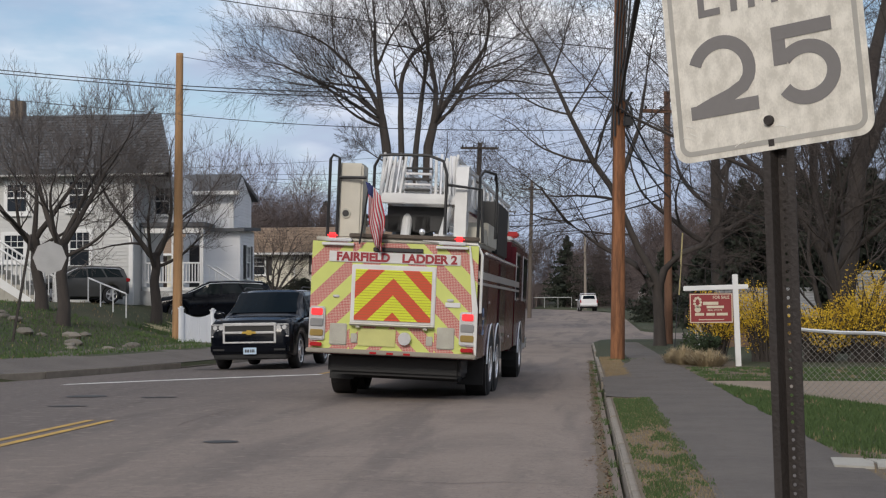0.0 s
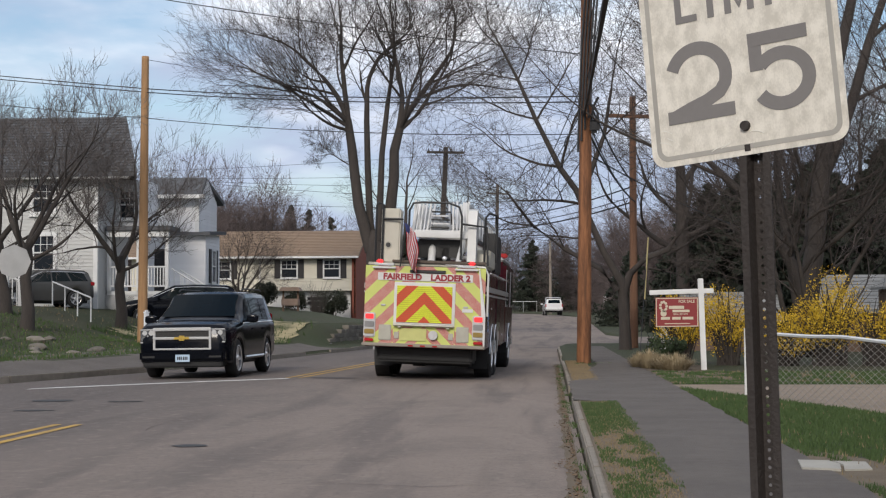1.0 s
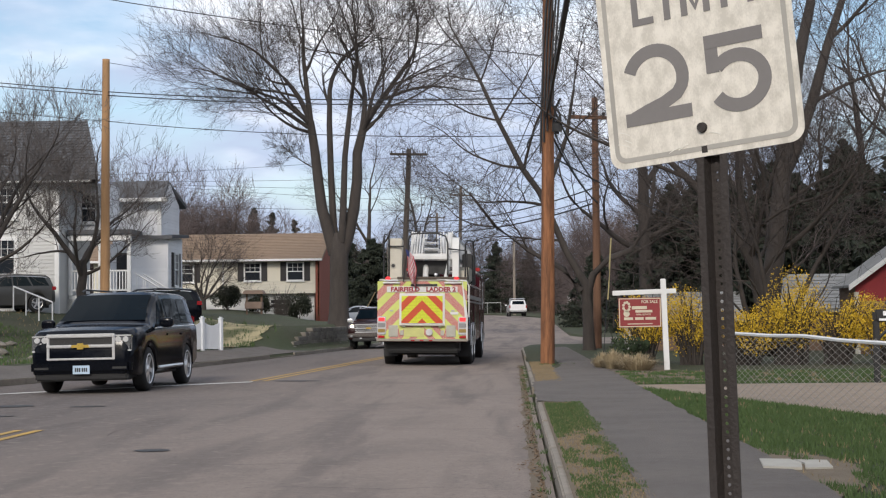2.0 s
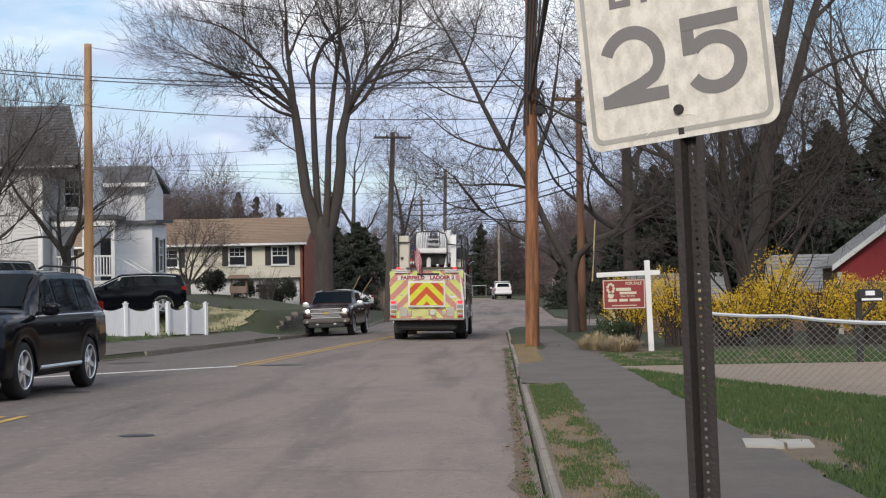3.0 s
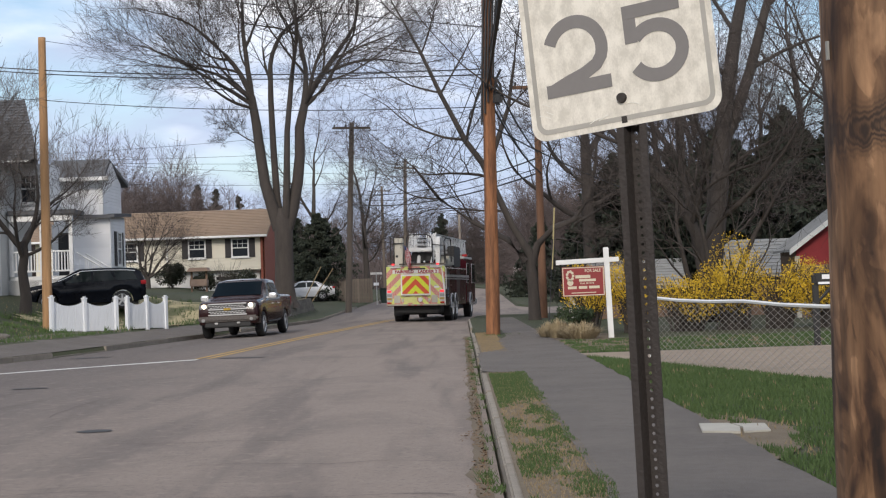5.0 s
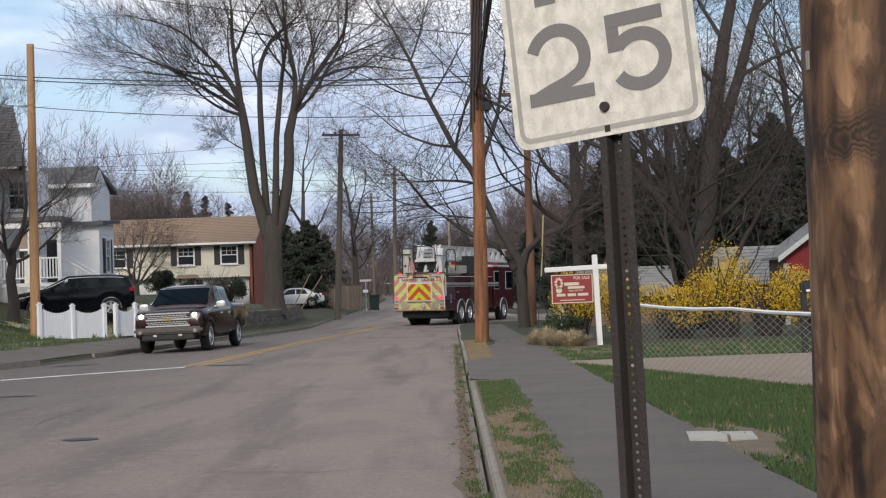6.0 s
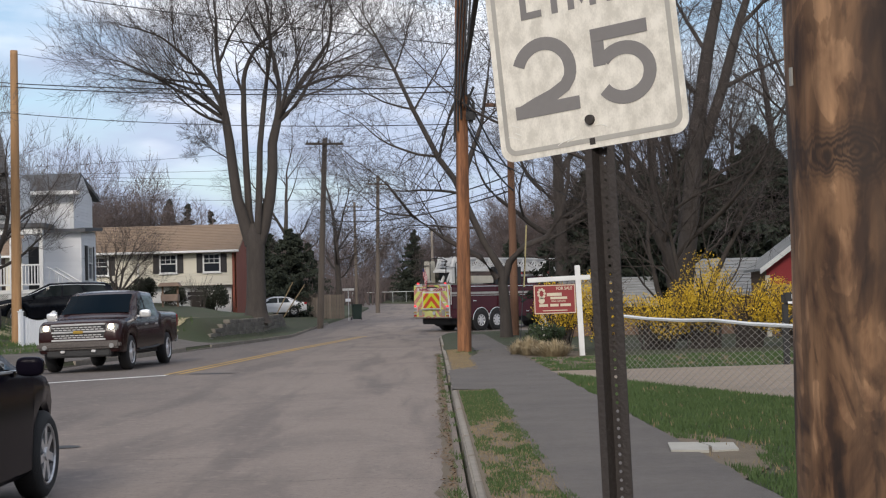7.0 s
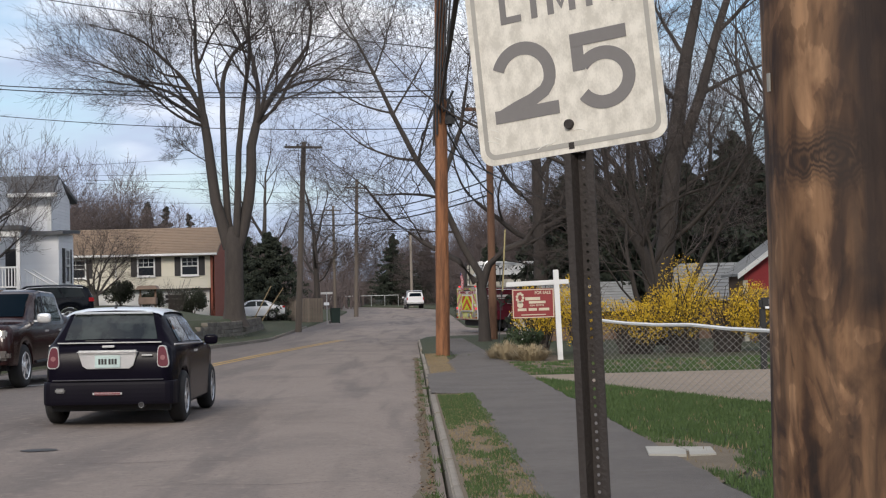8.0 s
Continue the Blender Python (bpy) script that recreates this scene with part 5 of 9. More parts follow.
    for pts in ([(-1.12, 0.5, 2.4), (-1.12, 0.5, 3.6), (-1.08, 0.5, 3.66), (-0.98, 0.5, 3.62), (-0.98, 0.5, 2.42)],
                [(-0.98, 0.5, 3.32), (-0.55, 0.45, 3.32)],
                [(-0.42, 0.4, 2.5), (-0.42, 0.4, 3.5), (-0.34, 0.4, 3.66), (-0.15, 0.4, 3.68), (0.4, 0.4, 3.68), (0.62, 0.4, 3.6), (0.68, 0.4, 3.4), (0.68, 0.4, 2.5)],
                [(0.68, 0.42, 3.25), (1.2, 0.5, 3.2), (1.24, 0.5, 2.4)],
                [(1.16, 0.6, 2.4), (1.16, 0.6, 3.4), (1.22, 0.7, 3.5), (1.34, 1.2, 3.5), (1.36, 1.3, 3.3), (1.36, 1.3, 2.5)]):
        part("guard_rail", tube(bmesh.new(), pts, 0.024, 8), BLACK_METAL, root)
    part("turntable_post", rod(bmesh.new(), (0.05, 1.4, 2.4), (0.05, 1.4, 2.95), 0.34, 0.28, 18), BLACK_METAL, root)
    part("lift_cylinder", rod(bmesh.new(), (0.03, 0.75, 2.45), (0.03, 1.1, 3.0), 0.08, n=12), LADDER_PAINT, root)
    for x in (-0.19, 0.27):
        part("hydraulic_box", boxm(x - 0.13, x + 0.13, 0.9, 1.15, 2.55, 2.8, bevel=0.015), BLACK_METAL, root)
    # ladder: nested sections lying along the truck
    lad = part("ladder_heel", boxm(-0.55, 0.62, 0.62, 0.8, 2.98, 3.12, bevel=0.02), LADDER_PAINT, root, "white painted ladder heel frame")
    for i, (hw, z0, z1, y0) in enumerate(((0.56, 3.02, 3.72, 0.7), (0.45, 3.1, 3.66, 1.0), (0.35, 3.16, 3.6, 1.2))):
        sec = part("ladder_section", boxm(-hw - 0.03, -hw + 0.03, y0, 11.2, z0, z0 + 0.09), LADDER_PAINT, root)
        bm = boxm(hw - 0.03, hw + 0.03, y0, 11.2, z0, z0 + 0.09)
        for sd in (-1, 1):
            box(bm, sd * hw - 0.025, sd * hw + 0.025, y0 + 0.2, 11.2, z1 - 0.06, z1)
            k = 0
            y = y0 + 0.2
            while y < 10.8:
                rod(bm, (sd * hw, y, z0 + 0.05), (sd * hw, y + (0.45 if k % 2 else 0.0), z1 - 0.03), 0.022, n=5)
                if k % 2 == 0:
                    rod(bm, (sd * hw, y, z1 - 0.03), (sd * hw, y + 0.45, z0 + 0.05), 0.018, n=5)
                y += 0.45
                k += 1
        part("rail_truss", bm, LADDER_PAINT, sec)
        bm = bmesh.new()
        y = y0 + 0.1
        while y < 11.0:
            rod(bm, (-hw, y, z0 + 0.1), (hw, y, z0 + 0.1), 0.022, n=6)
            y += 0.36
        part("rung_row", bm, LADDER_PAINT, sec)
        for sd in (-1, 1):
            for q in (0.0, 0.055):
                part("end_strut", rod(bmesh.new(), (sd * (hw - q), y0 - 0.05, z0 + 0.02), (sd * (hw - q) - sd * 0.05, y0 + 0.3, z1 + 0.02), 0.02, n=6), LADDER_PAINT, sec)
        sec.matrix_basis = pose(0.2, 0, 0)
    lad.matrix_basis = pose(0.2, 0, 0)
    # ends of the nested rails: a fan of upright bars each side, and the folded steps between them
    for sd in (-1, 1):
        for k in range(6):
            x = sd * (0.2 + 0.075 * k)
            part("rail_end", rod(bmesh.new(), (x, 0.74, 3.1), (x - sd * 0.05 * (1 - k / 6), 1.0, 3.7 + 0.03 * (k % 3)), 0.024, n=7), LADDER_PAINT if k % 2 else ALLOY, lad)
    for k in range(5):
        z = 3.16 + 0.085 * k
        part("folded_step", boxm(-0.2, 0.2, 0.66 + 0.03 * k, 0.72 + 0.03 * k, z, z + 0.035, bevel=0.008), ALLOY if k % 2 else BLACK_METAL, lad)
    part("heel_plate", boxm(-0.6, 0.6, 0.58, 0.64, 2.96, 3.06, bevel=0.01), LADDER_PAINT, lad)
    part("heel_recess", boxm(-0.48, 0.48, 0.9, 0.96, 2.56, 2.94, bevel=0.01), BLACK_METAL, lad)
    bm = prism(bmesh.new(), [(0.5, 2.42), (0.72, 2.42), (1.1, 3.3), (0.95, 3.6), (0.7, 3.55), (0.55, 3.2)], 0, 0.8, 0.98)
    part("outrigger_arm", bm, LADDER_PAINT, root, "white painted arm")
    bm = rod(bmesh.new(), (0.62, 0.5, 2.45), (0.74, 0.75, 3.05), 0.06, n=10)
    part("arm_cylinder", bm, LADDER_PAINT, root)
    # flag hanging from its staff
    st = part("flag_staff", rod(bmesh.new(), (-0.52, -0.05, 2.3), (-0.4, -0.1, 3.2), 0.014, n=8), BLACK_METAL, root)
    n, k = 14, 13
    # stripes run across the cloth, which hangs and swings out to one side

    def cloth(u, v):
        """u along the stripes from the staff, v across them from the top edge."""
        x = -0.46 + 0.26 * v + 0.10 * u * (1 - v) + 0.06 * u + 0.025 * math.sin(u * 7 + v * 5)
        z = 3.22 - 0.2 * v - u * (0.95 - 0.12 * v)
        y = -0.12 - 0.06 * math.sin(u * 6 + v * 9) * (0.3 + u)
        return x, y, z
    for c in range(k):
        bm = bmesh.new()
        rows = []
        first = 0.2 if c < 5 else 0.0
        for j in range(n + 1):
            u = first + (1 - first) * j / n
            rows.append([bm.verts.new(cloth(u, c / k)), bm.verts.new(cloth(u, (c + 1) / k))])
        grid_faces(bm, rows)
        bmesh.ops.solidify(bm, geom=list(bm.faces), thickness=0.004)
        part("flag_stripe", bm, FLAG_RED if c % 2 == 0 else FLAG_WHITE, st, smooth=True)
    bm = bmesh.new()
    grid_faces(bm, [[bm.verts.new(cloth(0.2 * i / 5, 5 / 13 * j / 5)) for i in range(6)] for j in range(6)])
    bmesh.ops.solidify(bm, geom=list(bm.faces), thickness=0.004)
    part("flag_canton", bm, FLAG_BLUE, st)
    ws = []
    for sd in (-1, 1):
        for yw in (2.35, 3.55):
            ws.append(wheel(root, sd * 1.085, yw, 0.53, 0.38, CHROME, sd, 8, 0.55))
        ws.append(wheel(root, sd * 1.115, 9.0, 0.53, 0.32, CHROME, sd, 8, 0.55))
    return root, ws


def bmesh_sphere(c, r):
    bm = bmesh.new()
    bmesh.ops.create_icosphere(bm, subdivisions=2, radius=r, matrix=Matrix.Translation(c))
    return bm


truck, truck_wheels = fire_truck(pose(-2.9, 21.3, 0))
suv, suv_wheels = suv_large(pose(-7.8, 34, 0, 0, 0, 178))
brown_pickup, pickup_wheels = pickup(pose(-6, 77, 0, 0, 0, 178), BROWN_PAINT, True, "dark brown crew-cab pickup with chrome grille and lit headlights")
hatch, hatch_wheels = mini(pose(-3.65, -64, 0))


# ---- road signs and poles ----
def speed_sign():
    root = thing("speed_limit_sign", pose(0.558, 4.30, 0.09, 0, -1.3, -30), "weathered white speed limit sign leaning on a brown steel post", "sign")
    # post: flanged channel with a row of holes down its web
    bm = bmesh.new()
    for sd in (-1, 1):
        prism(bm, [(sd * 0.016, 0.0), (sd * 0.020, 0.0), (sd * 0.028, -0.03), (sd * 0.048, -0.03), (sd * 0.048, -0.034), (sd * 0.025, -0.034)], 2, -0.3, 2.62)
    z, n = -0.29, 8
    while z < 2.6:
        inner = [bm.verts.new((0.0052 * math.cos(2 * math.pi * i / n), 0.0, z + 0.0127 + 0.0052 * math.sin(2 * math.pi * i / n))) for i in range(n)]
        outer = []
        for i in range(n):
            c, s = math.cos(2 * math.pi * i / n), math.sin(2 * math.pi * i / n)
            k = 1 / max(abs(c), abs(s))
            outer.append(bm.verts.new((0.0165 * c * k, 0.0, z + 0.0127 + 0.0127 * s * k)))
        for i in range(n):
            j = (i + 1) % n
            bm.faces.new((inner[i], inner[j], outer[j], outer[i]))
        z += 0.0254
    part("post", bm, RUST_POST, root, "brown rusted channel post with holes")
    # plate with rounded corners
    def rounded(w, h, r, k=6):
        pts = []
        for cx, cz, a0 in ((w / 2 - r, h / 2 - r, 0), (-w / 2 + r, h / 2 - r, 90), (-w / 2 + r, -h / 2 + r, 180), (w / 2 - r, -h / 2 + r, 270)):
            pts += [(cx + r * math.cos(radians(a0 + 90 * i / k)), cz + r * math.sin(radians(a0 + 90 * i / k))) for i in range(k + 1)]
        return pts
    zc = 2.075
    face = part("plate", prism(bmesh.new(), [(x, z + zc) for x, z in rounded(0.61, 0.762, 0.045)], 1, -0.0385, -0.036), SIGN_FACE, root, "scratched off-white reflective plate")
    face.matrix_basis = pose(-0.025, 0.004, 1.804) @ pose(0, 0, 0, 0, -3.6, 0) @ pose(0, 0, -1.8)
    out_p, in_p = rounded(0.575, 0.727, 0.036), rounded(0.545, 0.697, 0.024)
    bm = bmesh.new()
    a = [bm.verts.new((x, -0.0395, z + zc)) for x, z in out_p]
    b = [bm.verts.new((x, -0.0395, z + zc)) for x, z in in_p]
    for i in range(len(a)):
        j = (i + 1) % len(a)
        bm.faces.new((a[i], b[i], b[j], a[j]))
    bmesh.ops.recalc_face_normals(bm, faces=bm.faces)
    part("border_line", bm, mat("faded_border", (0.40, 0.385, 0.35), 0.6), face)
    digits("2", face, -0.133, zc - 0.137, 0.238, 0.215)
    digits("5", face, 0.126, zc - 0.148, 0.24, 0.192)
    x = -0.19
    for ch, w in (("L", 0.07), ("I", 0.027), ("M", 0.092), ("I", 0.027), ("T", 0.074)):
        letter(ch, face, x, w, zc + 0.1, 0.11)
        x += w + 0.031
    bm = rod(bmesh.new(), (0, -0.05, zc - 0.295), (0, -0.036, zc - 0.295), 0.014, 0.016, 12)
    part("bolt", bm, RUST_POST, face, "rusty fixing bolt")
    bm = boxm(-0.009, 0.009, -0.0396, -0.0388, zc - 0.37, zc - 0.35)
    part("rust_mark", bm, RUST_POST, face)
    scratch = mat("scratch_white", (0.82, 0.81, 0.75), 0.5)
    for cx, cz in ((-0.235, -0.28), (-0.22, -0.305), (-0.245, -0.315), (0.03, -0.325), (-0.1, -0.355), (-0.08, -0.35)):
        pts = [(cx + 0.03 * math.cos(t * 1.6 + cx * 20), -0.0392, zc + cz + 0.012 * math.sin(t * 1.9)) for t in [i / 6 for i in range(7)]]
        part("scratch", tube(bmesh.new(), pts, 0.0014, 4), scratch, face)


def stroke(pts, half, y, material, parent, name):
    """A flat stroke of even width along points (x, z)."""
    bm = bmesh.new()
    rows = []
    for i, p in enumerate(pts):
        a, b = pts[max(0, i - 1)], pts[min(len(pts) - 1, i + 1)]
        d = Vector((b[0] - a[0], b[1] - a[1])).normalized()
        n = Vector((-d.y, d.x)) * half
        rows.append([bm.verts.new((p[0] + n.x, y, p[1] + n.y)), bm.verts.new((p[0] - n.x, y, p[1] - n.y))])
    grid_faces(bm, rows)
    r = bmesh.ops.extrude_face_region(bm, geom=list(bm.faces))
    bmesh.ops.translate(bm, vec=(0, 0.0006, 0), verts=[e for e in r["geom"] if isinstance(e, bmesh.types.BMVert)])
    bmesh.ops.recalc_face_normals(bm, faces=bm.faces)
    return part(name, bm, material, parent)


def digits(ch, parent, cx, cz, h=0.255, w=0.20, t=0.04):
    """Highway figures 2 and 5, h high."""
    s = t / 2
    if ch == "2":
        r = w / 2 - s
        arc = [(cx + r * math.cos(radians(a)), cz + h / 2 - s - r + r * math.sin(radians(a))) for a in range(160, -21, -10)]
        pts = arc + [(cx + 0.30 * w, cz - 0.175 * h), (cx + 0.10 * w, cz - 0.265 * h), (cx - 0.16 * w, cz - 0.335 * h), (cx - w / 2 + s, cz - h / 2 + s)]
        stroke(pts, s, -0.0398, SIGN_INK, parent, "figure_two")
        stroke([(cx - w / 2, cz - h / 2 + s), (cx + w / 2, cz - h / 2 + s)], s, -0.0401, SIGN_INK, parent, "figure_two_foot")
    else:
        r = w / 2 - s + 0.004
        c = cz - h / 2 + s + r * 0.92
        arc = [(cx + r * math.cos(radians(a)), c + r * 0.92 * math.sin(radians(a))) for a in range(142, -151, -10)]
        pts = [(cx - w / 2 + s, cz + h / 2 - s * 1.5), (cx - w / 2 + s, arc[0][1] + 0.005)]
        stroke([(cx - w / 2 + s, cz + h / 2 - 0.001), (cx - w / 2 + s, arc[0][1] - 0.012)], s, -0.0398, SIGN_INK, parent, "figure_five_stem")
        stroke(arc, s, -0.0401, SIGN_INK, parent, "figure_five_bowl")
        stroke([(cx - w / 2, cz + h / 2 - s), (cx + w / 2 - 0.012, cz + h / 2 - s)], s, -0.0404, SIGN_INK, parent, "figure_five_bar")


def letter(ch, parent, x, w, z, h, t=0.021):
    s = t / 2
    y = -0.0398
    L = {"L": [[(x + s, z + h / 2), (x + s, z - h / 2)], [(x, z - h / 2 + s), (x + w, z - h / 2 + s)]],
         "I": [[(x + w / 2, z + h / 2), (x + w / 2, z - h / 2)]],
         "M": [[(x + s, z + h / 2), (x + s, z - h / 2)], [(x + w - s, z + h / 2), (x + w - s, z - h / 2)], [(x + s, z + h / 2), (x + w / 2, z - h / 2 + 0.02), (x + w - s, z + h / 2)]],
         "T": [[(x + w / 2, z + h / 2), (x + w / 2, z - h / 2)], [(x, z + h / 2 - s), (x + w, z + h / 2 - s)]]}[ch]
    for k, p in enumerate(L):
        stroke(p, s, y - 0.0003 * k, SIGN_INK, parent, "letter_stroke")


speed_sign()


def near_pole_wood():
    """Peeled pole with dark knots and bark-brown stains at real size."""
    m = bpy.data.materials.new("stained_pole_wood")
    m.use_nodes = True
    n, l = m.node_tree.nodes, m.node_tree.links
    b = n["Principled BSDF"]
    b.inputs["Roughness"].default_value = 0.75
    tc = n.new("ShaderNodeTexCoord")
    mp = n.new("ShaderNodeMapping")
    mp.inputs["Scale"].default_value = (1.7, 1.7, 0.62)
    l.new(tc.outputs["Object"], mp.inputs["Vector"])
    blotch, grain = n.new("ShaderNodeTexNoise"), n.new("ShaderNodeTexNoise")
    blotch.inputs["Scale"].default_value, blotch.inputs["Detail"].default_value, blotch.inputs["Distortion"].default_value = 8, 9, 0.7
    mp2 = n.new("ShaderNodeMapping")
    mp2.inputs["Scale"].default_value = (1, 1, 0.06)
    l.new(tc.outputs["Object"], mp2.inputs["Vector"])
    grain.inputs["Scale"].default_value, grain.inputs["Detail"].default_value = 50, 6
    l.new(mp.outputs[0], blotch.inputs["Vector"])
    l.new(mp2.outputs[0], grain.inputs["Vector"])
    r1 = n.new("ShaderNodeValToRGB")
    e = r1.color_ramp.elements
    e[0].position, e[0].color = 0.37, (0.045, 0.022, 0.012, 1)
    e[1].position, e[1].color = 0.44, (0.10, 0.052, 0.026, 1)
    k = r1.color_ramp.elements.new(0.62)
    k.color = (0.26, 0.15, 0.08, 1)
    l.new(blotch.outputs["Fac"], r1.inputs[0])
    r2 = n.new("ShaderNodeValToRGB")
    r2.color_ramp.elements[0].position, r2.color_ramp.elements[0].color = 0.3, (0.42, 0.39, 0.37, 1)
    r2.color_ramp.elements[1].position, r2.color_ramp.elements[1].color = 0.7, (1.1, 1.05, 1.0, 1)
    l.new(grain.outputs["Fac"], r2.inputs[0])
    mix = n.new("ShaderNodeMix")
    mix.data_type, mix.blend_type = "RGBA", "MULTIPLY"
    mix.inputs["Factor"].default_value = 0.75
    l.new(r1.outputs[0], mix.inputs["A"])
    l.new(r2.outputs[0], mix.inputs["B"])
    # a whorl of knots: rings round a centre on the pole
    sep = n.new("ShaderNodeVectorMath")
    sep.operation = "SUBTRACT"
    sep.inputs[1].default_value = (-0.05, -0.13, 1.5)
    l.new(tc.outputs["Object"], sep.inputs[0])
    sc = n.new("ShaderNodeVectorMath")
    sc.operation = "MULTIPLY"
    sc.inputs[1].default_value = (0.8, 0.3, 1.9)
    l.new(sep.outputs[0], sc.inputs[0])
    ln = n.new("ShaderNodeVectorMath")
    ln.operation = "LENGTH"
    l.new(sc.outputs[0], ln.inputs[0])
    warp = n.new("ShaderNodeMath")
    warp.operation = "MULTIPLY_ADD"
    warp.inputs[1].default_value = 0.2
    l.new(blotch.outputs["Fac"], warp.inputs[0])
    l.new(ln.outputs["Value"], warp.inputs[2])
    fall = n.new("ShaderNodeMapRange")
    fall.inputs["From Min"].default_value, fall.inputs["From Max"].default_value = 0.16, 0.24
    fall.inputs["To Min"].default_value, fall.inputs["To Max"].default_value = 0.97, 0.0
    l.new(warp.outputs[0], fall.inputs["Value"])
    sn = n.new("ShaderNodeMath")
    sn.operation = "SINE"
    ml = n.new("ShaderNodeMath")
    ml.operation = "MULTIPLY"
    ml.inputs[1].default_value = 300
    l.new(warp.outputs[0], ml.inputs[0])
    l.new(ml.outputs[0], sn.inputs[0])
    ring = n.new("ShaderNodeMapRange")
    ring.inputs["From Min"].default_value = -1
    ring.inputs["To Min"].default_value, ring.inputs["To Max"].default_value = 0.5, 1.0
    l.new(sn.outputs[0], ring.inputs["Value"])
    fm = n.new("ShaderNodeMath")
    fm.operation = "MULTIPLY"
    l.new(fall.outputs[0], fm.inputs[0])
    l.new(ring.outputs[0], fm.inputs[1])
    knot = n.new("ShaderNodeMix")
    knot.data_type = "RGBA"
    knot.inputs["B"].default_value = (0.022, 0.012, 0.008, 1)
    l.new(fm.outputs[0], knot.inputs["Factor"])
    # scalloped patches where the outer skin has peeled away
    mp3 = n.new("ShaderNodeMapping")
    mp3.inputs["Scale"].default_value = (1, 1, 0.42)
    l.new(tc.outputs["Object"], mp3.inputs["Vector"])
    peel = n.new("ShaderNodeTexNoise")
    peel.inputs["Scale"].default_value, peel.inputs["Detail"].default_value, peel.inputs["Distortion"].default_value = 13, 6, 0.9
    l.new(mp3.outputs[0], peel.inputs["Vector"])
    r3 = n.new("ShaderNodeValToRGB")
    c3 = r3.color_ramp.elements
    c3[0].position, c3[0].color = 0.40, (0.42, 0.38, 0.36, 1)
    c3[1].position, c3[1].color = 0.455, (0.85, 0.83, 0.8, 1)
    hi = r3.color_ramp.elements.new(0.57)
    hi.color = (0.95, 0.95, 0.95, 1)
    hi = r3.color_ramp.elements.new(0.60)
    hi.color = (1.5, 1.55, 1.6, 1)
    l.new(peel.outputs["Fac"], r3.inputs[0])
    skin = n.new("ShaderNodeMix")
    skin.data_type, skin.blend_type = "RGBA", "MULTIPLY"
    skin.inputs["Factor"].default_value = 1.0
    l.new(mix.outputs["Result"], skin.inputs["A"])
    l.new(r3.outputs[0], skin.inputs["B"])
    # darker towards +X on one flank, stronger on the upper pole, with a ragged edge
    flank, foot, flank_dark = n.new("ShaderNodeMapRange"), n.new("ShaderNodeMapRange"), n.new("ShaderNodeMath")
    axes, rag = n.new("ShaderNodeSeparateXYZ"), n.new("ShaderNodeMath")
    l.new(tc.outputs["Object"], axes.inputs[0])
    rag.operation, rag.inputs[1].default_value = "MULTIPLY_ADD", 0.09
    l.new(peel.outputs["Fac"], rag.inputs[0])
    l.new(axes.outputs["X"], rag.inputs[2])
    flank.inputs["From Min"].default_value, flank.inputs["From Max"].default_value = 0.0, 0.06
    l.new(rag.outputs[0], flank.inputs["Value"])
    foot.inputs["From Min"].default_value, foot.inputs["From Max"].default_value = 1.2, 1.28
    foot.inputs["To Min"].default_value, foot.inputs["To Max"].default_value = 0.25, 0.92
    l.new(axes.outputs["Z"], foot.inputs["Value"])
    flank_dark.operation = "MULTIPLY"
    l.new(flank.outputs[0], flank_dark.inputs[0])
    l.new(foot.outputs[0], flank_dark.inputs[1])
    flank_mix = n.new("ShaderNodeMix")
    flank_mix.data_type = "RGBA"
    flank_mix.inputs["B"].default_value = (0.02, 0.012, 0.01, 1)
    l.new(flank_dark.outputs[0], flank_mix.inputs["Factor"])
    l.new(skin.outputs["Result"], flank_mix.inputs["A"])
    l.new(flank_mix.outputs["Result"], knot.inputs["A"])
    l.new(knot.outputs["Result"], b.inputs["Base Color"])
    bp = n.new("ShaderNodeBump")
    bp.inputs["Strength"].default_value, bp.inputs["Distance"].default_value = 0.5, 0.006
    l.new(grain.outputs["Fac"], bp.inputs["Height"])
    l.new(bp.outputs[0], b.inputs["Normal"])
    return m


def pole_body(name, h, r0, r1, material, parent, n=20, rough=0.0, seed=0):
    bm = bmesh.new()
    k = max(8, int(h / 0.12)) if rough else 8
    rings = []
    for j in range(k + 1):
        z = -0.6 + (h + 0.6) * j / k
        r = r0 + (r1 - r0) * j / k
        ring = []
        for i in range(n):
            a = 2 * math.pi * i / n
            q = r * (1 + rough * noise.noise((math.cos(a) * 1.5, math.sin(a) * 1.5, z * 2.2 + seed)))
            ring.append(bm.verts.new((q * math.cos(a), q * math.sin(a), z)))
        rings.append(ring)
    for a, b in zip(rings[:-1], rings[1:]):
        for i in range(n):
            bm.faces.new((a[i], a[(i + 1) % n], b[(i + 1) % n], b[i]))
    bm.faces.new(rings[-1])
    return part(name, bm, material, parent, smooth=True)


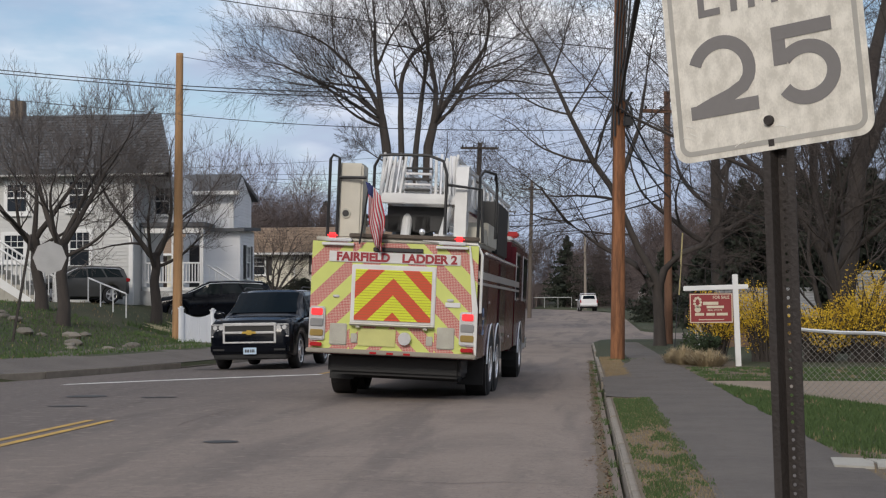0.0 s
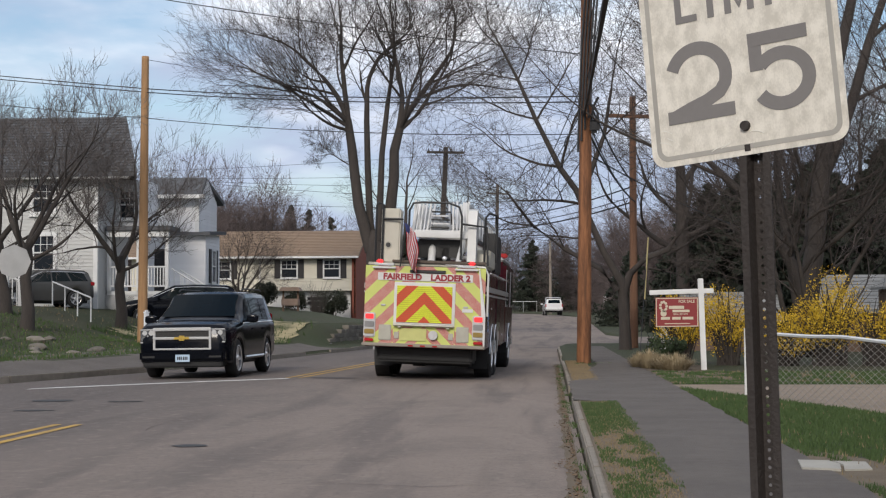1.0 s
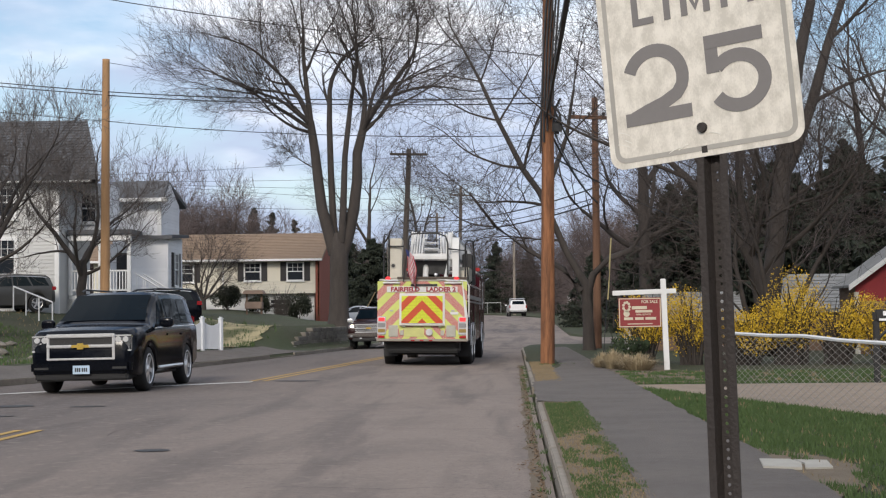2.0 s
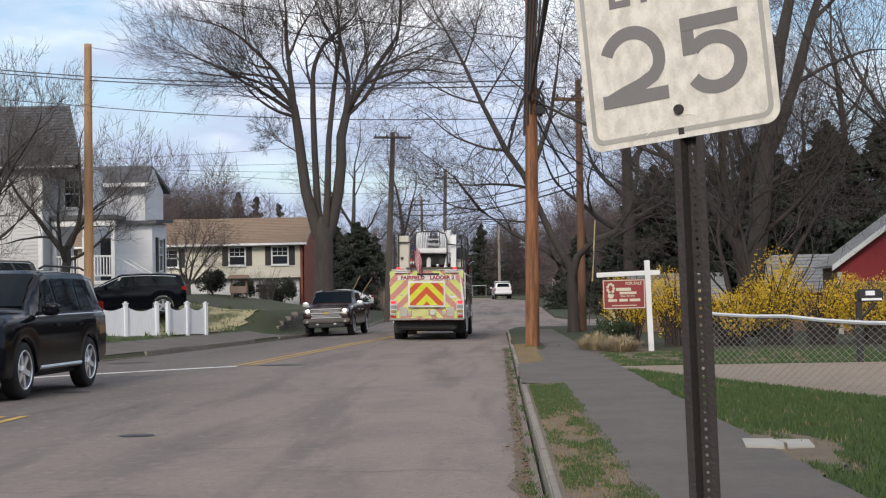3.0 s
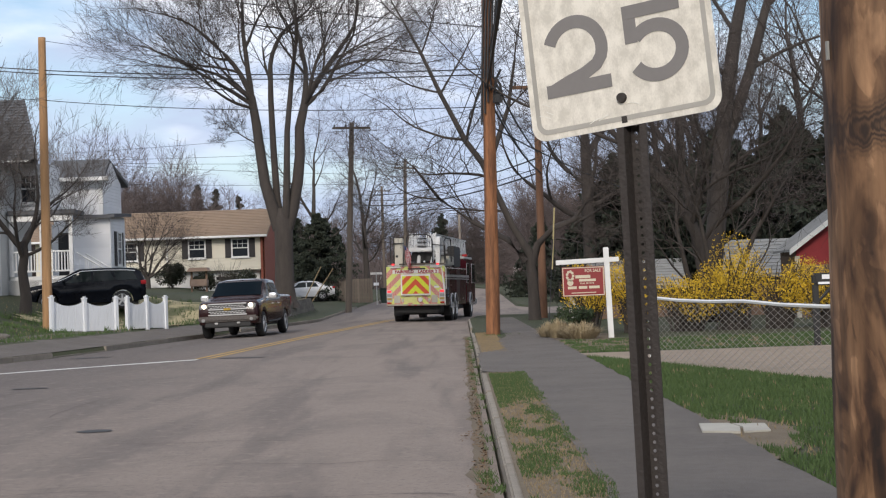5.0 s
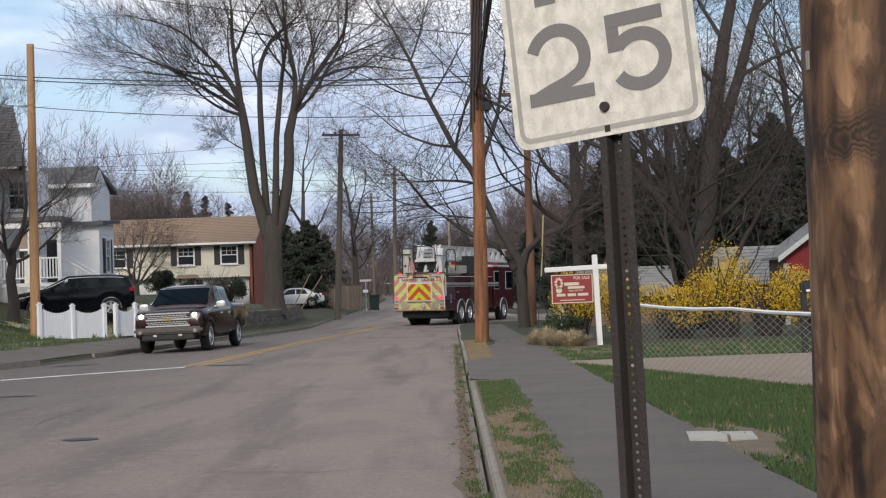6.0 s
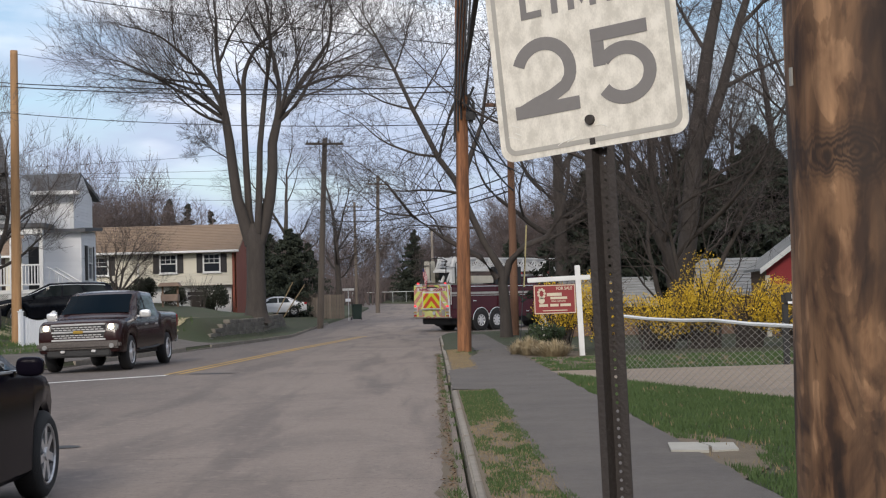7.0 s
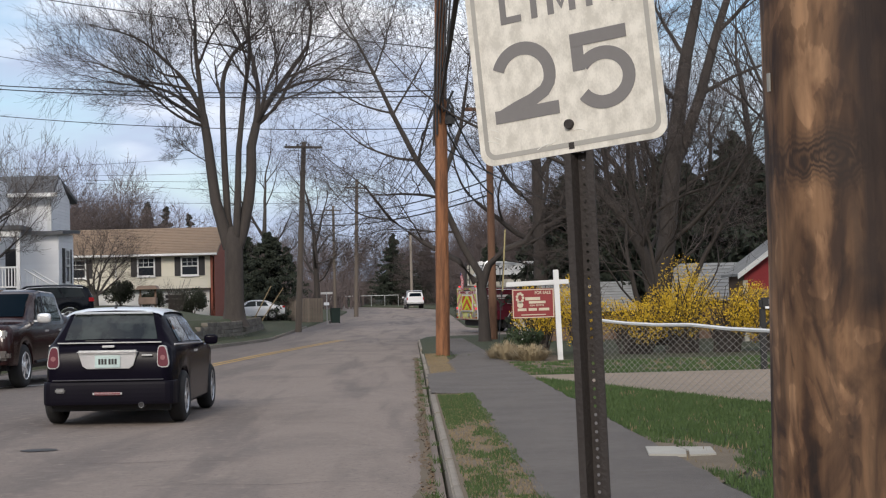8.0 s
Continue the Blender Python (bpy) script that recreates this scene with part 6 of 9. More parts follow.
def utility_pole(x, y, z, h, r, material, lean, label, arm=None, armyaw=0, lamp=False, rough=0.0):
    root = thing("utility_pole", pose(x, y, z, 0, lean, 0), label, "utility pole", "utility poles")
    pole_body("shaft", h, r, r * 0.72, material, root, rough=rough)
    if arm:
        bm = boxm(-arm[1], arm[1], -0.06, 0.06, arm[0] - 0.07, arm[0] + 0.07, bevel=0.01, m=pose(0, -0.14, 0, 0, 0, armyaw))
        part("crossarm", bm, material, root)
        for k in range(4):
            q = -arm[1] * 0.9 + arm[1] * 0.6 * k
            bm = rod(bmesh.new(), (q, -0.14, arm[0] + 0.07), (q, -0.14, arm[0] + 0.2), 0.035, 0.05, 8)
            bmesh.ops.transform(bm, matrix=pose(0, 0, 0, 0, 0, armyaw), verts=bm.verts)
            part("insulator", bm, BLACK_METAL, root)
        for sd in (-1, 1):
            bm = rod(bmesh.new(), (0, -0.17, arm[0] - 0.65), (sd * arm[1] * 0.55, -0.17, arm[0] - 0.05), 0.014, n=5)
            bmesh.ops.transform(bm, matrix=pose(0, 0, 0, 0, 0, armyaw), verts=bm.verts)
            part("brace", bm, BLACK_METAL, root)
    return root


def poles():
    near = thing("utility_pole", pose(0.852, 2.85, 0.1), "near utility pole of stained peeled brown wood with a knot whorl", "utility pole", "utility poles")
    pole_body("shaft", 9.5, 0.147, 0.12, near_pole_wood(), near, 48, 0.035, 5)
    number = part("pole_tag_bar", boxm(-0.004, 0.004, -0.002, 0.002, -0.018, 0.018), SIGNGREEN, near, "pale vertical number tag")
    number.matrix_basis = pose(-0.139, -0.03, 1.66, 0, 0, -72)
    p = utility_pole(0.80, 38.0, 0.1, 11.5, 0.19, POLE_NEW, 0.9, "orange-brown wooden utility pole carrying cables beside the footpath", rough=0.03)
    bm = tube(bmesh.new(), [(0.17, -0.16, 6.75), (0.3, -0.2, 6.55), (0.34, -0.2, 6.2), (0.25, -0.2, 6.05), (0.14, -0.2, 6.3), (0.2, -0.2, 6.7), (0.32, -0.2, 6.95)], 0.035, 6)
    part("cable_loop", bm, CABLE, p)
    part("splice_case", boxm(0.1, 0.36, -0.32, -0.12, 6.0, 6.35, bevel=0.07), CABLE, p)
    for k in range(5):
        bm = tube(bmesh.new(), [(-0.2 + 0.09 * k, -0.19, 5.5 + 0.3 * k), (-0.17 + 0.07 * k, -0.2, 6.8), (-0.12 + 0.08 * k, -0.2, 8.4), (0.02 + 0.08 * k, -0.2, 10.5)], 0.028, 6)
        part("riser_cable", bm, CABLE, p)
    utility_pole(-13.75, 48.0, 0.35, 9.85, 0.17, POLE_TAN, 0.3, "pale tan wooden utility pole beside the white picket fence", rough=0.02)
    utility_pole(3.2, 57.0, 0.15, 9.8, 0.17, POLE_RED, 0.2, "reddish wooden utility pole with a crossarm among trees", (9.0, 1.0), 15)
    utility_pole(-6.7, 86.0, 0.4, 11.1, 0.2, POLE_GREY, 2.8, "weathered grey utility pole with a crossarm by the road bend", (10.75, 1.15), -10)
    utility_pole(-4.95, 130.0, 0.9, 12.3, 0.2, POLE_GREY, 1.5, "brown utility pole standing by the far road bend", (11.5, 1.0), 20)
    utility_pole(-8.9, 170.0, 2.2, 11.6, 0.2, POLE_GREY, 0, "brown utility pole far along the road", (11.0, 1.0), 30)
    utility_pole(0.1, 185.0, 1.7, 9.3, 0.19, POLE_PALE, 0, "pale utility pole beside the distant parked pickup")
    g = thing("guy_wire_guard", pose(2.62, 44.0, 0.1), "yellow plastic guard on a slanted guy wire", "guy guard")
    part("guard_tube", rod(bmesh.new(), (0.22, 0.9, 1.75), (0.42, 2.0, 3.7), 0.024, n=8), YELLOW_GUARD, g)
    part("guy_cable", rod(bmesh.new(), (0.0, 0, 0.0), (0.3, 1.4, 2.7), 0.012, n=5), CABLE, g)


poles()


def wire(p, q, sag, r=0.012, n=14):
    bm = bmesh.new()
    pts = []
    for i in range(n + 1):
        t = i / n
        v = Vector(p).lerp(Vector(q), t)
        v.z -= sag * 4 * t * (1 - t)
        pts.append(v)
    tube(bm, pts, r, 4)
    return tagged(part("overhead_cable", bm, CABLE), "black overhead cable strung between utility poles", "cable", "overhead cables")


def wires():
    rp, lp, p2, fp, f2 = (0.9, 38), (-13.7, 48), (3.2, 57), (-6.2, 86), (-4.7, 130)
    for za, zb, sg, r in ((9.1, 7.1, 0.15, 0.02), (8.98, 6.95, 0.15, 0.02), (8.1, 6.1, 0.2, 0.014)):
        wire((*lp, za), (*rp, zb), sg, r)
        wire((-45, 48, za + 4.2), (*lp, za), 0.3, r)
    wire((-26.0, 42.6, 14.2), (*rp, 8.2), 0.5, 0.016)
    for dx, za, zb, r in ((-0.1, 6.6, 7.3, 0.035), (0.05, 6.9, 7.6, 0.03), (0.15, 7.6, 8.4, 0.014), (0.3, 9.0, 9.2, 0.012), (-0.3, 9.6, 9.4, 0.012), (0.0, 10.8, 9.5, 0.012)):
        wire((0.9 + dx * 0.4, 37.9, za), (0.9 + dx, 3.0, zb), 0.5, r)
    for dx, za, zb, r in ((-0.8, 9.8, 9.2, 0.012), (0.8, 9.6, 9.2, 0.012), (0, 7.2, 6.6, 0.03), (0.1, 6.3, 5.8, 0.03), (-0.2, 6.6, 6.1, 0.02)):
        wire((*rp, za), (3.2 + dx, 57, zb), 0.25, r)
    for dx, za, zb, r in ((-0.8, 9.1, 11.0, 0.012), (0.8, 9.1, 11.0, 0.012), (0.0, 6.4, 7.2, 0.03), (0.0, 5.8, 6.6, 0.035), (0.0, 6.0, 6.9, 0.02)):
        wire((3.2 + dx * 0.5, 57, za), (-6.3 + dx, 86, zb), 0.5, r)
        wire((-6.3 + dx, 86, zb), (-4.7 + dx, 130, zb + 0.9), 0.5, r)
        wire((-4.7 + dx, 130, zb + 0.9), (-8.9 + dx, 170, zb + 2.0), 0.5, r)
    for za, zb in ((6.9, 7.0), (7.6, 6.2), (5.6, 5.4), (6.2, 8.1)):
        wire((*rp, za), (-4.7, 130, zb + 1.5), 0.9, 0.016)
        wire((-6.3, 86, za + 2.2), (-60, 120, zb + 9), 0.8, 0.013)
    wire((-6.3, 86, 11.0), (-60, 104, 12.5), 0.7, 0.013)
    wire((*rp, 5.6), (9.0, 56, 4.2), 0.3, 0.02)
    wire((-13.7, 48, 10.1), (-9.5, 72, 13.0), 0.15, 0.01)


wires()


def stop_sign():
    root = thing("stop_sign", pose(-15.45, 38.0, land_z(-15.45, 38) - 0.05, 0, 9.5, 0), "bare metal back of an octagonal stop sign on a leaning post", "sign")
    part("post", boxm(-0.035, 0.035, -0.02, 0.02, -0.4, 3.15 - land_z(-15.16, 38) + 0.35, bevel=0.006), RUST_POST, root)
    zc = 2.95 - land_z(-15.16, 38) + 0.1
    o = [(0.46 * math.cos(radians(22.5 + 45 * i)), zc + 0.46 * math.sin(radians(22.5 + 45 * i))) for i in range(8)]
    bm = prism(bmesh.new(), o, 1, 0.024, 0.03)
    bmesh.ops.transform(bm, matrix=pose(0, 0, 0, 0, 14, 35), verts=bm.verts)
    part("octagon_plate", bm, SIGN_BACK, root)


stop_sign()


def sale_sign():
    z = land_z(3.37, 33.0)
    root = thing("for_sale_sign", pose(3.37, 33.0, z - 0.05, 0, -1.6, 0), "white painted yard arm post with a hanging maroon for-sale board", "sign")
    part("post", boxm(-0.06, 0.06, -0.06, 0.06, -0.3, 2.12, bevel=0.012), TRIM, root)
    part("arm", boxm(-1.15, 0.28, -0.045, 0.045, 1.78, 1.89, bevel=0.01), TRIM, root)
    b = part("board", boxm(-1.06, -0.1, -0.012, 0.012, 1.03, 1.7, bevel=0.006), MAROON, root, "maroon board with a cream border")
    b.matrix_basis = pose(0, 0, 0, 0, 1.2, 0)
    bm = bmesh.new()
    for x0, x1, z0, z1 in ((-1.05, -0.11, 1.04, 1.06), (-1.05, -0.11, 1.67, 1.69), (-1.05, -1.03, 1.06, 1.67), (-0.13, -0.11, 1.06, 1.67)):
        box(bm, x0, x1, -0.0155, -0.0135, z0, z1)
    CREAM_INK = mat("cream_ink", (0.62, 0.55, 0.42), 0.6)
    part("board_border", bm, CREAM_INK, b)
    text_mesh("lettering", "FOR SALE", 0.095, pose(-0.36, -0.0145, 1.605, 90, 0, 0), CREAM_INK, b, 0.001, 0.9, 0.002)
    text_mesh("lettering", "REAL ESTATE", 0.05, pose(-0.5, -0.0145, 1.32, 90, 0, 0), CREAM_INK, b, 0.001, 1.1, 0.001)
    for x0, x1, z0, z1 in ((-0.76, -0.42, 1.44, 1.51), (-0.68, -0.3, 1.365, 1.42), (-0.94, -0.74, 1.20, 1.26), (-0.69, -0.5, 1.20, 1.26), (-0.46, -0.22, 1.20, 1.26), (-0.86, -0.3, 1.1, 1.12)):
        part("writing_bar", boxm(x0, x1, -0.0155, -0.0135, z0, z1), CREAM_INK, b)
    bm = bmesh.new()
    for k in range(9):
        a = k * 0.7
        rod(bm, (-0.88 + 0.07 * math.cos(a), -0.0155, 1.5 + 0.1 * math.sin(a)), (-0.88 + 0.07 * math.cos(a), -0.0135, 1.5 + 0.1 * math.sin(a)), 0.032, n=8)
    rod(bm, (-0.88, -0.0155, 1.34), (-0.88, -0.0135, 1.34), 0.07, n=14)
    part("emblem", bm, CREAM_INK, b, "plain round emblem")
    for x in (-0.95, -0.25):
        part("hook", rod(bmesh.new(), (x, 0, 1.7), (x, 0, 1.79), 0.008, n=5), BLACK_METAL, root)


sale_sign()


# ---- fences and walls ----
def chain_fence():
    root = tagged(new("chain_link_fence"), "galvanised chain-link fence with a pale top rail beside the driveway", "fence")
    p, q = Vector((2.92, 22.6, 0)), Vector((5.22, 14.5, 0))
    d = (q - p).normalized()
    L = (q - p).length
    up = lambda s: p + d * s
    base = lambda s: land_z(up(s).x, up(s).y)
    tall = lambda s: 1.0 - 0.02 * s
    for i in range(2):
        s = L * i
        a = up(s)
        part("fence_post", rod(bmesh.new(), (a.x, a.y, base(s) - 0.2), (a.x, a.y, base(s) + tall(s) + 0.03), 0.03, n=8), TRIM if i == 0 else GALV, root)
    part("top_rail", tube(bmesh.new(), [up(L * i / 8) + Vector((0, 0, base(L * i / 8) + tall(L * i / 8) - 0.03 * math.sin(math.pi * ((i % 3) / 3)))) for i in range(9)], 0.026, 6), TRIM, root)
    verts, faces = [], []
    s, k = 0.0, 0
    cell = 0.1
    rise_step = 0.045
    while s < L:
        for half in (k % 2,):
            prev = None
            for j in range(int(tall(s) / rise_step) + 1):
                ss = s + (cell if (j + half) % 2 else 0.0)
                a = up(min(ss, L))
                c = Vector((a.x, a.y, base(s) + 0.02 + j * rise_step))
                if prev is not None:
                    t = (c - prev).normalized()
                    u = t.cross(Vector((0.8, 0.55, 0.1))).normalized() * 0.0028
                    w = t.cross(u).normalized() * 0.0028
                    i0 = len(verts)
                    for base_p in (prev, c):
                        verts.extend([base_p + u, base_p - 0.5 * u + w, base_p - 0.5 * u - w])
                    for e in range(3):
                        f = (e + 1) % 3
                        faces.append((i0 + e, i0 + f, i0 + 3 + f, i0 + 3 + e))
                prev = c
        s += cell
        k += 1
    tagged(raw("wire_mesh", verts, faces, mat("dull_fence_wire", (0.34, 0.32, 0.29), 0.6, metal=0.3), root), "", kind="stuff")


chain_fence()


def picket_fence():
    A, B, C, D = Vector((-13.5, 47.6)), Vector((-11.85, 49.6)), Vector((-11.55, 50.0)), Vector((-10.6, 51.8))
    for p, q, n in ((A, B, 2), (C, D, 2)):
        root = tagged(new("picket_fence"), "white vinyl privacy fence panels with scalloped tops and capped posts", "fence", "white fences")
        d = (q - p)
        L = d.length
        d.normalize()
        for k in range(n + 1):
            a = p + d * (L * k / n)
            z = land_z(a.x, a.y)
            bm = boxm(-0.065, 0.065, -0.065, 0.065, -0.2, 1.12, bevel=0.008)
            box(bm, -0.085, 0.085, -0.085, 0.085, 1.12, 1.16, bevel=0.01)
            box(bm, -0.055, 0.055, -0.055, 0.055, 1.16, 1.21, bevel=0.02)
            o = part("fence_post", bm, VINYL, root)
            o.matrix_basis = pose(a.x, a.y, z, 0, 0, math.degrees(math.atan2(d.y, d.x)))
        for k in range(n):
            m = 14
            for i in range(m):
                f = (i + 0.5) / m
                a = p + d * (L * (k + f) / n)
                z = land_z(a.x, a.y)
                top = 1.05 - 0.17 * math.sin(math.pi * f)
                w = L / n / m / 2 - 0.002
                o = part("board", boxm(-w, w, -0.012, 0.012, 0.04, top, bevel=0.004), VINYL, root)
                o.matrix_basis = pose(a.x, a.y, z, 0, 0, math.degrees(math.atan2(d.y, d.x)))


picket_fence()


def retaining_wall():
    root = tagged(new("retaining_wall"), "low grey stone block retaining wall holding up a lawn", "wall", kind="structure")
    rng = random.Random(11)
    me = []
    for k in range(4):
        bm = boxm(-0.31, 0.31, -0.16, 0.16, 0, 0.175, bevel=0.022)
        for v in bm.verts:
            v.co += Vector((rng.uniform(-1, 1), rng.uniform(-1, 1), rng.uniform(-1, 1))) * 0.012
        m = bpy.data.meshes.new("stone_block")
        bm.to_mesh(m)
        bm.free()
        m.materials.append(STONE)
        me.append(m)
    for row in range(5):
        y = 60.5 + 0.3 * (row % 2)
        while y < 83:
            x = table(y, LEFT) - 1.62 - 0.03 * row
            h = smooth_step(57, 68, y) * (1 - smooth_step(81, 85, y))
            if row * 0.18 < 0.95 * h:
                o = new("stone_block", me[rng.randrange(4)])
                o.parent = root
                o.matrix_basis = pose(x, y, land_z(table(y, LEFT) - 1.3, y) - 0.06 + row * 0.18, 0, 0, 90 - 5 + rng.uniform(-3, 3))
            y += 0.63


retaining_wall()


def rail_fences():
    root = tagged(new("board_fence"), "weathered grey-brown wooden board fence behind a lawn", "fence")
    for i in range(46):
        x = -15.5 + 0.2 * i
        o = part("board", boxm(-0.085, 0.085, -0.012, 0.012, 0.0, 1.75, bevel=0.004), FENCE_WOOD, root)
        o.matrix_basis = pose(x, 112 - 0.15 * i, land_z(x, 112 - 0.15 * i) + 0.02)
    for z in (0.4, 1.4):
        o = part("rail", boxm(0, 9.2, 0.02, 0.06, z, z + 0.08), FENCE_WOOD, root)
        o.matrix_basis = pose(-15.5, 112, land_z(-11, 109), 0, 0, -36.87)
    root = tagged(new("chain_link_fence"), "grey chain-link fence in front of bushes far along the road", "fence")
    for i in range(9):
        x = -17 + 1.9 * i
        y = 205 - 0.2 * i
        part("fence_post", rod(bmesh.new(), (x, y, land_z(x, y) - 0.2), (x, y, land_z(x, y) + 1.5), 0.04, n=6), GALV, root)
    part("top_rail", tube(bmesh.new(), [(-17 + 1.9 * i, 205 - 0.2 * i, land_z(-17 + 1.9 * i, 205) + 1.45) for i in range(9)], 0.04, 5), GALV, root)


rail_fences()


# ---- houses ----
def clapboards(parent, x0, x1, z0, z1, material, m, step=0.14, holes=()):
    """Overlapping boards on a wall plane (x, z) facing -y, left out over the openings; m places the plane."""
    z = z0
    while z < z1 - 0.01:
        h = min(step, z1 - z)
        spans = [(x0, x1)]
        for a, b, c, d in holes:
            if c < z + h * 0.5 < d:
                nxt = []
                for p, q in spans:
                    if a > p:
                        nxt.append((p, min(q, a)))
                    if b < q:
                        nxt.append((max(p, b), q))
                spans = [s for s in nxt if s[1] - s[0] > 0.02] if any(a < q and b > p for p, q in spans) else spans
        for p, q in spans:
            bm = bmesh.new()
            prism(bm, [(-0.03, z), (0.0, z), (0.0, z + h), (-0.008, z + h)], 0, p, q)
            o = part("clapboard", bm, material, parent)
            o.matrix_basis = m
        z += step


def window(parent, m, w, h, shutters=False, bars=True, trim=0.09):
    """A sash window: frame, panes, sill, at m (centre, facing -y)."""
    bm = bmesh.new()
    for x0, x1, z0, z1 in ((-w / 2 - trim, -w / 2, -h / 2 - trim, h / 2 + trim), (w / 2, w / 2 + trim, -h / 2 - trim, h / 2 + trim), (-w / 2, w / 2, h / 2, h / 2 + trim), (-w / 2, w / 2, -h / 2 - trim, -h / 2), (-w / 2, w / 2, -0.03, 0.03)):
        box(bm, x0, x1, -0.07, 0.02, z0, z1, bevel=0.006)
    if bars:
        for k in (-1, 1):
            box(bm, k * w / 6 - 0.012, k * w / 6 + 0.012, -0.04, 0.0, 0.03, h / 2)
        box(bm, -w / 2, w / 2, -0.04, 0.0, h / 4 - 0.012, h / 4 + 0.012)
    f = part("window", bm, TRIM, parent)
    f.matrix_basis = m
    part("pane", boxm(-w / 2, w / 2, -0.02, -0.008, 0.03, h / 2), PANE, f)
    part("pane", boxm(-w / 2, w / 2, -0.012, 0.0, -h / 2, -0.03), PANE, f)
    part("window_sill", boxm(-w / 2 - trim - 0.04, w / 2 + trim + 0.04, -0.12, 0.0, -h / 2 - trim - 0.05, -h / 2 - trim, bevel=0.006), TRIM, f)
    if shutters:
        for sd in (-1, 1):
            bm = bmesh.new()
            x = sd * (w / 2 + trim + 0.2)
            box(bm, x - 0.19, x + 0.19, -0.05, 0.0, -h / 2 - 0.08, h / 2 + 0.08, bevel=0.008)
            for k in range(9):
                zz = -h / 2 + k * h / 9
                box(bm, x - 0.14, x + 0.14, -0.065, -0.045, zz, zz + h / 14)
            part("shutter", bm, DARK, f)


def roof_slab(parent, pts, material, t=0.18, name="roof"):
    """A thick slab under four (or more) corners given in order."""
    bm = bmesh.new()
    hi = [bm.verts.new(p) for p in pts]
    lo = [bm.verts.new((p[0], p[1], p[2] - t)) for p in pts]
    bm.faces.new(hi)
    bm.faces.new(lo[::-1])
    for i in range(len(pts)):
        j = (i + 1) % len(pts)
        bm.faces.new((hi[i], lo[i], lo[j], hi[j]))
    bmesh.ops.recalc_face_normals(bm, faces=bm.faces)
    return part(name, bm, material, parent)


def shingle_rows(parent, a, b, c, d, material, n=16):
    """Courses of shingles over a roof plane: eave a-b, ridge d-c."""
    a, b, c, d = (Vector(v) for v in (a, b, c, d))
    nrm = (b - a).cross(d - a).normalized()
    if nrm.z < 0:
        nrm = -nrm
    for i in range(n):
        t0, t1 = i / n, (i + 1.12) / n
        p0, p1, q1, q0 = a.lerp(d, t0), b.lerp(c, t0), b.lerp(c, min(1, t1)), a.lerp(d, min(1, t1))
        bm = bmesh.new()
        vs = [bm.verts.new(p0 + nrm * 0.035), bm.verts.new(p1 + nrm * 0.035), bm.verts.new(q1 + nrm * 0.008), bm.verts.new(q0 + nrm * 0.008), bm.verts.new(p0 + nrm * 0.002), bm.verts.new(p1 + nrm * 0.002)]
        bm.faces.new(vs[:4])
        bm.faces.new((vs[0], vs[4], vs[5], vs[1]))
        bmesh.ops.recalc_face_normals(bm, faces=bm.faces)
        part("shingle_course", bm, material, parent)


CHIMNEY = mat("sooty_chimney_brick", (0.2, 0.16, 0.12), 0.9, col2=(0.1, 0.075, 0.065), scale=6)


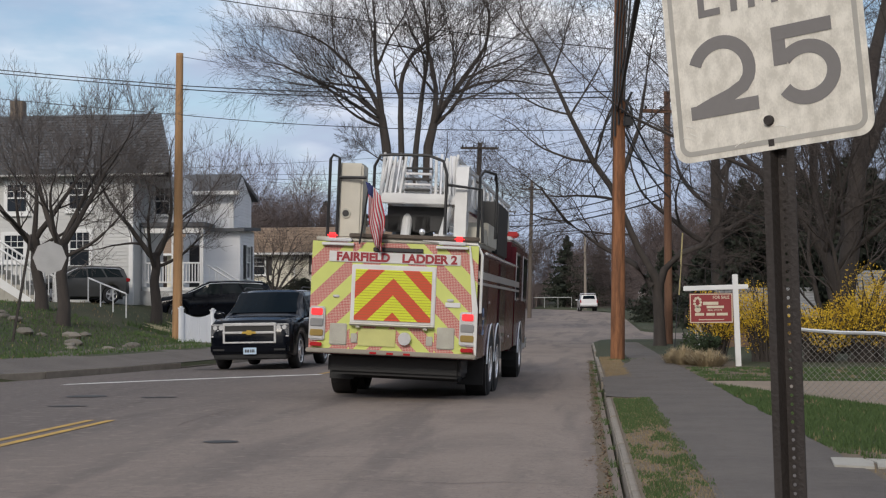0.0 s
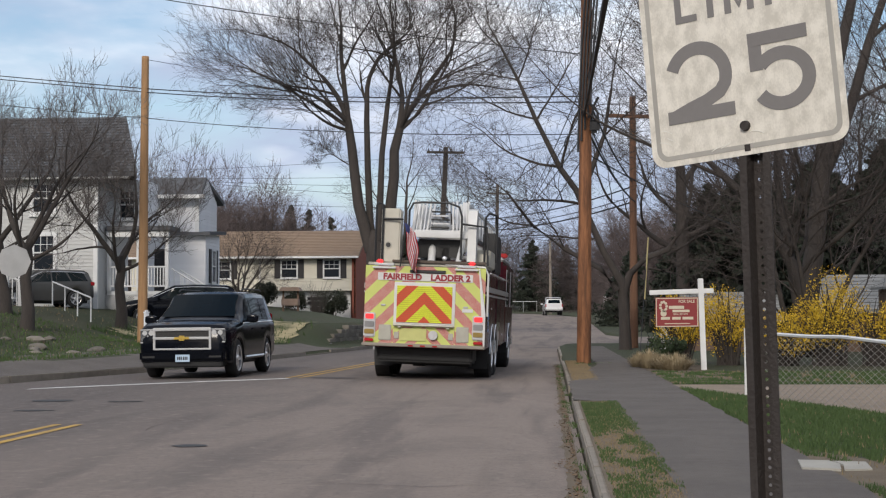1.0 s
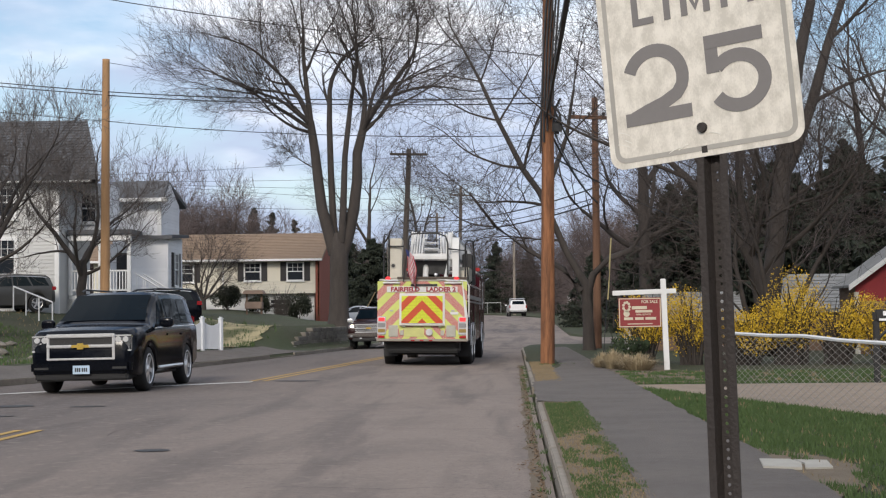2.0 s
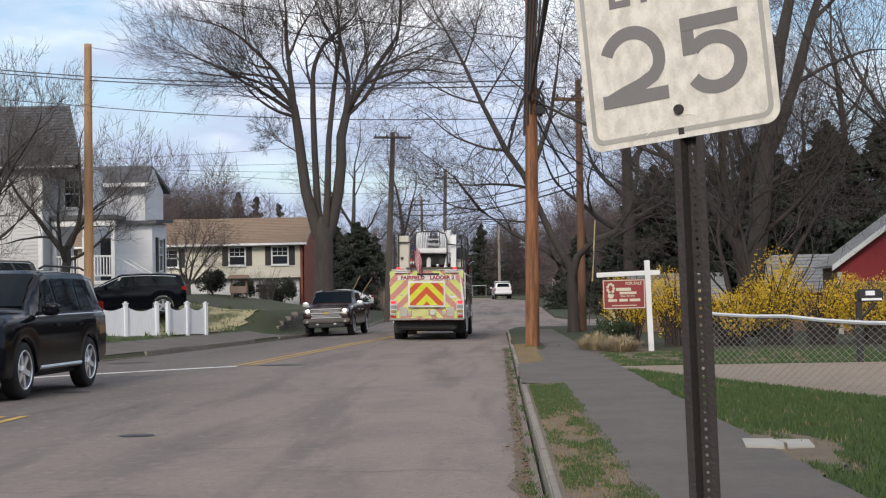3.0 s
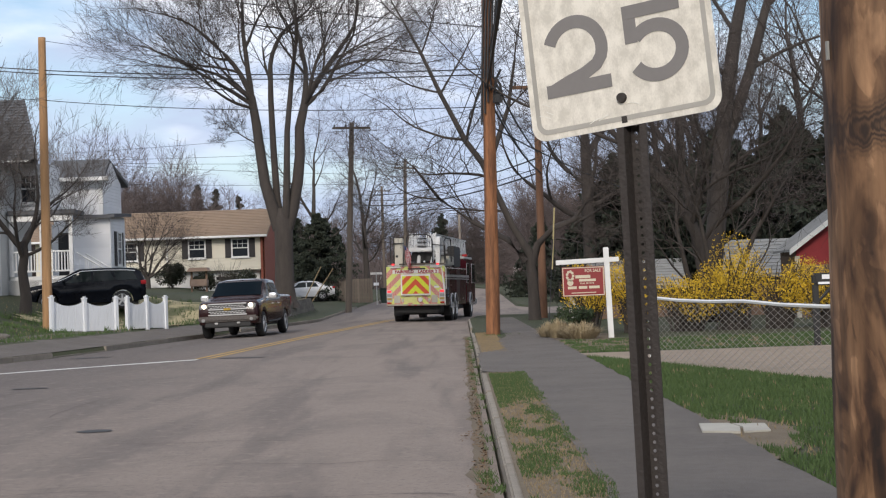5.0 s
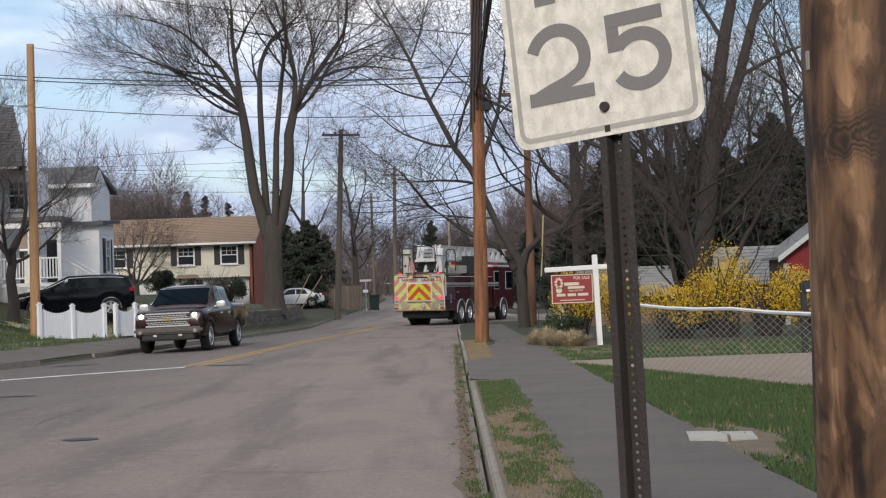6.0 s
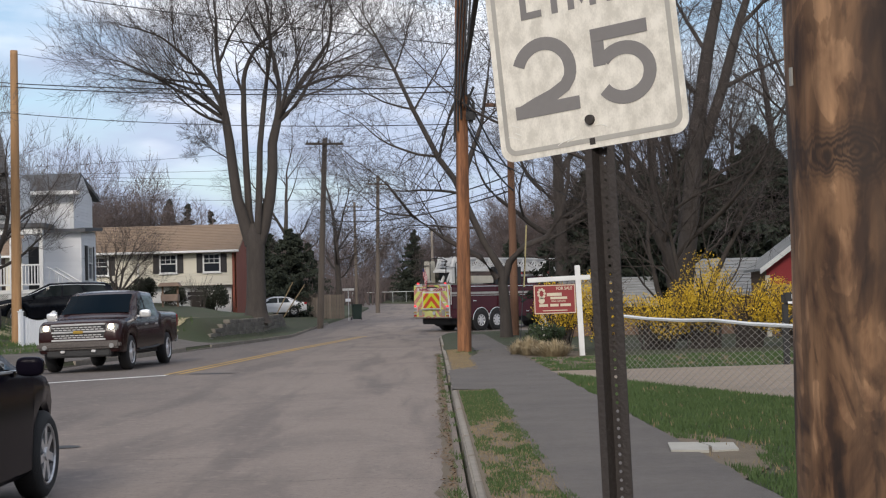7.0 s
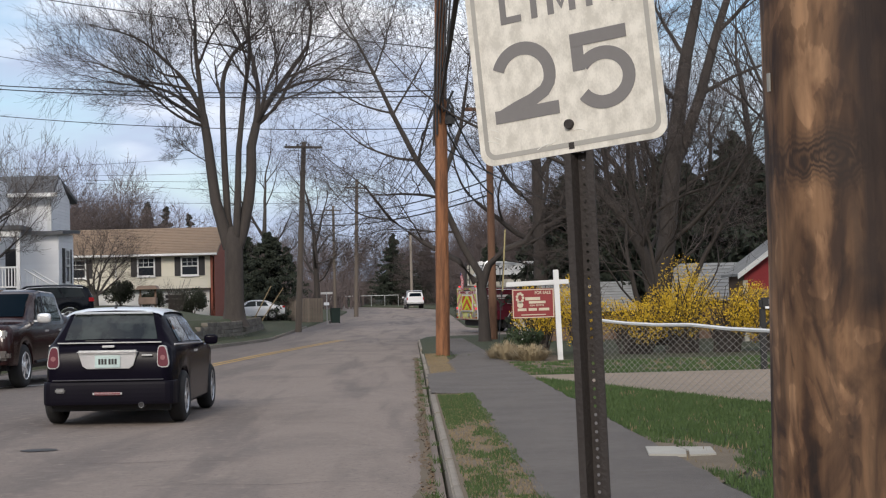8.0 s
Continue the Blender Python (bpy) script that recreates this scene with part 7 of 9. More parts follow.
def white_house():
    root = tagged(new("house"), "two-storey white clapboard house with a grey shingle roof and porch", "house")
    gz = 1.5
    # main block
    part("wall", boxm(-36, -18.5, 58.0, 62.4, gz - 0.6, 7.2), SIDING_G, root)
    wins = [(-20.71, 4.02, 0.8, 1.35), (-23.5, 4.1, 0.8, 1.0), (-23.4, 6.15, 0.8, 1.1), (-20.75, 6.25, 0.8, 1.1)]
    holes = [(x - w / 2 - 0.09, x + w / 2 + 0.09, z - h / 2 - 0.09, z + h / 2 + 0.09) for x, z, w, h in wins]
    clapboards(root, -30, -18.62, gz, 7.2, SIDING_G, pose(0, 58.0, 0), 0.15, holes)
    for x, z, w, h in wins:
        window(root, pose(x, 57.98, z), w, h, bars=True, trim=0.16)
    part("corner_board", boxm(-18.64, -18.46, 57.94, 58.1, gz, 7.3, bevel=0.008), TRIM, root)
    part("foundation", boxm(-36, -18.5, 57.96, 62.4, gz - 0.9, gz + 0.1), CONCRETE, root)
    part("cornice", boxm(-36, -17.0, 57.34, 57.6, 7.0, 7.14, bevel=0.02), TRIM, root)
    e0, e1, r0, r1 = (-36.5, 57.3, 7.25), (-16.65, 57.3, 7.25), (-17.9, 60.0, 9.85), (-36.5, 60.0, 9.85)
    rf = roof_slab(root, [e0, e1, r0, r1], ROOF_GREY)
    shingle_rows(rf, e0, e1, r0, r1, ROOF_GREY, 20)
    roof_slab(root, [e1, (-18.3, 62.7, 7.25), r0], ROOF_GREY)
    part("upper_wall", boxm(-18.5, -17.2, 60.4, 62.4, 5.1, 7.2), SIDING_W, root)
    window(root, pose(-17.95, 60.38, 6.15), 0.6, 1.1, trim=0.1)
    roof_slab(root, [(-36.5, 62.7, 7.25), (-18.3, 62.7, 7.25), r0, r1], ROOF_GREY)
    ch = part("chimney", boxm(-24.5, -23.95, 59.8, 60.3, 9.4, 10.5, bevel=0.02), CHIMNEY, root)
    # wing behind the porch
    part("wing_wall", boxm(-18.5, -16.25, 66.0, 69.6, gz - 0.4, 7.0), SIDING_W, root)
    clapboards(root, -18.5, -16.3, gz, 6.9, SIDING_W, pose(0, 66.0, 0), 0.15, [(-18.0, -17.2, 3.3, 4.9)])
    window(root, pose(-17.6, 65.98, 4.1), 0.6, 1.4, trim=0.1)
    part("corner_board", boxm(-16.4, -16.22, 65.94, 66.1, gz, 7.0, bevel=0.008), TRIM, root)
    clapboards(root, 0, 3.6, gz, 6.9, SIDING_W, pose(-16.25, 66.0, 0, 0, 0, 90), 0.15)
    for yy in (67.8,):
        window(root, pose(-16.23, yy, 4.6, 0, 0, 90), 0.6, 1.3, shutters=True)
    roof_slab(root, [(-19, 65.4, 7.0), (-16.0, 65.4, 7.0), (-16.3, 67.8, 8.0), (-19, 67.8, 8.0)], ROOF_GREY)
    roof_slab(root, [(-19, 70.2, 7.0), (-16.0, 70.2, 7.0), (-16.3, 67.8, 8.0), (-19, 67.8, 8.0)], ROOF_GREY)
    part("gable", prism(bmesh.new(), [(66.0, 6.9), (69.6, 6.9), (67.8, 7.85)], 0, -16.4, -16.24), SIDING_W, root)
    part("cornice", boxm(-18.6, -15.8, 65.35, 65.9, 6.82, 7.0, bevel=0.02), TRIM, root)
    # low white side wing with a small roof
    part("side_wing", boxm(-17.4, -15.6, 64.6, 67.4, gz - 0.4, 5.2), SIDING_W, root)
    clapboards(root, -17.4, -15.65, gz, 5.1, SIDING_W, pose(0, 64.6, 0), 0.15)
    clapboards(root, 0, 2.8, gz, 5.1, SIDING_W, pose(-15.6, 64.6, 0, 0, 0, 90), 0.15, [(1.0, 1.9, 2.9, 4.5)])
    for yy in (66.05,):
        window(root, pose(-15.58, yy, 3.7, 0, 0, 90), 0.7, 1.4, shutters=True)
    roof_slab(root, [(-17.8, 64.2, 5.2), (-15.3, 64.2, 5.2), (-15.3, 67.6, 5.4), (-17.8, 67.6, 5.5)], ROOF_GREY, 0.15)
    # porch
    part("porch_floor", boxm(-18.45, -15.9, 59.2, 65.9, 2.3, 2.45, bevel=0.01), TRIM, root)
    part("porch_roof", boxm(-18.45, -15.7, 58.9, 60.6, 4.95, 5.15, bevel=0.02), ROOF_GREY, root)
    part("porch_beam", boxm(-18.45, -15.8, 59.0, 59.2, 4.7, 4.95, bevel=0.01), TRIM, root)
    for x in (-18.35, -17.1, -15.9):
        part("porch_post", boxm(x - 0.08, x + 0.08, 59.1, 59.26, 2.45, 4.8, bevel=0.01), TRIM, root)
    part("porch_back", boxm(-18.5, -15.9, 65.6, 65.9, 2.4, 4.9), SIDING_W, root)
    part("porch_door", boxm(-18.2, -17.5, 65.55, 65.6, 2.45, 4.5, bevel=0.01), DARK, root)
    for z in (2.62, 3.42):
        part("handrail", boxm(-18.4, -15.9, 59.12, 59.2, z, z + 0.07, bevel=0.01), TRIM, root)
    for i in range(20):
        x = -18.3 + 0.125 * i
        part("baluster", boxm(x - 0.022, x + 0.022, 59.14, 59.18, 2.66, 3.45), TRIM, root)
    bm = bmesh.new()
    for i in range(34):
        for sd in (-1, 1):
            x = -18.45 + 0.08 * i
            rod(bm, (x - sd * 0.38, 59.1 + 0.01 * sd, gz + 0.05), (x + sd * 0.38, 59.1 + 0.01 * sd, 2.3), 0.014, n=4, caps=False)
    part("lattice", bm, TRIM, root)
    # steps with rails at both ends
    for i in range(6):
        part("step", boxm(-15.9 + 0.28 * i, -15.6 + 0.28 * i, 60, 61.4, gz - 0.3, 2.35 - 0.18 * i, bevel=0.01), TRIM, root)
    for y in (60.0, 61.4):
        part("step_rail", tube(bmesh.new(), [(-15.9, y, 3.4), (-14.2, y, 2.35)], 0.035, 5), TRIM, root)
        for i in range(7):
            x = -15.8 + 0.26 * i
            part("baluster", rod(bmesh.new(), (x, y, 2.2 - 0.16 * i), (x, y, 3.35 - 0.165 * i), 0.02, n=4), TRIM, root)
    for i in range(7):
        part("step", boxm(-22.35 + 0.3 * i, -22.05 + 0.3 * i, 52.0, 53.4, 0.8, 3.2 - 0.19 * i, bevel=0.01), mat("dark_stair_tread", (0.2, 0.19, 0.18), 0.8) if i == 0 else CONCRETE, root)
    for y in (52.0, 53.4):
        part("step_rail", tube(bmesh.new(), [(-22.55, y, 4.35), (-20.05, y, 2.75)], 0.045, 5), TRIM, root)
        part("stringer", prism(bmesh.new(), [(-22.55, 3.3), (-20.15, 1.75), (-20.15, 1.45), (-22.55, 2.9)], 1, y - 0.03, y + 0.03), TRIM, root)
        for i in range(14):
            x = -22.45 + 0.18 * i
            part("baluster", rod(bmesh.new(), (x, y, 3.15 - 0.115 * i), (x, y, 4.3 - 0.115 * i), 0.024, n=4), TRIM, root)
        part("newel", boxm(-20.05, -19.91, y - 0.07, y + 0.07, 1.2, 2.95, bevel=0.01), TRIM, root)
    bm = tube(bmesh.new(), [(-17.9, 51, 2.65), (-16.1, 49.8, 2.05)], 0.03, 6)
    for t in (0, 0.33, 0.66, 1.0):
        x, y, z = -17.9 + 1.8 * t, 51 - 1.2 * t, 2.65 - 0.6 * t
        rod(bm, (x, y, z - 0.85), (x, y, z), 0.026, n=6)
    part("path_handrail", bm, TRIM, root, "white tubular handrail down the garden path")


white_house()


def ranch_house():
    root = tagged(new("house"), "cream split-level house with tan shingle roof and brick gable end", "house")
    x0, x1, y0, y1, z0, z1 = -27.0, -12.4, 92.0, 101.0, 1.6, 5.2
    part("wall", boxm(x0, x1 - 0.25, y0, y1, 3.05, z1), CREAM, root)
    part("foundation", boxm(x0, x1 - 0.4, y0 + 0.5, y1, z0 - 0.6, 3.05), TRIM, root)
    wins = [(-13.95, 4.45, 0.95, 1.05), (-16.7, 4.45, 0.95, 1.05), (-21.4, 4.4, 1.7, 1.05)]
    clapboards(root, x0, x1, 3.05, z1 - 0.05, CREAM, pose(0, y0, 0), 0.2, [(x - w / 2 - 0.1, x + w / 2 + 0.1, z - h / 2 - 0.1, z + h / 2 + 0.1) for x, z, w, h in wins])
    for x, z, w, h in wins:
        window(root, pose(x, y0 - 0.02, z), w, h, shutters=True)
    window(root, pose(-21.4, y0 + 0.46, 2.4), 1.4, 0.6, bars=False)
    window(root, pose(-15.0, y0 + 0.46, 2.4), 1.2, 0.5, bars=False)
    part("brick_gable", prism(bmesh.new(), [(y0 - 0.1, z0 - 0.6), (y1, z0 - 0.6), (y1, z1), ((y0 + y1) / 2, 7.1), (y0 - 0.1, z1)], 0, x1 - 0.25, x1 + 0.02), BRICK, root, "red brick gable wall")
    e0, e1, r0, r1 = (x0 - 0.5, y0 - 0.6, z1 + 0.05), (x1 + 0.25, y0 - 0.6, z1 + 0.05), (x1 + 0.25, (y0 + y1) / 2, 7.15), (x0 - 0.5, (y0 + y1) / 2, 7.15)
    rf = roof_slab(root, [e0, e1, r0, r1], ROOF_TAN)
    shingle_rows(rf, e0, e1, r0, r1, ROOF_TAN, 16)
    roof_slab(root, [(x0 - 0.5, y1 + 0.6, z1 + 0.05), (x1 + 0.25, y1 + 0.6, z1 + 0.05), r0, r1], ROOF_TAN)
    part("gutter", boxm(x0 - 0.5, x1 + 0.25, y0 - 0.7, y0 - 0.58, z1 - 0.1, z1 + 0.04, bevel=0.02), TRIM, root)
    part("soffit", boxm(x0 - 0.5, x1 + 0.2, y0 - 0.6, y0, z1 - 0.06, z1 - 0.02), TRIM, root)
    for x in (x1 - 0.05, -18.6):
        part("downpipe", boxm(x - 0.04, x + 0.04, y0 - 0.1, y0 - 0.02, 1.6, z1 - 0.05), TRIM, root)


ranch_house()


def red_shed():
    root = tagged(new("shed"), "barn-red shed with white rake trim and brown lower boards", "shed")
    x0, x1, y0, y1 = 10.4, 15.6, 45.0, 47.2
    zc, ze = 4.2, 2.33
    part("wall", boxm(x0, x1, y0 + 0.04, y1, 0.1, ze), BROWN_BOARD, root)
    part("gable", prism(bmesh.new(), [(x0, ze), (x1, ze), ((x0 + x1) / 2, zc)], 1, y0 + 0.02, y0 + 0.2), RED_BOARD, root)
    part("red_band", boxm(x0, x1, y0 - 0.01, y0 + 0.04, 1.72, ze), RED_BOARD, root)
    for i in range(14):
        part("lap_board", prism(bmesh.new(), [(y0 - 0.03, 0.2 + 0.11 * i), (y0 + 0.04, 0.2 + 0.11 * i), (y0 + 0.04, 0.31 + 0.11 * i), (y0, 0.31 + 0.11 * i)], 0, x0, x1), BROWN_BOARD, root)
    part("corner_board", boxm(x0 - 0.04, x0 + 0.1, y0 - 0.05, y0 + 0.04, 0.1, 2.0), CREAM_PAINT, root)
    xm = (x0 + x1) / 2
    for a, b in (((x0 - 0.25, ze - 0.12), (xm, zc + 0.08)), ((x1 + 0.25, ze - 0.12), (xm, zc + 0.08))):
        bm = prism(bmesh.new(), [a, b, (b[0], b[1] - 0.17), (a[0], a[1] - 0.17)], 1, y0 - 0.3, y0 - 0.22)
        part("rake_trim", bm, TRIM, root)
    roof_slab(root, [(x0 - 0.25, y0 - 0.22, ze - 0.12), (xm, y0 - 0.22, zc + 0.08), (xm, y1, zc + 0.08), (x0 - 0.25, y1, ze - 0.12)], ROOF_PALE, 0.08)
    roof_slab(root, [(x1 + 0.25, y0 - 0.22, ze - 0.12), (xm, y0 - 0.22, zc + 0.08), (xm, y1, zc + 0.08), (x1 + 0.25, y1, ze - 0.12)], ROOF_PALE, 0.08)
    part("door", boxm(x0 + 1.9, x0 + 2.9, y0 - 0.06, y0, 0.1, 2.0, bevel=0.01), TRIM, root)
    low = tagged(new("outbuilding"), "low outbuilding with a pale worn shingle roof behind the forsythia", "outbuilding")
    for a, b, y, z0, z1 in ((9.3, 11.8, 50.0, 1.5, 2.75), (5.0, 7.9, 52.0, 1.2, 2.2)):
        part("wall", boxm(a, b, y, y + 3.5, 0.1, z0), BROWN_BOARD, low)
        rf = roof_slab(low, [(a - 0.3, y - 0.3, z0), (b + 0.3, y - 0.3, z0), (b + 0.3, y + 1.8, z1), (a - 0.3, y + 1.8, z1)], ROOF_PALE, 0.1)
        shingle_rows(rf, (a - 0.3, y - 0.3, z0), (b + 0.3, y - 0.3, z0), (b + 0.3, y + 1.8, z1), (a - 0.3, y + 1.8, z1), ROOF_PALE, 10)
        roof_slab(low, [(a - 0.3, y + 3.9, z0), (b + 0.3, y + 3.9, z0), (b + 0.3, y + 1.8, z1), (a - 0.3, y + 1.8, z1)], ROOF_PALE, 0.1)


red_shed()


# ---- parked cars and small things ----
parked_car("estate_car", pose(-15.1, 58.2, land_z(-15.1, 58.2) - 0.02, 0, 0, 102), BLACK_PAINT, "black sport utility car parked behind the white picket fence", 1.66, 4.75, True)
parked_car("estate_car", pose(-20.1, 55.6, land_z(-20.1, 55.6) - 0.05, 0, 0, 130), SILVER_PAINT, "dull grey hatchback parked beside the white house", 1.5, 4.0, True)
parked_car("saloon_car", pose(-11.6, 106, land_z(-11.6, 106) + 0.02, 0, 0, 97), WHITE_CARP, "white saloon car parked on a drive beyond the big tree", 1.42, 4.7)
far_truck, far_wheels = pickup(pose(0.15, 172.0, road_z(-0.5, 174) + 0.01, 0, 0, 4), WHITE_CARP, False, "white work pickup with a roof rack parked at the far kerb", True)


WELL_WOOD = mat("grey_brown_weathered_wood", (0.26, 0.19, 0.15), 0.9, col2=(0.16, 0.11, 0.085), scale=4)


def small_things():
    z = land_z(6.32, 26)
    m = thing("mailbox", pose(6.32, 26.0, z), "black mailbox with pale number strips on a dark post", "mailbox")
    part("post", boxm(-0.05, 0.05, -0.05, 0.05, -0.2, 1.1, bevel=0.008), BLACK_METAL, m)
    part("brace", rod(bmesh.new(), (0.0, 0, 0.75), (0.3, 0, 1.05), 0.03, n=6), BLACK_METAL, m)
    part("box", boxm(-0.05, 0.42, -0.1, 0.1, 1.08, 1.3, bevel=0.04), BLACK_METAL, m)
    part("number_bars", boxm(0.1, 0.26, -0.108, -0.1, 1.19, 1.27), VINYL, m)
    part("name_bars", boxm(0.03, 0.38, -0.108, -0.1, 1.1, 1.14), VINYL, m)
    z = land_z(-14.0, 77.5)
    w = thing("wishing_well", pose(-14.0, 77.5, z), "small weathered wooden garden ornament with a roof on the lawn", "ornament")
    for sd in (-1, 1):
        part("leg", boxm(sd * 0.4 - 0.05, sd * 0.4 + 0.05, -0.05, 0.05, 0, 1.15, bevel=0.01), BROWN_BOARD, w)
    part("tub", boxm(-0.46, 0.46, -0.3, 0.3, 0.3, 0.68, bevel=0.03), WELL_WOOD, w)
    part("roof", prism(bmesh.new(), [(-0.6, 1.1), (0.6, 1.1), (0.45, 1.3), (-0.45, 1.3)], 1, -0.4, 0.4), WELL_WOOD, w)
    z = land_z(-5.6, 100)
    b = thing("wheelie_bin", pose(-5.25, 100, rise(100) + 0.12, 0, 0, 10), "dark green wheeled bin standing at the kerb", "bin")
    bm = boxm(-0.33, 0.33, -0.36, 0.36, 0.05, 1.0, bevel=0.03)
    for v in bm.verts:
        k = 0.82 + 0.18 * v.co.z
        v.co.x, v.co.y = v.co.x * k, v.co.y * k
    part("tub", bm, BIN_GREEN, b)
    part("lid", boxm(-0.36, 0.36, -0.4, 0.4, 1.0, 1.08, bevel=0.03), BIN_GREEN, b)
    for sd in (-1, 1):
        part("wheel", rod(bmesh.new(), (sd * 0.3, 0.33, 0.1), (sd * 0.36, 0.33, 0.1), 0.1, n=12), TYRE, b)
    s = thing("street_sign", pose(-5.75, 99, rise(99) + 0.1), "thin steel post with small street name blades", "sign")
    part("post", rod(bmesh.new(), (0, 0, 0), (0.0, 0, 2.2), 0.03, n=8), GALV, s)
    part("name_blade", boxm(-0.4, 0.4, -0.01, 0.01, 2.05, 2.2), SIGN_BACK, s)
    part("name_blade", boxm(-0.01, 0.01, -0.35, 0.35, 1.87, 2.02), SIGN_BACK, s)
    part("notice", boxm(-0.2, 0.16, -0.03, -0.015, 1.3, 1.5), VINYL, s)
    v = thing("yard_sign", pose(4.0, 50, land_z(4.0, 50)), "small grey-white gate panel beside the tree", "panel")
    part("panel", boxm(-0.3, 0.3, -0.04, 0.04, 0.1, 0.95, bevel=0.02), SIGN_BACK, v)
    n = thing("notice_sign", pose(6.2, 160, land_z(6.2, 160)), "small white roadside notice on a thin post", "sign")
    part("post", rod(bmesh.new(), (0, 0, 0), (0, 0, 2.2), 0.04, n=6), GALV, n)
    part("notice", boxm(-0.35, 0.35, -0.05, -0.03, 1.5, 2.3), VINYL, n)
    # pallet-like planks leaning on the lawn beyond the tree
    for k, (dx, a) in enumerate(((0.0, 28), (0.8, 34))):
        o = part("leaning_plank", boxm(-0.03, 0.03, -0.015, 0.015, 0, 2.4, bevel=0.005), DRYBLADE)
        o.matrix_world = pose(-9.2 + dx * 0.6, 84, land_z(-9.2, 84) - 0.05, 0, a, 0)
        tagged(o, "pale wooden stake leaning on the lawn", "stake", "leaning stakes")


small_things()


# ---- trees and plants ----
class Wood:
    """Branches gathered into one list of tubes."""

    def __init__(self):
        self.v, self.f = [], []

    def limb(self, pts, radii, n):
        base = len(self.v)
        for k, (p, r) in enumerate(zip(pts, radii)):
            d = (pts[min(k + 1, len(pts) - 1)] - pts[max(k - 1, 0)]).normalized()
            u = d.orthogonal().normalized()
            w = d.cross(u)
            for i in range(n):
                a = 2 * math.pi * i / n
                self.v.append(p + (u * math.cos(a) + w * math.sin(a)) * r)
        for k in range(len(pts) - 1):
            for i in range(n):
                j = (i + 1) % n
                self.f.append((base + k * n + i, base + k * n + j, base + (k + 1) * n + j, base + (k + 1) * n + i))


def grow(rng, wood, twigs, p, d, length, r, level, depth, lift, spread, kids, shrink=0.62, start=0.25, thin=0.005):
    seg = 7 if level < 2 else 5 if level < 4 else 3
    up = lift[min(level, len(lift) - 1)] if isinstance(lift, tuple) else lift
    pts, radii = [p.copy()], [r]
    q, dd = p.copy(), d.copy()
    bend = Vector((rng.uniform(-1, 1), rng.uniform(-1, 1), rng.uniform(-0.6, 0.8))) * 0.09
    for k in range(seg):
        wob = Vector((rng.uniform(-1, 1), rng.uniform(-1, 1), rng.uniform(-1, 1))) * (0.11 + 0.04 * level)
        dd = (dd + wob + bend + Vector((0, 0, up))).normalized()
        q = q + dd * (length / seg)
        pts.append(q.copy())
        radii.append(r * (1 - 0.55 * (k + 1) / seg))
    target = wood if r > 0.028 else twigs
    target.limb(pts, radii, 8 if r > 0.2 else 5 if r > 0.05 else 3)
    if level >= depth:
        return
    n = kids[min(level, len(kids) - 1)]
    for c in range(n):
        t = start + (1 - start) * (c + rng.random()) / n
        i = min(seg - 1, int(t * seg))
        f = t * seg - i
        s = pts[i].lerp(pts[i + 1], min(1, f))
        dirn = (pts[i + 1] - pts[i]).normalized()
        side = dirn.orthogonal().normalized()
        side.rotate(Matrix.Rotation(rng.uniform(0, 2 * math.pi), 3, dirn))
        ang = radians(rng.uniform(*spread))
        nd = (dirn * math.cos(ang) + side * math.sin(ang)).normalized()
        grow(rng, wood, twigs, s, nd, length * rng.uniform(shrink - 0.12, shrink + 0.1), max(thin, radii[i] * rng.uniform(0.4, 0.6)), level + 1, depth, lift, spread, kids, shrink, 0.25, thin)
    grow(rng, wood, twigs, pts[-1], dd, length * shrink, max(thin, radii[-1] * 0.9), level + 1, depth, lift, spread, kids, shrink, 0.2, thin)


def tree(name, m, seed, stems, depth, lift, spread, kids, label, twig=None, shrink=0.62, trunk=None, group="bare trees", start=0.25, thin=0.005, bare=()):
    rng = random.Random(seed)
    wood, twigs = Wood(), Wood()
    if trunk:
        pts = [Vector(p) for p in trunk[0]]
        wood.limb(pts, trunk[1], 14)
    for q, radii in bare:
        wood.limb([Vector(p) for p in q], radii, 12)
    for p, d, length, r in stems:
        grow(rng, wood, twigs, Vector(p), Vector(d).normalized(), length, r, 0, depth, lift, spread, kids, shrink, start, thin)
    root = thing(name, m, label, "tree", group)
    raw("trunk", wood.v, wood.f, BARK, root, smooth=True)
    raw("crown", twigs.v, twigs.f, twig or TWIG, root, "fine leafless twigs")
    return root


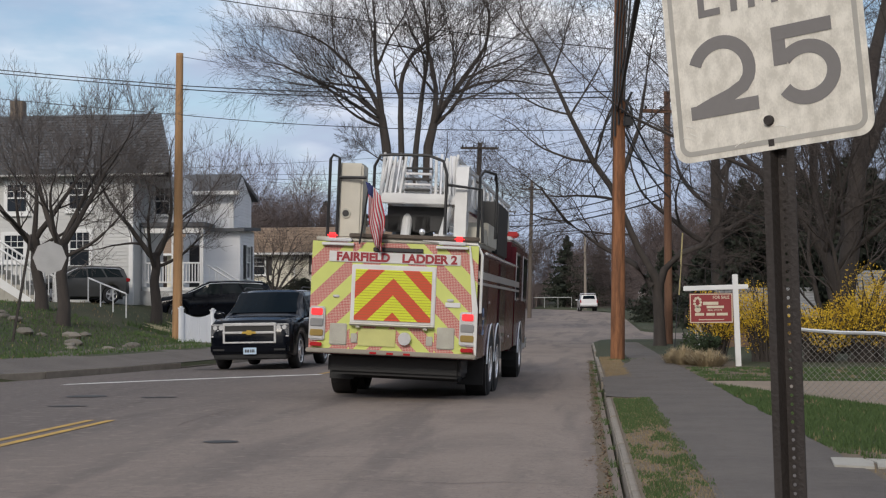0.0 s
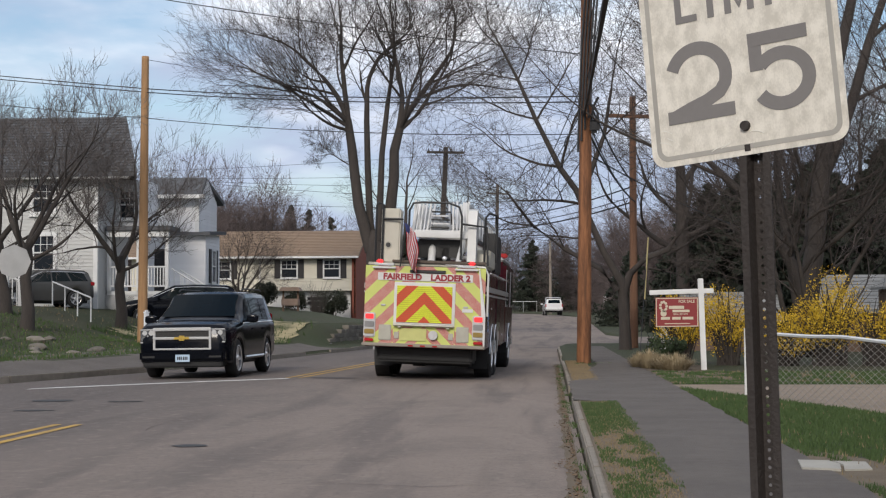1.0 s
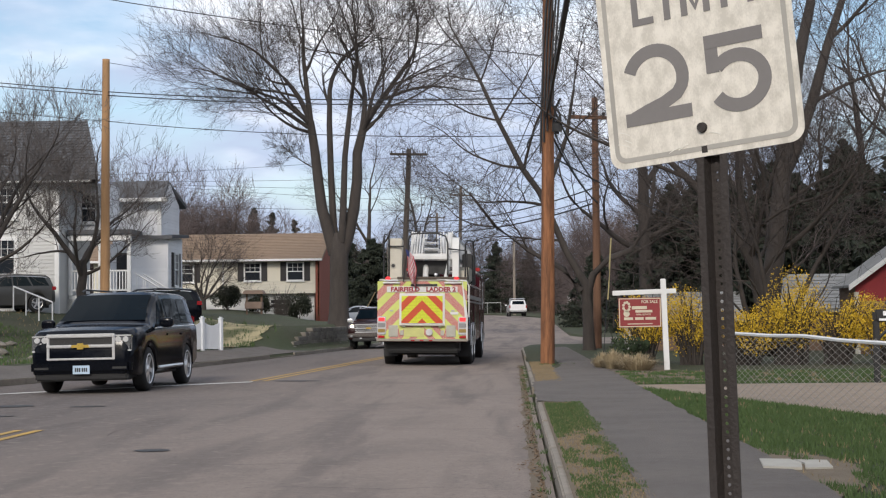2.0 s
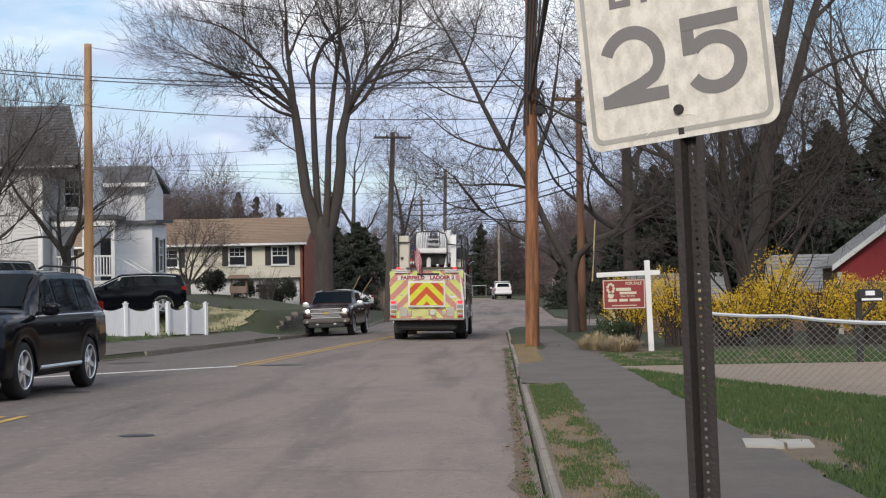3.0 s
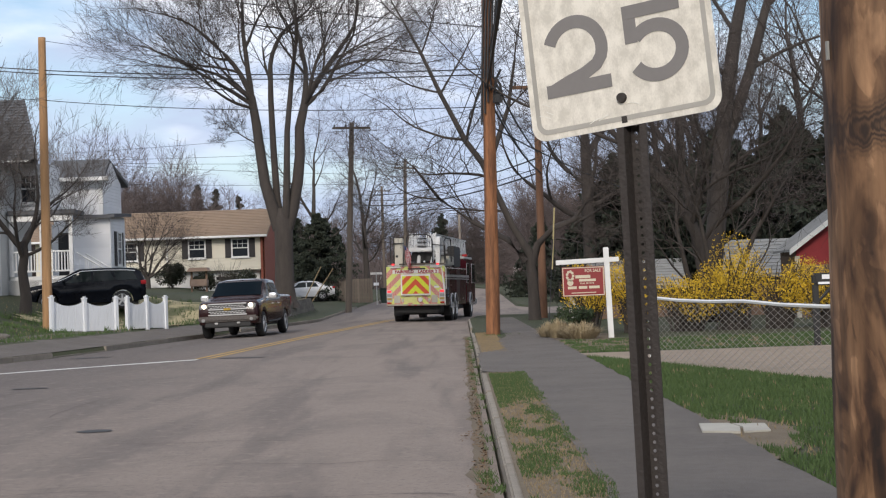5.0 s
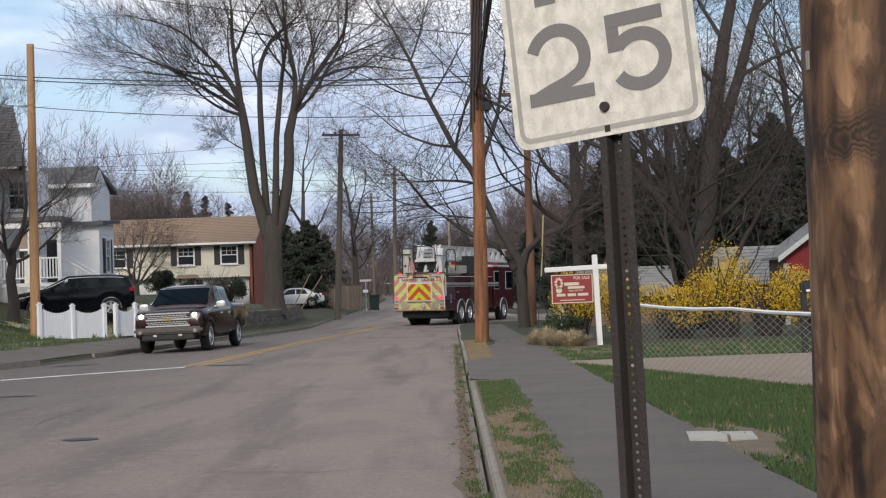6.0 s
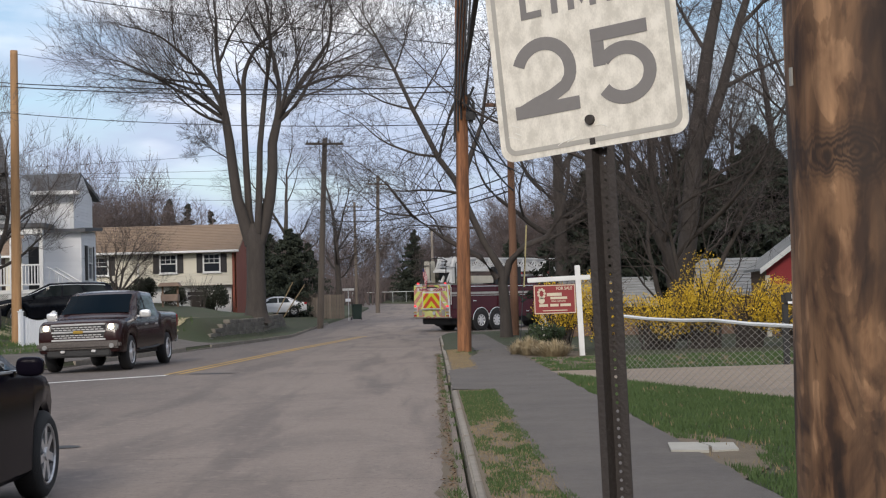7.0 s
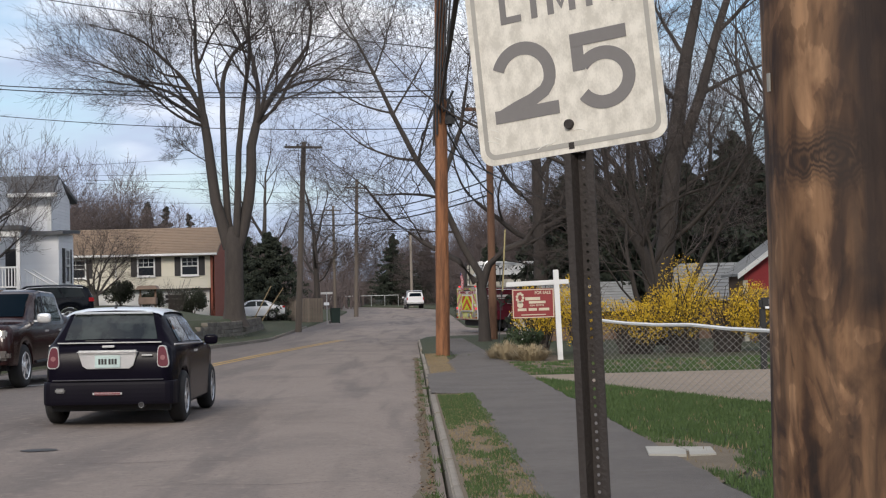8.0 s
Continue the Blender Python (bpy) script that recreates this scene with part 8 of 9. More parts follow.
def big_tree():
    z = land_z(-9.0, 74)
    trunk = ([(0, 0, -0.4), (0, 0, 0.0), (0.0, 0, 0.6), (0.02, 0, 2.0), (0.03, 0, 3.4), (0.03, 0, 4.2), (0.03, 0, 4.7)], [0.85, 0.62, 0.52, 0.48, 0.48, 0.46, 0.26])
    bare = [([(-0.2, 0, 3.6), (-0.45, 0, 4.6), (-0.85, 0.05, 6.0), (-1.05, 0.1, 7.6), (-1.2, 0.1, 9.0), (-1.42, 0.1, 10.5)], [0.32, 0.32, 0.28, 0.26, 0.24, 0.2]),
            ([(-0.1, 0.3, 4.0), (-0.3, 0.4, 5.2), (-0.42, 0.45, 8.0), (-0.48, 0.5, 10.4), (-0.45, 0.5, 12.2)], [0.2, 0.19, 0.17, 0.15, 0.12]),
            ([(0.2, -0.25, 4.2), (0.3, -0.35, 5.8), (0.42, -0.4, 8.6), (0.75, -0.45, 11.4)], [0.2, 0.18, 0.15, 0.12]),
            ([(0.2, 0, 3.6), (0.5, 0, 4.6), (0.82, 0.05, 6.0), (0.98, 0.1, 7.4), (1.0, 0.1, 8.8), (1.3, 0.1, 10.0)], [0.32, 0.33, 0.29, 0.27, 0.25, 0.21])]
    stems = [((-1.4, 0.1, 10.1), (-0.9, 0.0, 0.55), 3.9, 0.16), ((-1.35, 0.1, 9.9), (-0.95, -0.3, 0.22), 3.3, 0.12), ((-1.45, 0.1, 10.6), (-0.5, 0.2, 1), 4.2, 0.21), ((-1.4, 0.1, 10.5), (-0.08, -0.1, 1), 4.6, 0.22),
             ((-1.4, 0.1, 10.3), (-0.5, -0.75, 0.8), 3.9, 0.15), ((-1.4, 0.1, 10.3), (-0.5, 0.8, 0.7), 3.9, 0.15), ((-1.0, 0.1, 7.9), (-0.9, -0.2, 0.6), 1.5, 0.06),
             ((-0.45, 0.5, 12.1), (0.05, 0.1, 1), 4.2, 0.17), ((-0.46, 0.5, 11.2), (-0.4, 0.6, 1), 3.4, 0.12), ((0.75, -0.45, 11.3), (0.12, -0.2, 1), 4.4, 0.15), ((0.7, -0.45, 11.0), (0.3, -0.6, 0.9), 3.5, 0.11),
             ((1.3, 0.1, 9.9), (0.55, 0, 1), 4.6, 0.25), ((1.25, 0.1, 9.9), (0.1, 0.2, 1), 4.6, 0.22), ((1.3, 0.1, 9.9), (0.9, -0.1, 0.75), 4.2, 0.17), ((2.4, 0.1, 11.6), (1.0, 0.2, 0.35), 3.6, 0.12),
             ((1.3, 0.1, 9.9), (0.45, -0.7, 0.85), 3.9, 0.15), ((1.3, 0.1, 9.9), (0.5, 0.75, 0.8), 3.9, 0.15)]
    tree("broadleaf_tree", pose(-9.0, 74, z), 21, [(p, d, q * 1.05, r * 0.78) for p, d, q, r in stems], 5, (0.0, 0.02, 0.03, 0.04), (18, 46), (4, 4, 3, 3, 2), "large leafless multi-stemmed tree standing on the raised lawn", trunk=trunk, shrink=0.67, start=0.25, thin=0.0065, bare=bare)


big_tree()


def dogwood(x, y, seed, h, label, lean=0.0):
    z = land_z(x, y)
    k = h / 5.0
    tree("ornamental_tree", pose(x, y, z - 0.1, 0, lean, 0), seed,
         [((0, 0, 1.75 * k), (-0.75, 0.1, 0.8), 2.1 * k, 0.12), ((0, 0, 1.85 * k), (0.7, -0.2, 0.85), 2.0 * k, 0.11), ((0, 0, 1.95 * k), (0.15, 0.45, 1), 1.9 * k, 0.1), ((0, 0, 1.5 * k), (-0.2, -0.7, 0.7), 1.8 * k, 0.09), ((0, 0, 1.6 * k), (0.9, 0.3, 0.4), 1.5 * k, 0.07)],
         5, (0.05, 0.05, 0.07, 0.1, 0.12, 0.12), (25, 58), (3, 3, 3, 3, 2), label, twig=TWIG_PALE, thin=0.006, trunk=([(0, 0, -0.2), (0.05, 0, 0.5 * k), (-0.06, 0, 1.2 * k), (0.02, 0, 1.6 * k), (0, 0, 2.0 * k)], [0.26, 0.2, 0.17, 0.16, 0.14]), shrink=0.64)


dogwood(-16.45, 44.5, 5, 7.0, "leafless ornamental tree with spreading limbs on the grassy bank")
dogwood(-15.7, 52.0, 9, 6.8, "leafless ornamental tree beside the porch of the white house")
dogwood(-18.1, 47.0, 12, 6.6, "leafless ornamental tree growing by the stop sign", -6)


def street_trees():
    """The trees along the right side and the bare woods behind them."""
    bare = [([(0, 0, 0.6), (-0.03, 0, 1.6), (-0.12, 0, 2.5), (-0.75, 0.1, 3.6), (-1.75, 0, 5.9), (-2.35, 0, 6.75), (-3.25, 0.1, 8.6), (-3.9, 0.1, 10.1), (-4.5, 0.2, 11.3), (-5.2, 0.2, 12.6)], [0.2, 0.18, 0.155, 0.13, 0.12, 0.11, 0.085, 0.065, 0.045, 0.02]),
            ([(-0.08, 0, 2.0), (0.2, 0.1, 2.8), (0.8, 0.2, 3.4), (1.6, 0.2, 3.7), (2.2, 0.3, 4.5), (2.5, 0.3, 5.8), (2.6, 0.4, 7.2)], [0.18, 0.14, 0.12, 0.1, 0.09, 0.07, 0.04]),
            ([(-1.5, 0, 5.1), (-1.3, 0.3, 6.4), (-0.7, 0.5, 8.0), (-0.4, 0.6, 9.8)], [0.13, 0.11, 0.08, 0.05]),
            ([(-0.3, -0.1, 2.2), (-0.9, -0.3, 3.0), (-2.2, -0.5, 3.7), (-3.4, -0.5, 4.6), (-4.3, -0.6, 5.8)], [0.14, 0.11, 0.08, 0.06, 0.04])]
    stems = [((-1.6, 0, 5.4), (-0.9, -0.3, 0.25), 2.6, 0.06), ((-2.3, 0, 6.8), (-1, 0.2, 0.1), 2.8, 0.06), ((-2.3, 0, 6.8), (0.2, -0.6, 0.9), 2.8, 0.06), ((-3.2, 0.1, 8.6), (-1, -0.1, 0.15), 2.8, 0.05), ((-3.2, 0.1, 8.6), (0.5, 0.3, 0.8), 2.8, 0.05),
             ((-3.9, 0.1, 10.1), (-1, 0.3, 0.3), 2.4, 0.045), ((-3.9, 0.1, 10.1), (0.5, -0.3, 0.8), 2.4, 0.045), ((-4.6, 0.2, 11.4), (-0.9, 0, 0.5), 2.2, 0.04), ((-5.0, 0.2, 12.3), (-0.3, 0, 1), 2.0, 0.03), ((-1.1, 0, 4.1), (-0.9, 0.4, -0.05), 2.4, 0.05),
             ((2.2, 0.3, 4.4), (0.9, 0, 0.4), 2.4, 0.06), ((2.5, 0.3, 5.8), (-0.5, -0.4, 0.8), 2.2, 0.05), ((1.6, 0.2, 3.5), (0.7, -0.5, 0.5), 2.2, 0.06), ((2.6, 0.4, 7.1), (0.2, 0.2, 1), 2.4, 0.04), ((0.9, 0.2, 3.0), (0.6, -0.4, 0.0), 1.8, 0.05),
             ((-0.4, 0.6, 9.6), (0.1, 0.1, 1), 2.6, 0.04), ((-0.7, 0.5, 8.0), (0.7, -0.2, 0.6), 2.4, 0.045), ((-3.4, -0.5, 4.6), (-0.9, 0.1, 0.0), 2.2, 0.04), ((-4.2, -0.6, 5.7), (-0.6, 0, 0.6), 2.0, 0.03), ((-2.2, -0.5, 3.7), (-0.3, -0.4, 0.7), 2.0, 0.04)]
    tree("broadleaf_tree", pose(2.71, 54.0, land_z(2.71, 54)), 31, stems, 4, (0.02, -0.02, -0.04, -0.02, 0.02), (25, 62), (6, 4, 4, 2), "dark leafless tree whose long limbs lean over the road",
         trunk=([(0, 0, -0.3), (0, 0, 0.1), (-0.02, 0, 1.0), (-0.1, 0, 2.3)], [0.34, 0.24, 0.2, 0.17]), shrink=0.62, bare=bare, thin=0.006)
    base = tree("broadleaf_tree", pose(5.35, 60.0, land_z(5.35, 60)), 41, [((0, 0, 7.0), (-0.1, 0, 1), 5.0, 0.2), ((0, 0, 6.5), (0.5, 0.1, 0.8), 4.5, 0.15), ((0, 0, 4.4), (0.8, -0.3, 0.2), 3.6, 0.14), ((0, 0, 3.9), (-0.9, -0.2, 0.15), 3.6, 0.14), ((0, 0, 5.4), (-0.8, 0.3, 0.3), 3.4, 0.12), ((0, 0, 3.0), (0.7, 0.6, 0.2), 3.2, 0.1)],
                5, (0.09, 0.08, 0.04, 0.02), (22, 56), (3, 3, 3, 3), "tall dark leafless tree with upswept limbs at the wood's edge", trunk=([(0, 0, -0.3), (0, 0, 0.2), (0.05, 0, 2.5), (0.02, 0, 5.0), (0, 0, 7.2)], [0.46, 0.34, 0.28, 0.25, 0.2]), shrink=0.62)
    rng = random.Random(6)
    for x, y, s in ((10.0, 63, 1.0), (15.5, 66, 1), (13.5, 98, 1), (15, 90, 1), (19, 90, 1), (-13, 128, 1), (-9, 140, 1), (26, 80, 1)):
        copy_thing(base, pose(x, y, land_z(x, y) - 0.1, rng.uniform(-2, 2), rng.uniform(-3, 3), rng.uniform(0, 360)))
    near = tree("broadleaf_tree", pose(6.4, 37.2, land_z(6.4, 37.2)), 53, [((0, 0, 0.2), (-0.25, 0, 1), 4.6, 0.17), ((0.1, 0, 0.2), (0.1, 0.1, 1), 5.6, 0.2), ((-0.05, 0.1, 0.3), (-0.6, -0.1, 0.7), 3.2, 0.09), ((0.1, 0.1, 0.3), (0.55, 0.1, 0.8), 3.4, 0.1), ((0, -0.1, 0.3), (0.0, -0.5, 0.9), 3.0, 0.09)],
                5, (0.03, 0.05, 0.05, 0.03), (22, 58), (4, 3, 3, 3), "leafless multi-stemmed tree among the forsythia", shrink=0.68)
    for x, y in ((13.6, 40),):
        copy_thing(near, pose(x, y, land_z(x, y), 0, 0, rng.uniform(0, 360)))
    # tall pair of trunks close on the right
    bare = [([(0.0, 0, 0.0), (0.46, 0, 3.35), (0.8, 0, 6.4), (1.25, 0, 9.1), (1.7, 0, 11.0), (1.9, 0, 12.6)], [0.36, 0.3, 0.26, 0.2, 0.15, 0.08]),
            ([(0.75, 0, 5.6), (1.15, 0.1, 6.4), (1.7, 0.1, 7.9), (2.3, 0.2, 9.9), (2.75, 0.2, 11.2), (3.0, 0.2, 12.4)], [0.22, 0.19, 0.17, 0.14, 0.11, 0.07])]
    stems = [((1.0, 0, 7.6), (-0.8, -0.2, 0.7), 3.0, 0.09), ((1.25, 0, 9.1), (-0.7, 0.3, 0.9), 2.8, 0.08), ((1.7, 0, 11), (-0.2, 0, 1), 2.8, 0.08), ((2.3, 0.2, 9.9), (0.9, -0.3, 0.7), 2.8, 0.08), ((1.7, 0.1, 7.9), (0.9, 0.2, 0.6), 3.0, 0.08), ((2.7, 0.2, 11.2), (0.5, 0.2, 1), 2.6, 0.07),
             ((0.46, 0, 3.4), (-0.8, -0.4, 0.6), 2.6, 0.08), ((0.6, 0, 4.6), (0.8, -0.4, 0.5), 2.6, 0.08), ((0.7, 0, 5.4), (-0.9, 0.2, 0.5), 2.6, 0.08), ((0.3, 0, 2.2), (0.8, 0.3, 0.5), 2.2, 0.07)]
    tree("broadleaf_tree", pose(7.74, 46.0, land_z(7.74, 46)), 61, stems, 5, (0.03, 0.02, 0.02, 0.02), (25, 60), (4, 3, 3, 2), "tall leafless forked tree behind the forsythia hedge", twig=TWIG_RED, trunk=([(-0.02, 0, -0.3), (0, 0, 0.3)], [0.5, 0.36]), shrink=0.64, bare=bare)


street_trees()


def far_trees():
    red = tree("broadleaf_tree", pose(-28, 128, land_z(-28, 128) - 3.6), 71, [((0, 0, 2.0), (-0.5, 0, 1), 5.0, 0.2), ((0, 0, 2.0), (0.5, 0.1, 1), 5.0, 0.2), ((0, 0, 2.5), (0, 0.3, 1), 5.5, 0.2), ((0, 0, 2.0), (0.1, -0.5, 0.9), 4.5, 0.18), ((0, 0, 1.6), (0.8, 0, 0.5), 3.6, 0.12), ((0, 0, 1.6), (-0.8, 0, 0.5), 3.6, 0.12)],
               5, 0.03, (25, 60), (4, 4, 4, 4), "dark reddish budding tree far behind the houses", twig=TWIG_RED, trunk=([(0, 0, -0.3), (0, 0, 2.6)], [0.45, 0.32]), shrink=0.7, group="budding trees", thin=0.014)
    rng = random.Random(16)
    for x, y in ((-30.2, 126), (-26.4, 130), (-34, 126), (-40, 130), (-46, 124), (-31, 138), (-52, 120), (12, 150), (17, 165), (5.5, 200), (-3, 235), (-12, 225), (24, 140), (-22, 205), (10, 130)):
        copy_thing(red, pose(x, y, land_z(x, y) - (4.6 if -35 < x < -20 and y < 140 else 2.0), 0, 0, rng.uniform(0, 360)))


far_trees()


def leaf_cloud(rng, n, shape, size, tilt=1.0):
    """Small two-sided leaf clusters scattered by shape(rng) -> point."""
    v, f = [], []
    for _ in range(n):
        p = Vector(shape(rng))
        a = Vector((rng.uniform(-1, 1), rng.uniform(-1, 1), rng.uniform(-1, 1) * tilt)).normalized()
        b = a.orthogonal().normalized()
        b.rotate(Matrix.Rotation(rng.uniform(0, 6.28), 3, a))
        s = size * rng.uniform(0.5, 1.4)
        i = len(v)
        v += [p - b * s, p + a * s * 0.45, p + b * s, p - a * s * 0.45 + Vector((0, 0, s * 0.2))]
        f.append((i, i + 1, i + 2, i + 3))
    return v, f


def conifer(m, seed, h, r, n, label):
    """Boughs of needle tufts set round the stem, uneven in length, with gaps between them."""
    rng = random.Random(seed)
    boughs = []
    for k in range(int(24 + 18 * h)):
        t = rng.random()
        a = rng.uniform(0, 6.283)
        boughs.append((t, a, r * (0.03 + 0.97 * (1 - t) ** 0.85) * rng.uniform(0.45, 1.1), rng.uniform(-0.25, 0.35)))

    def shape(g):
        t, a, length, droop = boughs[g.randrange(len(boughs))]
        u = g.random() ** 0.6
        q, w = length * u, 0.06 + 0.17 * length * (1 - 0.5 * u)
        return (q * math.cos(a) + g.gauss(0, w * 0.6), q * math.sin(a) + g.gauss(0, w * 0.6), h * (0.05 + 0.95 * t) - droop * q * u + g.gauss(0, w * 0.3))
    root = thing("conifer", m, label, "tree", "conifers")
    part("trunk", rod(bmesh.new(), (0, 0, -0.3), (0, 0, h * 0.95), r * 0.07, 0.02, 8), BARK, root)
    v, f = leaf_cloud(rng, n, shape, 0.15 * (h / 8) ** 0.5)
    raw("crown", v, f, EVERGREEN, root)
    return root


def conifers():
    rng = random.Random(17)
    a = conifer(pose(-10.5, 108, land_z(-10.5, 108)), 3, 6.6, 3.6, 16000, "dark green conifer standing behind the lawn")
    for x, y in ((-13.6, 116), (6.0, 108), (9.5, 118), (3.5, 225), (6.5, 230), (-0.5, 245), (9, 240), (12, 110), (13, 92)):
        copy_thing(a, pose(x, y, land_z(x, y) - 0.2 - rng.uniform(0, 0.8), 0, 0, rng.uniform(0, 360)))
    d = conifer(pose(-2.4, 212, land_z(-2.4, 212) - 0.3), 12, 10.6, 4.6, 16000, "broad dark evergreen beyond the road bend")
    for x, y, q in ((2.6, 219, 0.8), (-19.5, 176, 3.4), (-14.6, 172, 3.6)):
        copy_thing(d, pose(x, y, land_z(x, y) - q, 0, 0, rng.uniform(0, 360)))
    c = conifer(pose(-27.0, 150, land_z(-27, 150) - 0.3), 5, 9.6, 3.0, 9000, "dark spruce rising behind the cream house")
    for x, y, d in ((-25.1, 150, 0.4), (-22.9, 151, 1.0), (-20.8, 152, 2.2), (-18.6, 154, 2.6), (-29.5, 152, 1.6), (-16.2, 156, 3.4), (-13.5, 158, 3.2)):
        copy_thing(c, pose(x, y, land_z(x, y) - 0.3 - d, 0, 0, rng.uniform(0, 360)))
    b = conifer(pose(14.0, 62, land_z(14, 62)), 8, 8.5, 4.2, 20000, "broad dark evergreen tree in the woods")
    for x, y in ((7.6, 59.5), (9.0, 61), (6.9, 64), (9.8, 55.5), (11.6, 60), (12.9, 54.5), (10.8, 57.5), (17.2, 57), (15.6, 59), (20.2, 57.5), (18.5, 60), (13.8, 65.5), (22, 66), (16, 90), (8.6, 92), (26, 60), (12.6, 57)):
        copy_thing(b, pose(x, y, land_z(x, y) - (1.6 if x < 14 else 0.4), 0, 0, rng.uniform(0, 360)))


conifers()


def bush(name, m, seed, rx, ry, h, n, size, material, label, category="shrub", stems=16, group=""):
    rng = random.Random(seed)
    lumps = [(rng.uniform(-0.6, 0.6) * rx, rng.uniform(-0.6, 0.6) * ry, rng.uniform(0.35, 0.72) * h, rng.uniform(0.35, 0.6)) for _ in range(9)]

    def shape(g):
        x, y, z, s = lumps[g.randrange(len(lumps))]
        d = Vector((g.gauss(0, 1), g.gauss(0, 1), g.gauss(0, 1))).normalized() * g.uniform(0.55, 1.0)
        return x + d.x * s * rx, y + d.y * s * ry, max(0.05, z + d.z * s * h * 0.62)
    root = thing(name, m, label, category, group)
    w = Wood()
    for k in range(stems):
        p = Vector((rng.uniform(-0.3, 0.3) * rx, rng.uniform(-0.3, 0.3) * ry, -0.1))
        q = Vector(shape(rng)) * 1.12
        mid = p.lerp(q, 0.5) + Vector((0, 0, 0.12 * h))
        w.limb([p, mid, q], [0.02, 0.013, 0.006], 4)
    raw("branchwork", w.v, w.f, BARK, root)
    v, f = leaf_cloud(rng, n, shape, size)
    raw("foliage", v, f, material, root)
    return root


def hedge():
    rng = random.Random(23)
    for x, y, rx, h, k in ((3.2, 37.0, 0.9, 1.9, 2300), (4.35, 36.6, 0.9, 2.1, 2300), (5.6, 36.2, 1.1, 1.6, 2200), (6.7, 36.0, 1.1, 2.35, 3200), (7.8, 35.8, 1.0, 1.75, 2400), (8.9, 35.5, 1.1, 1.8, 2600), (10.1, 35.2, 1.1, 1.7, 2400), (11.4, 35, 1.1, 1.8, 2400)):
        bush("forsythia_bush", pose(x, y, land_z(x, y), 0, 0, rng.uniform(0, 360)), int(x * 100), rx, rx * 0.9, h, int(k * 2.2), 0.027, FORSYTHIA, "forsythia bush in full yellow flower behind the fence", "bush", 90, "forsythia hedge")
    bush("evergreen_shrub", pose(2.75, 35.2, land_z(2.75, 35.2)), 5, 0.55, 0.5, 0.75, 1500, 0.04, SHRUB, "low dark green shrub beside the footpath")
    for x, y, s in ((-17.9, 89.5, 1.1), (-13.7, 89.8, 1.2), (-16.0, 90.0, 0.8), (-20.4, 90.2, 0.9), (-25, 62, 1.0)):
        bush("evergreen_shrub", pose(x, y, land_z(x, y)), int(-x * 10), 0.95 * s, 0.8 * s, 1.6 * s, 5500, 0.06, SHRUB_DARK, "rounded dark green shrub against the house")
    bush("bare_shrub", pose(-14.0, 86.5, land_z(-14, 86.5)), 77, 0.9, 0.9, 2.6, 10, 0.03, TWIG, "leafless shrub in front of the cream house", "shrub", 120)
    tree("ornamental_tree", pose(-18.6, 86.0, land_z(-18.6, 86)), 15, [((0, 0, 0.5), (-0.6, 0, 0.9), 2.2, 0.09), ((0, 0, 0.5), (0.6, 0.1, 0.9), 2.2, 0.09), ((0, 0, 0.5), (0.1, 0.3, 1), 2.3, 0.09), ((0, 0, 0.5), (-0.2, -0.4, 1), 2.2, 0.09), ((0, 0, 0.6), (0.9, -0.2, 0.5), 2.0, 0.07), ((0, 0, 0.6), (-0.9, -0.2, 0.5), 2.0, 0.07)],
         4, 0.02, (25, 60), (4, 4, 4, 3), "wide leafless ornamental tree in front of the cream house", trunk=([(0, 0, -0.2), (0, 0, 0.7)], [0.2, 0.15]), shrink=0.68)


hedge()


CLUMP = mat("bleached_grass", (0.44, 0.36, 0.23), 0.9, col2=(0.27, 0.21, 0.125), scale=5, fine=40)


def grass_clump(x, y, seed, h, r):
    rng = random.Random(seed)
    v, f = [], []
    for _ in range(520):
        a, q = rng.uniform(0, 6.283), rng.random() ** 0.5
        b = Vector((0.5 * r * q * math.cos(a), 0.5 * r * q * math.sin(a), -0.02))
        hh = h * rng.uniform(0.6, 1.1)
        tip = b + Vector((math.cos(a) * r * q * rng.uniform(0.5, 1.3), math.sin(a) * r * q * rng.uniform(0.5, 1.3), hh * (1 - 0.55 * q * q)))
        mid = b.lerp(tip, 0.55) + Vector((0, 0, 0.28 * hh))
        s = Vector((-math.sin(a), math.cos(a), 0)) * 0.007
        i = len(v)
        v += [b - s, b + s, mid + s, mid - s, tip]
        f += [(i, i + 1, i + 2, i + 3), (i + 3, i + 2, i + 4)]
    root = thing("ornamental_grass", pose(x, y, land_z(x, y)), "clump of dry straw-coloured ornamental grass beside the footpath", "grass clump", "grass clumps")
    raw("blades", v, f, CLUMP, root)


for i, (x, y, h, r) in enumerate(((2.25, 34.2, 0.5, 0.36), (2.72, 32.9, 0.46, 0.5), (2.5, 33.6, 0.4, 0.34), (2.05, 34.9, 0.42, 0.3))):
    grass_clump(x, y, 40 + i, h, r)


def turf(name, seed, n, area, h, material, label, keep):
    """Separate grass blades over an area."""
    rng = random.Random(seed)
    v, f = [], []
    while len(f) < n:
        x, y = rng.uniform(area[0], area[1]), area[2] + (area[3] - area[2]) * rng.random() ** 1.35
        if not keep(x, y):
            continue
        z = land_z(x, y) + 0.005
        a = rng.uniform(0, 6.283)
        hh = h * rng.uniform(0.4, 1.3)
        w = 0.0045 + 0.0003 * y
        lean = rng.uniform(0, 0.6) * hh
        b = rng.uniform(0, 6.283)
        i = len(v)
        v += [(x - w * math.cos(a), y - w * math.sin(a), z), (x + w * math.cos(a), y + w * math.sin(a), z), (x + lean * math.cos(b), y + lean * math.sin(b), z + hh)]
        f.append((i, i + 1, i + 2))
    tagged(raw(name, v, f, material), label, "grass", kind="stuff")


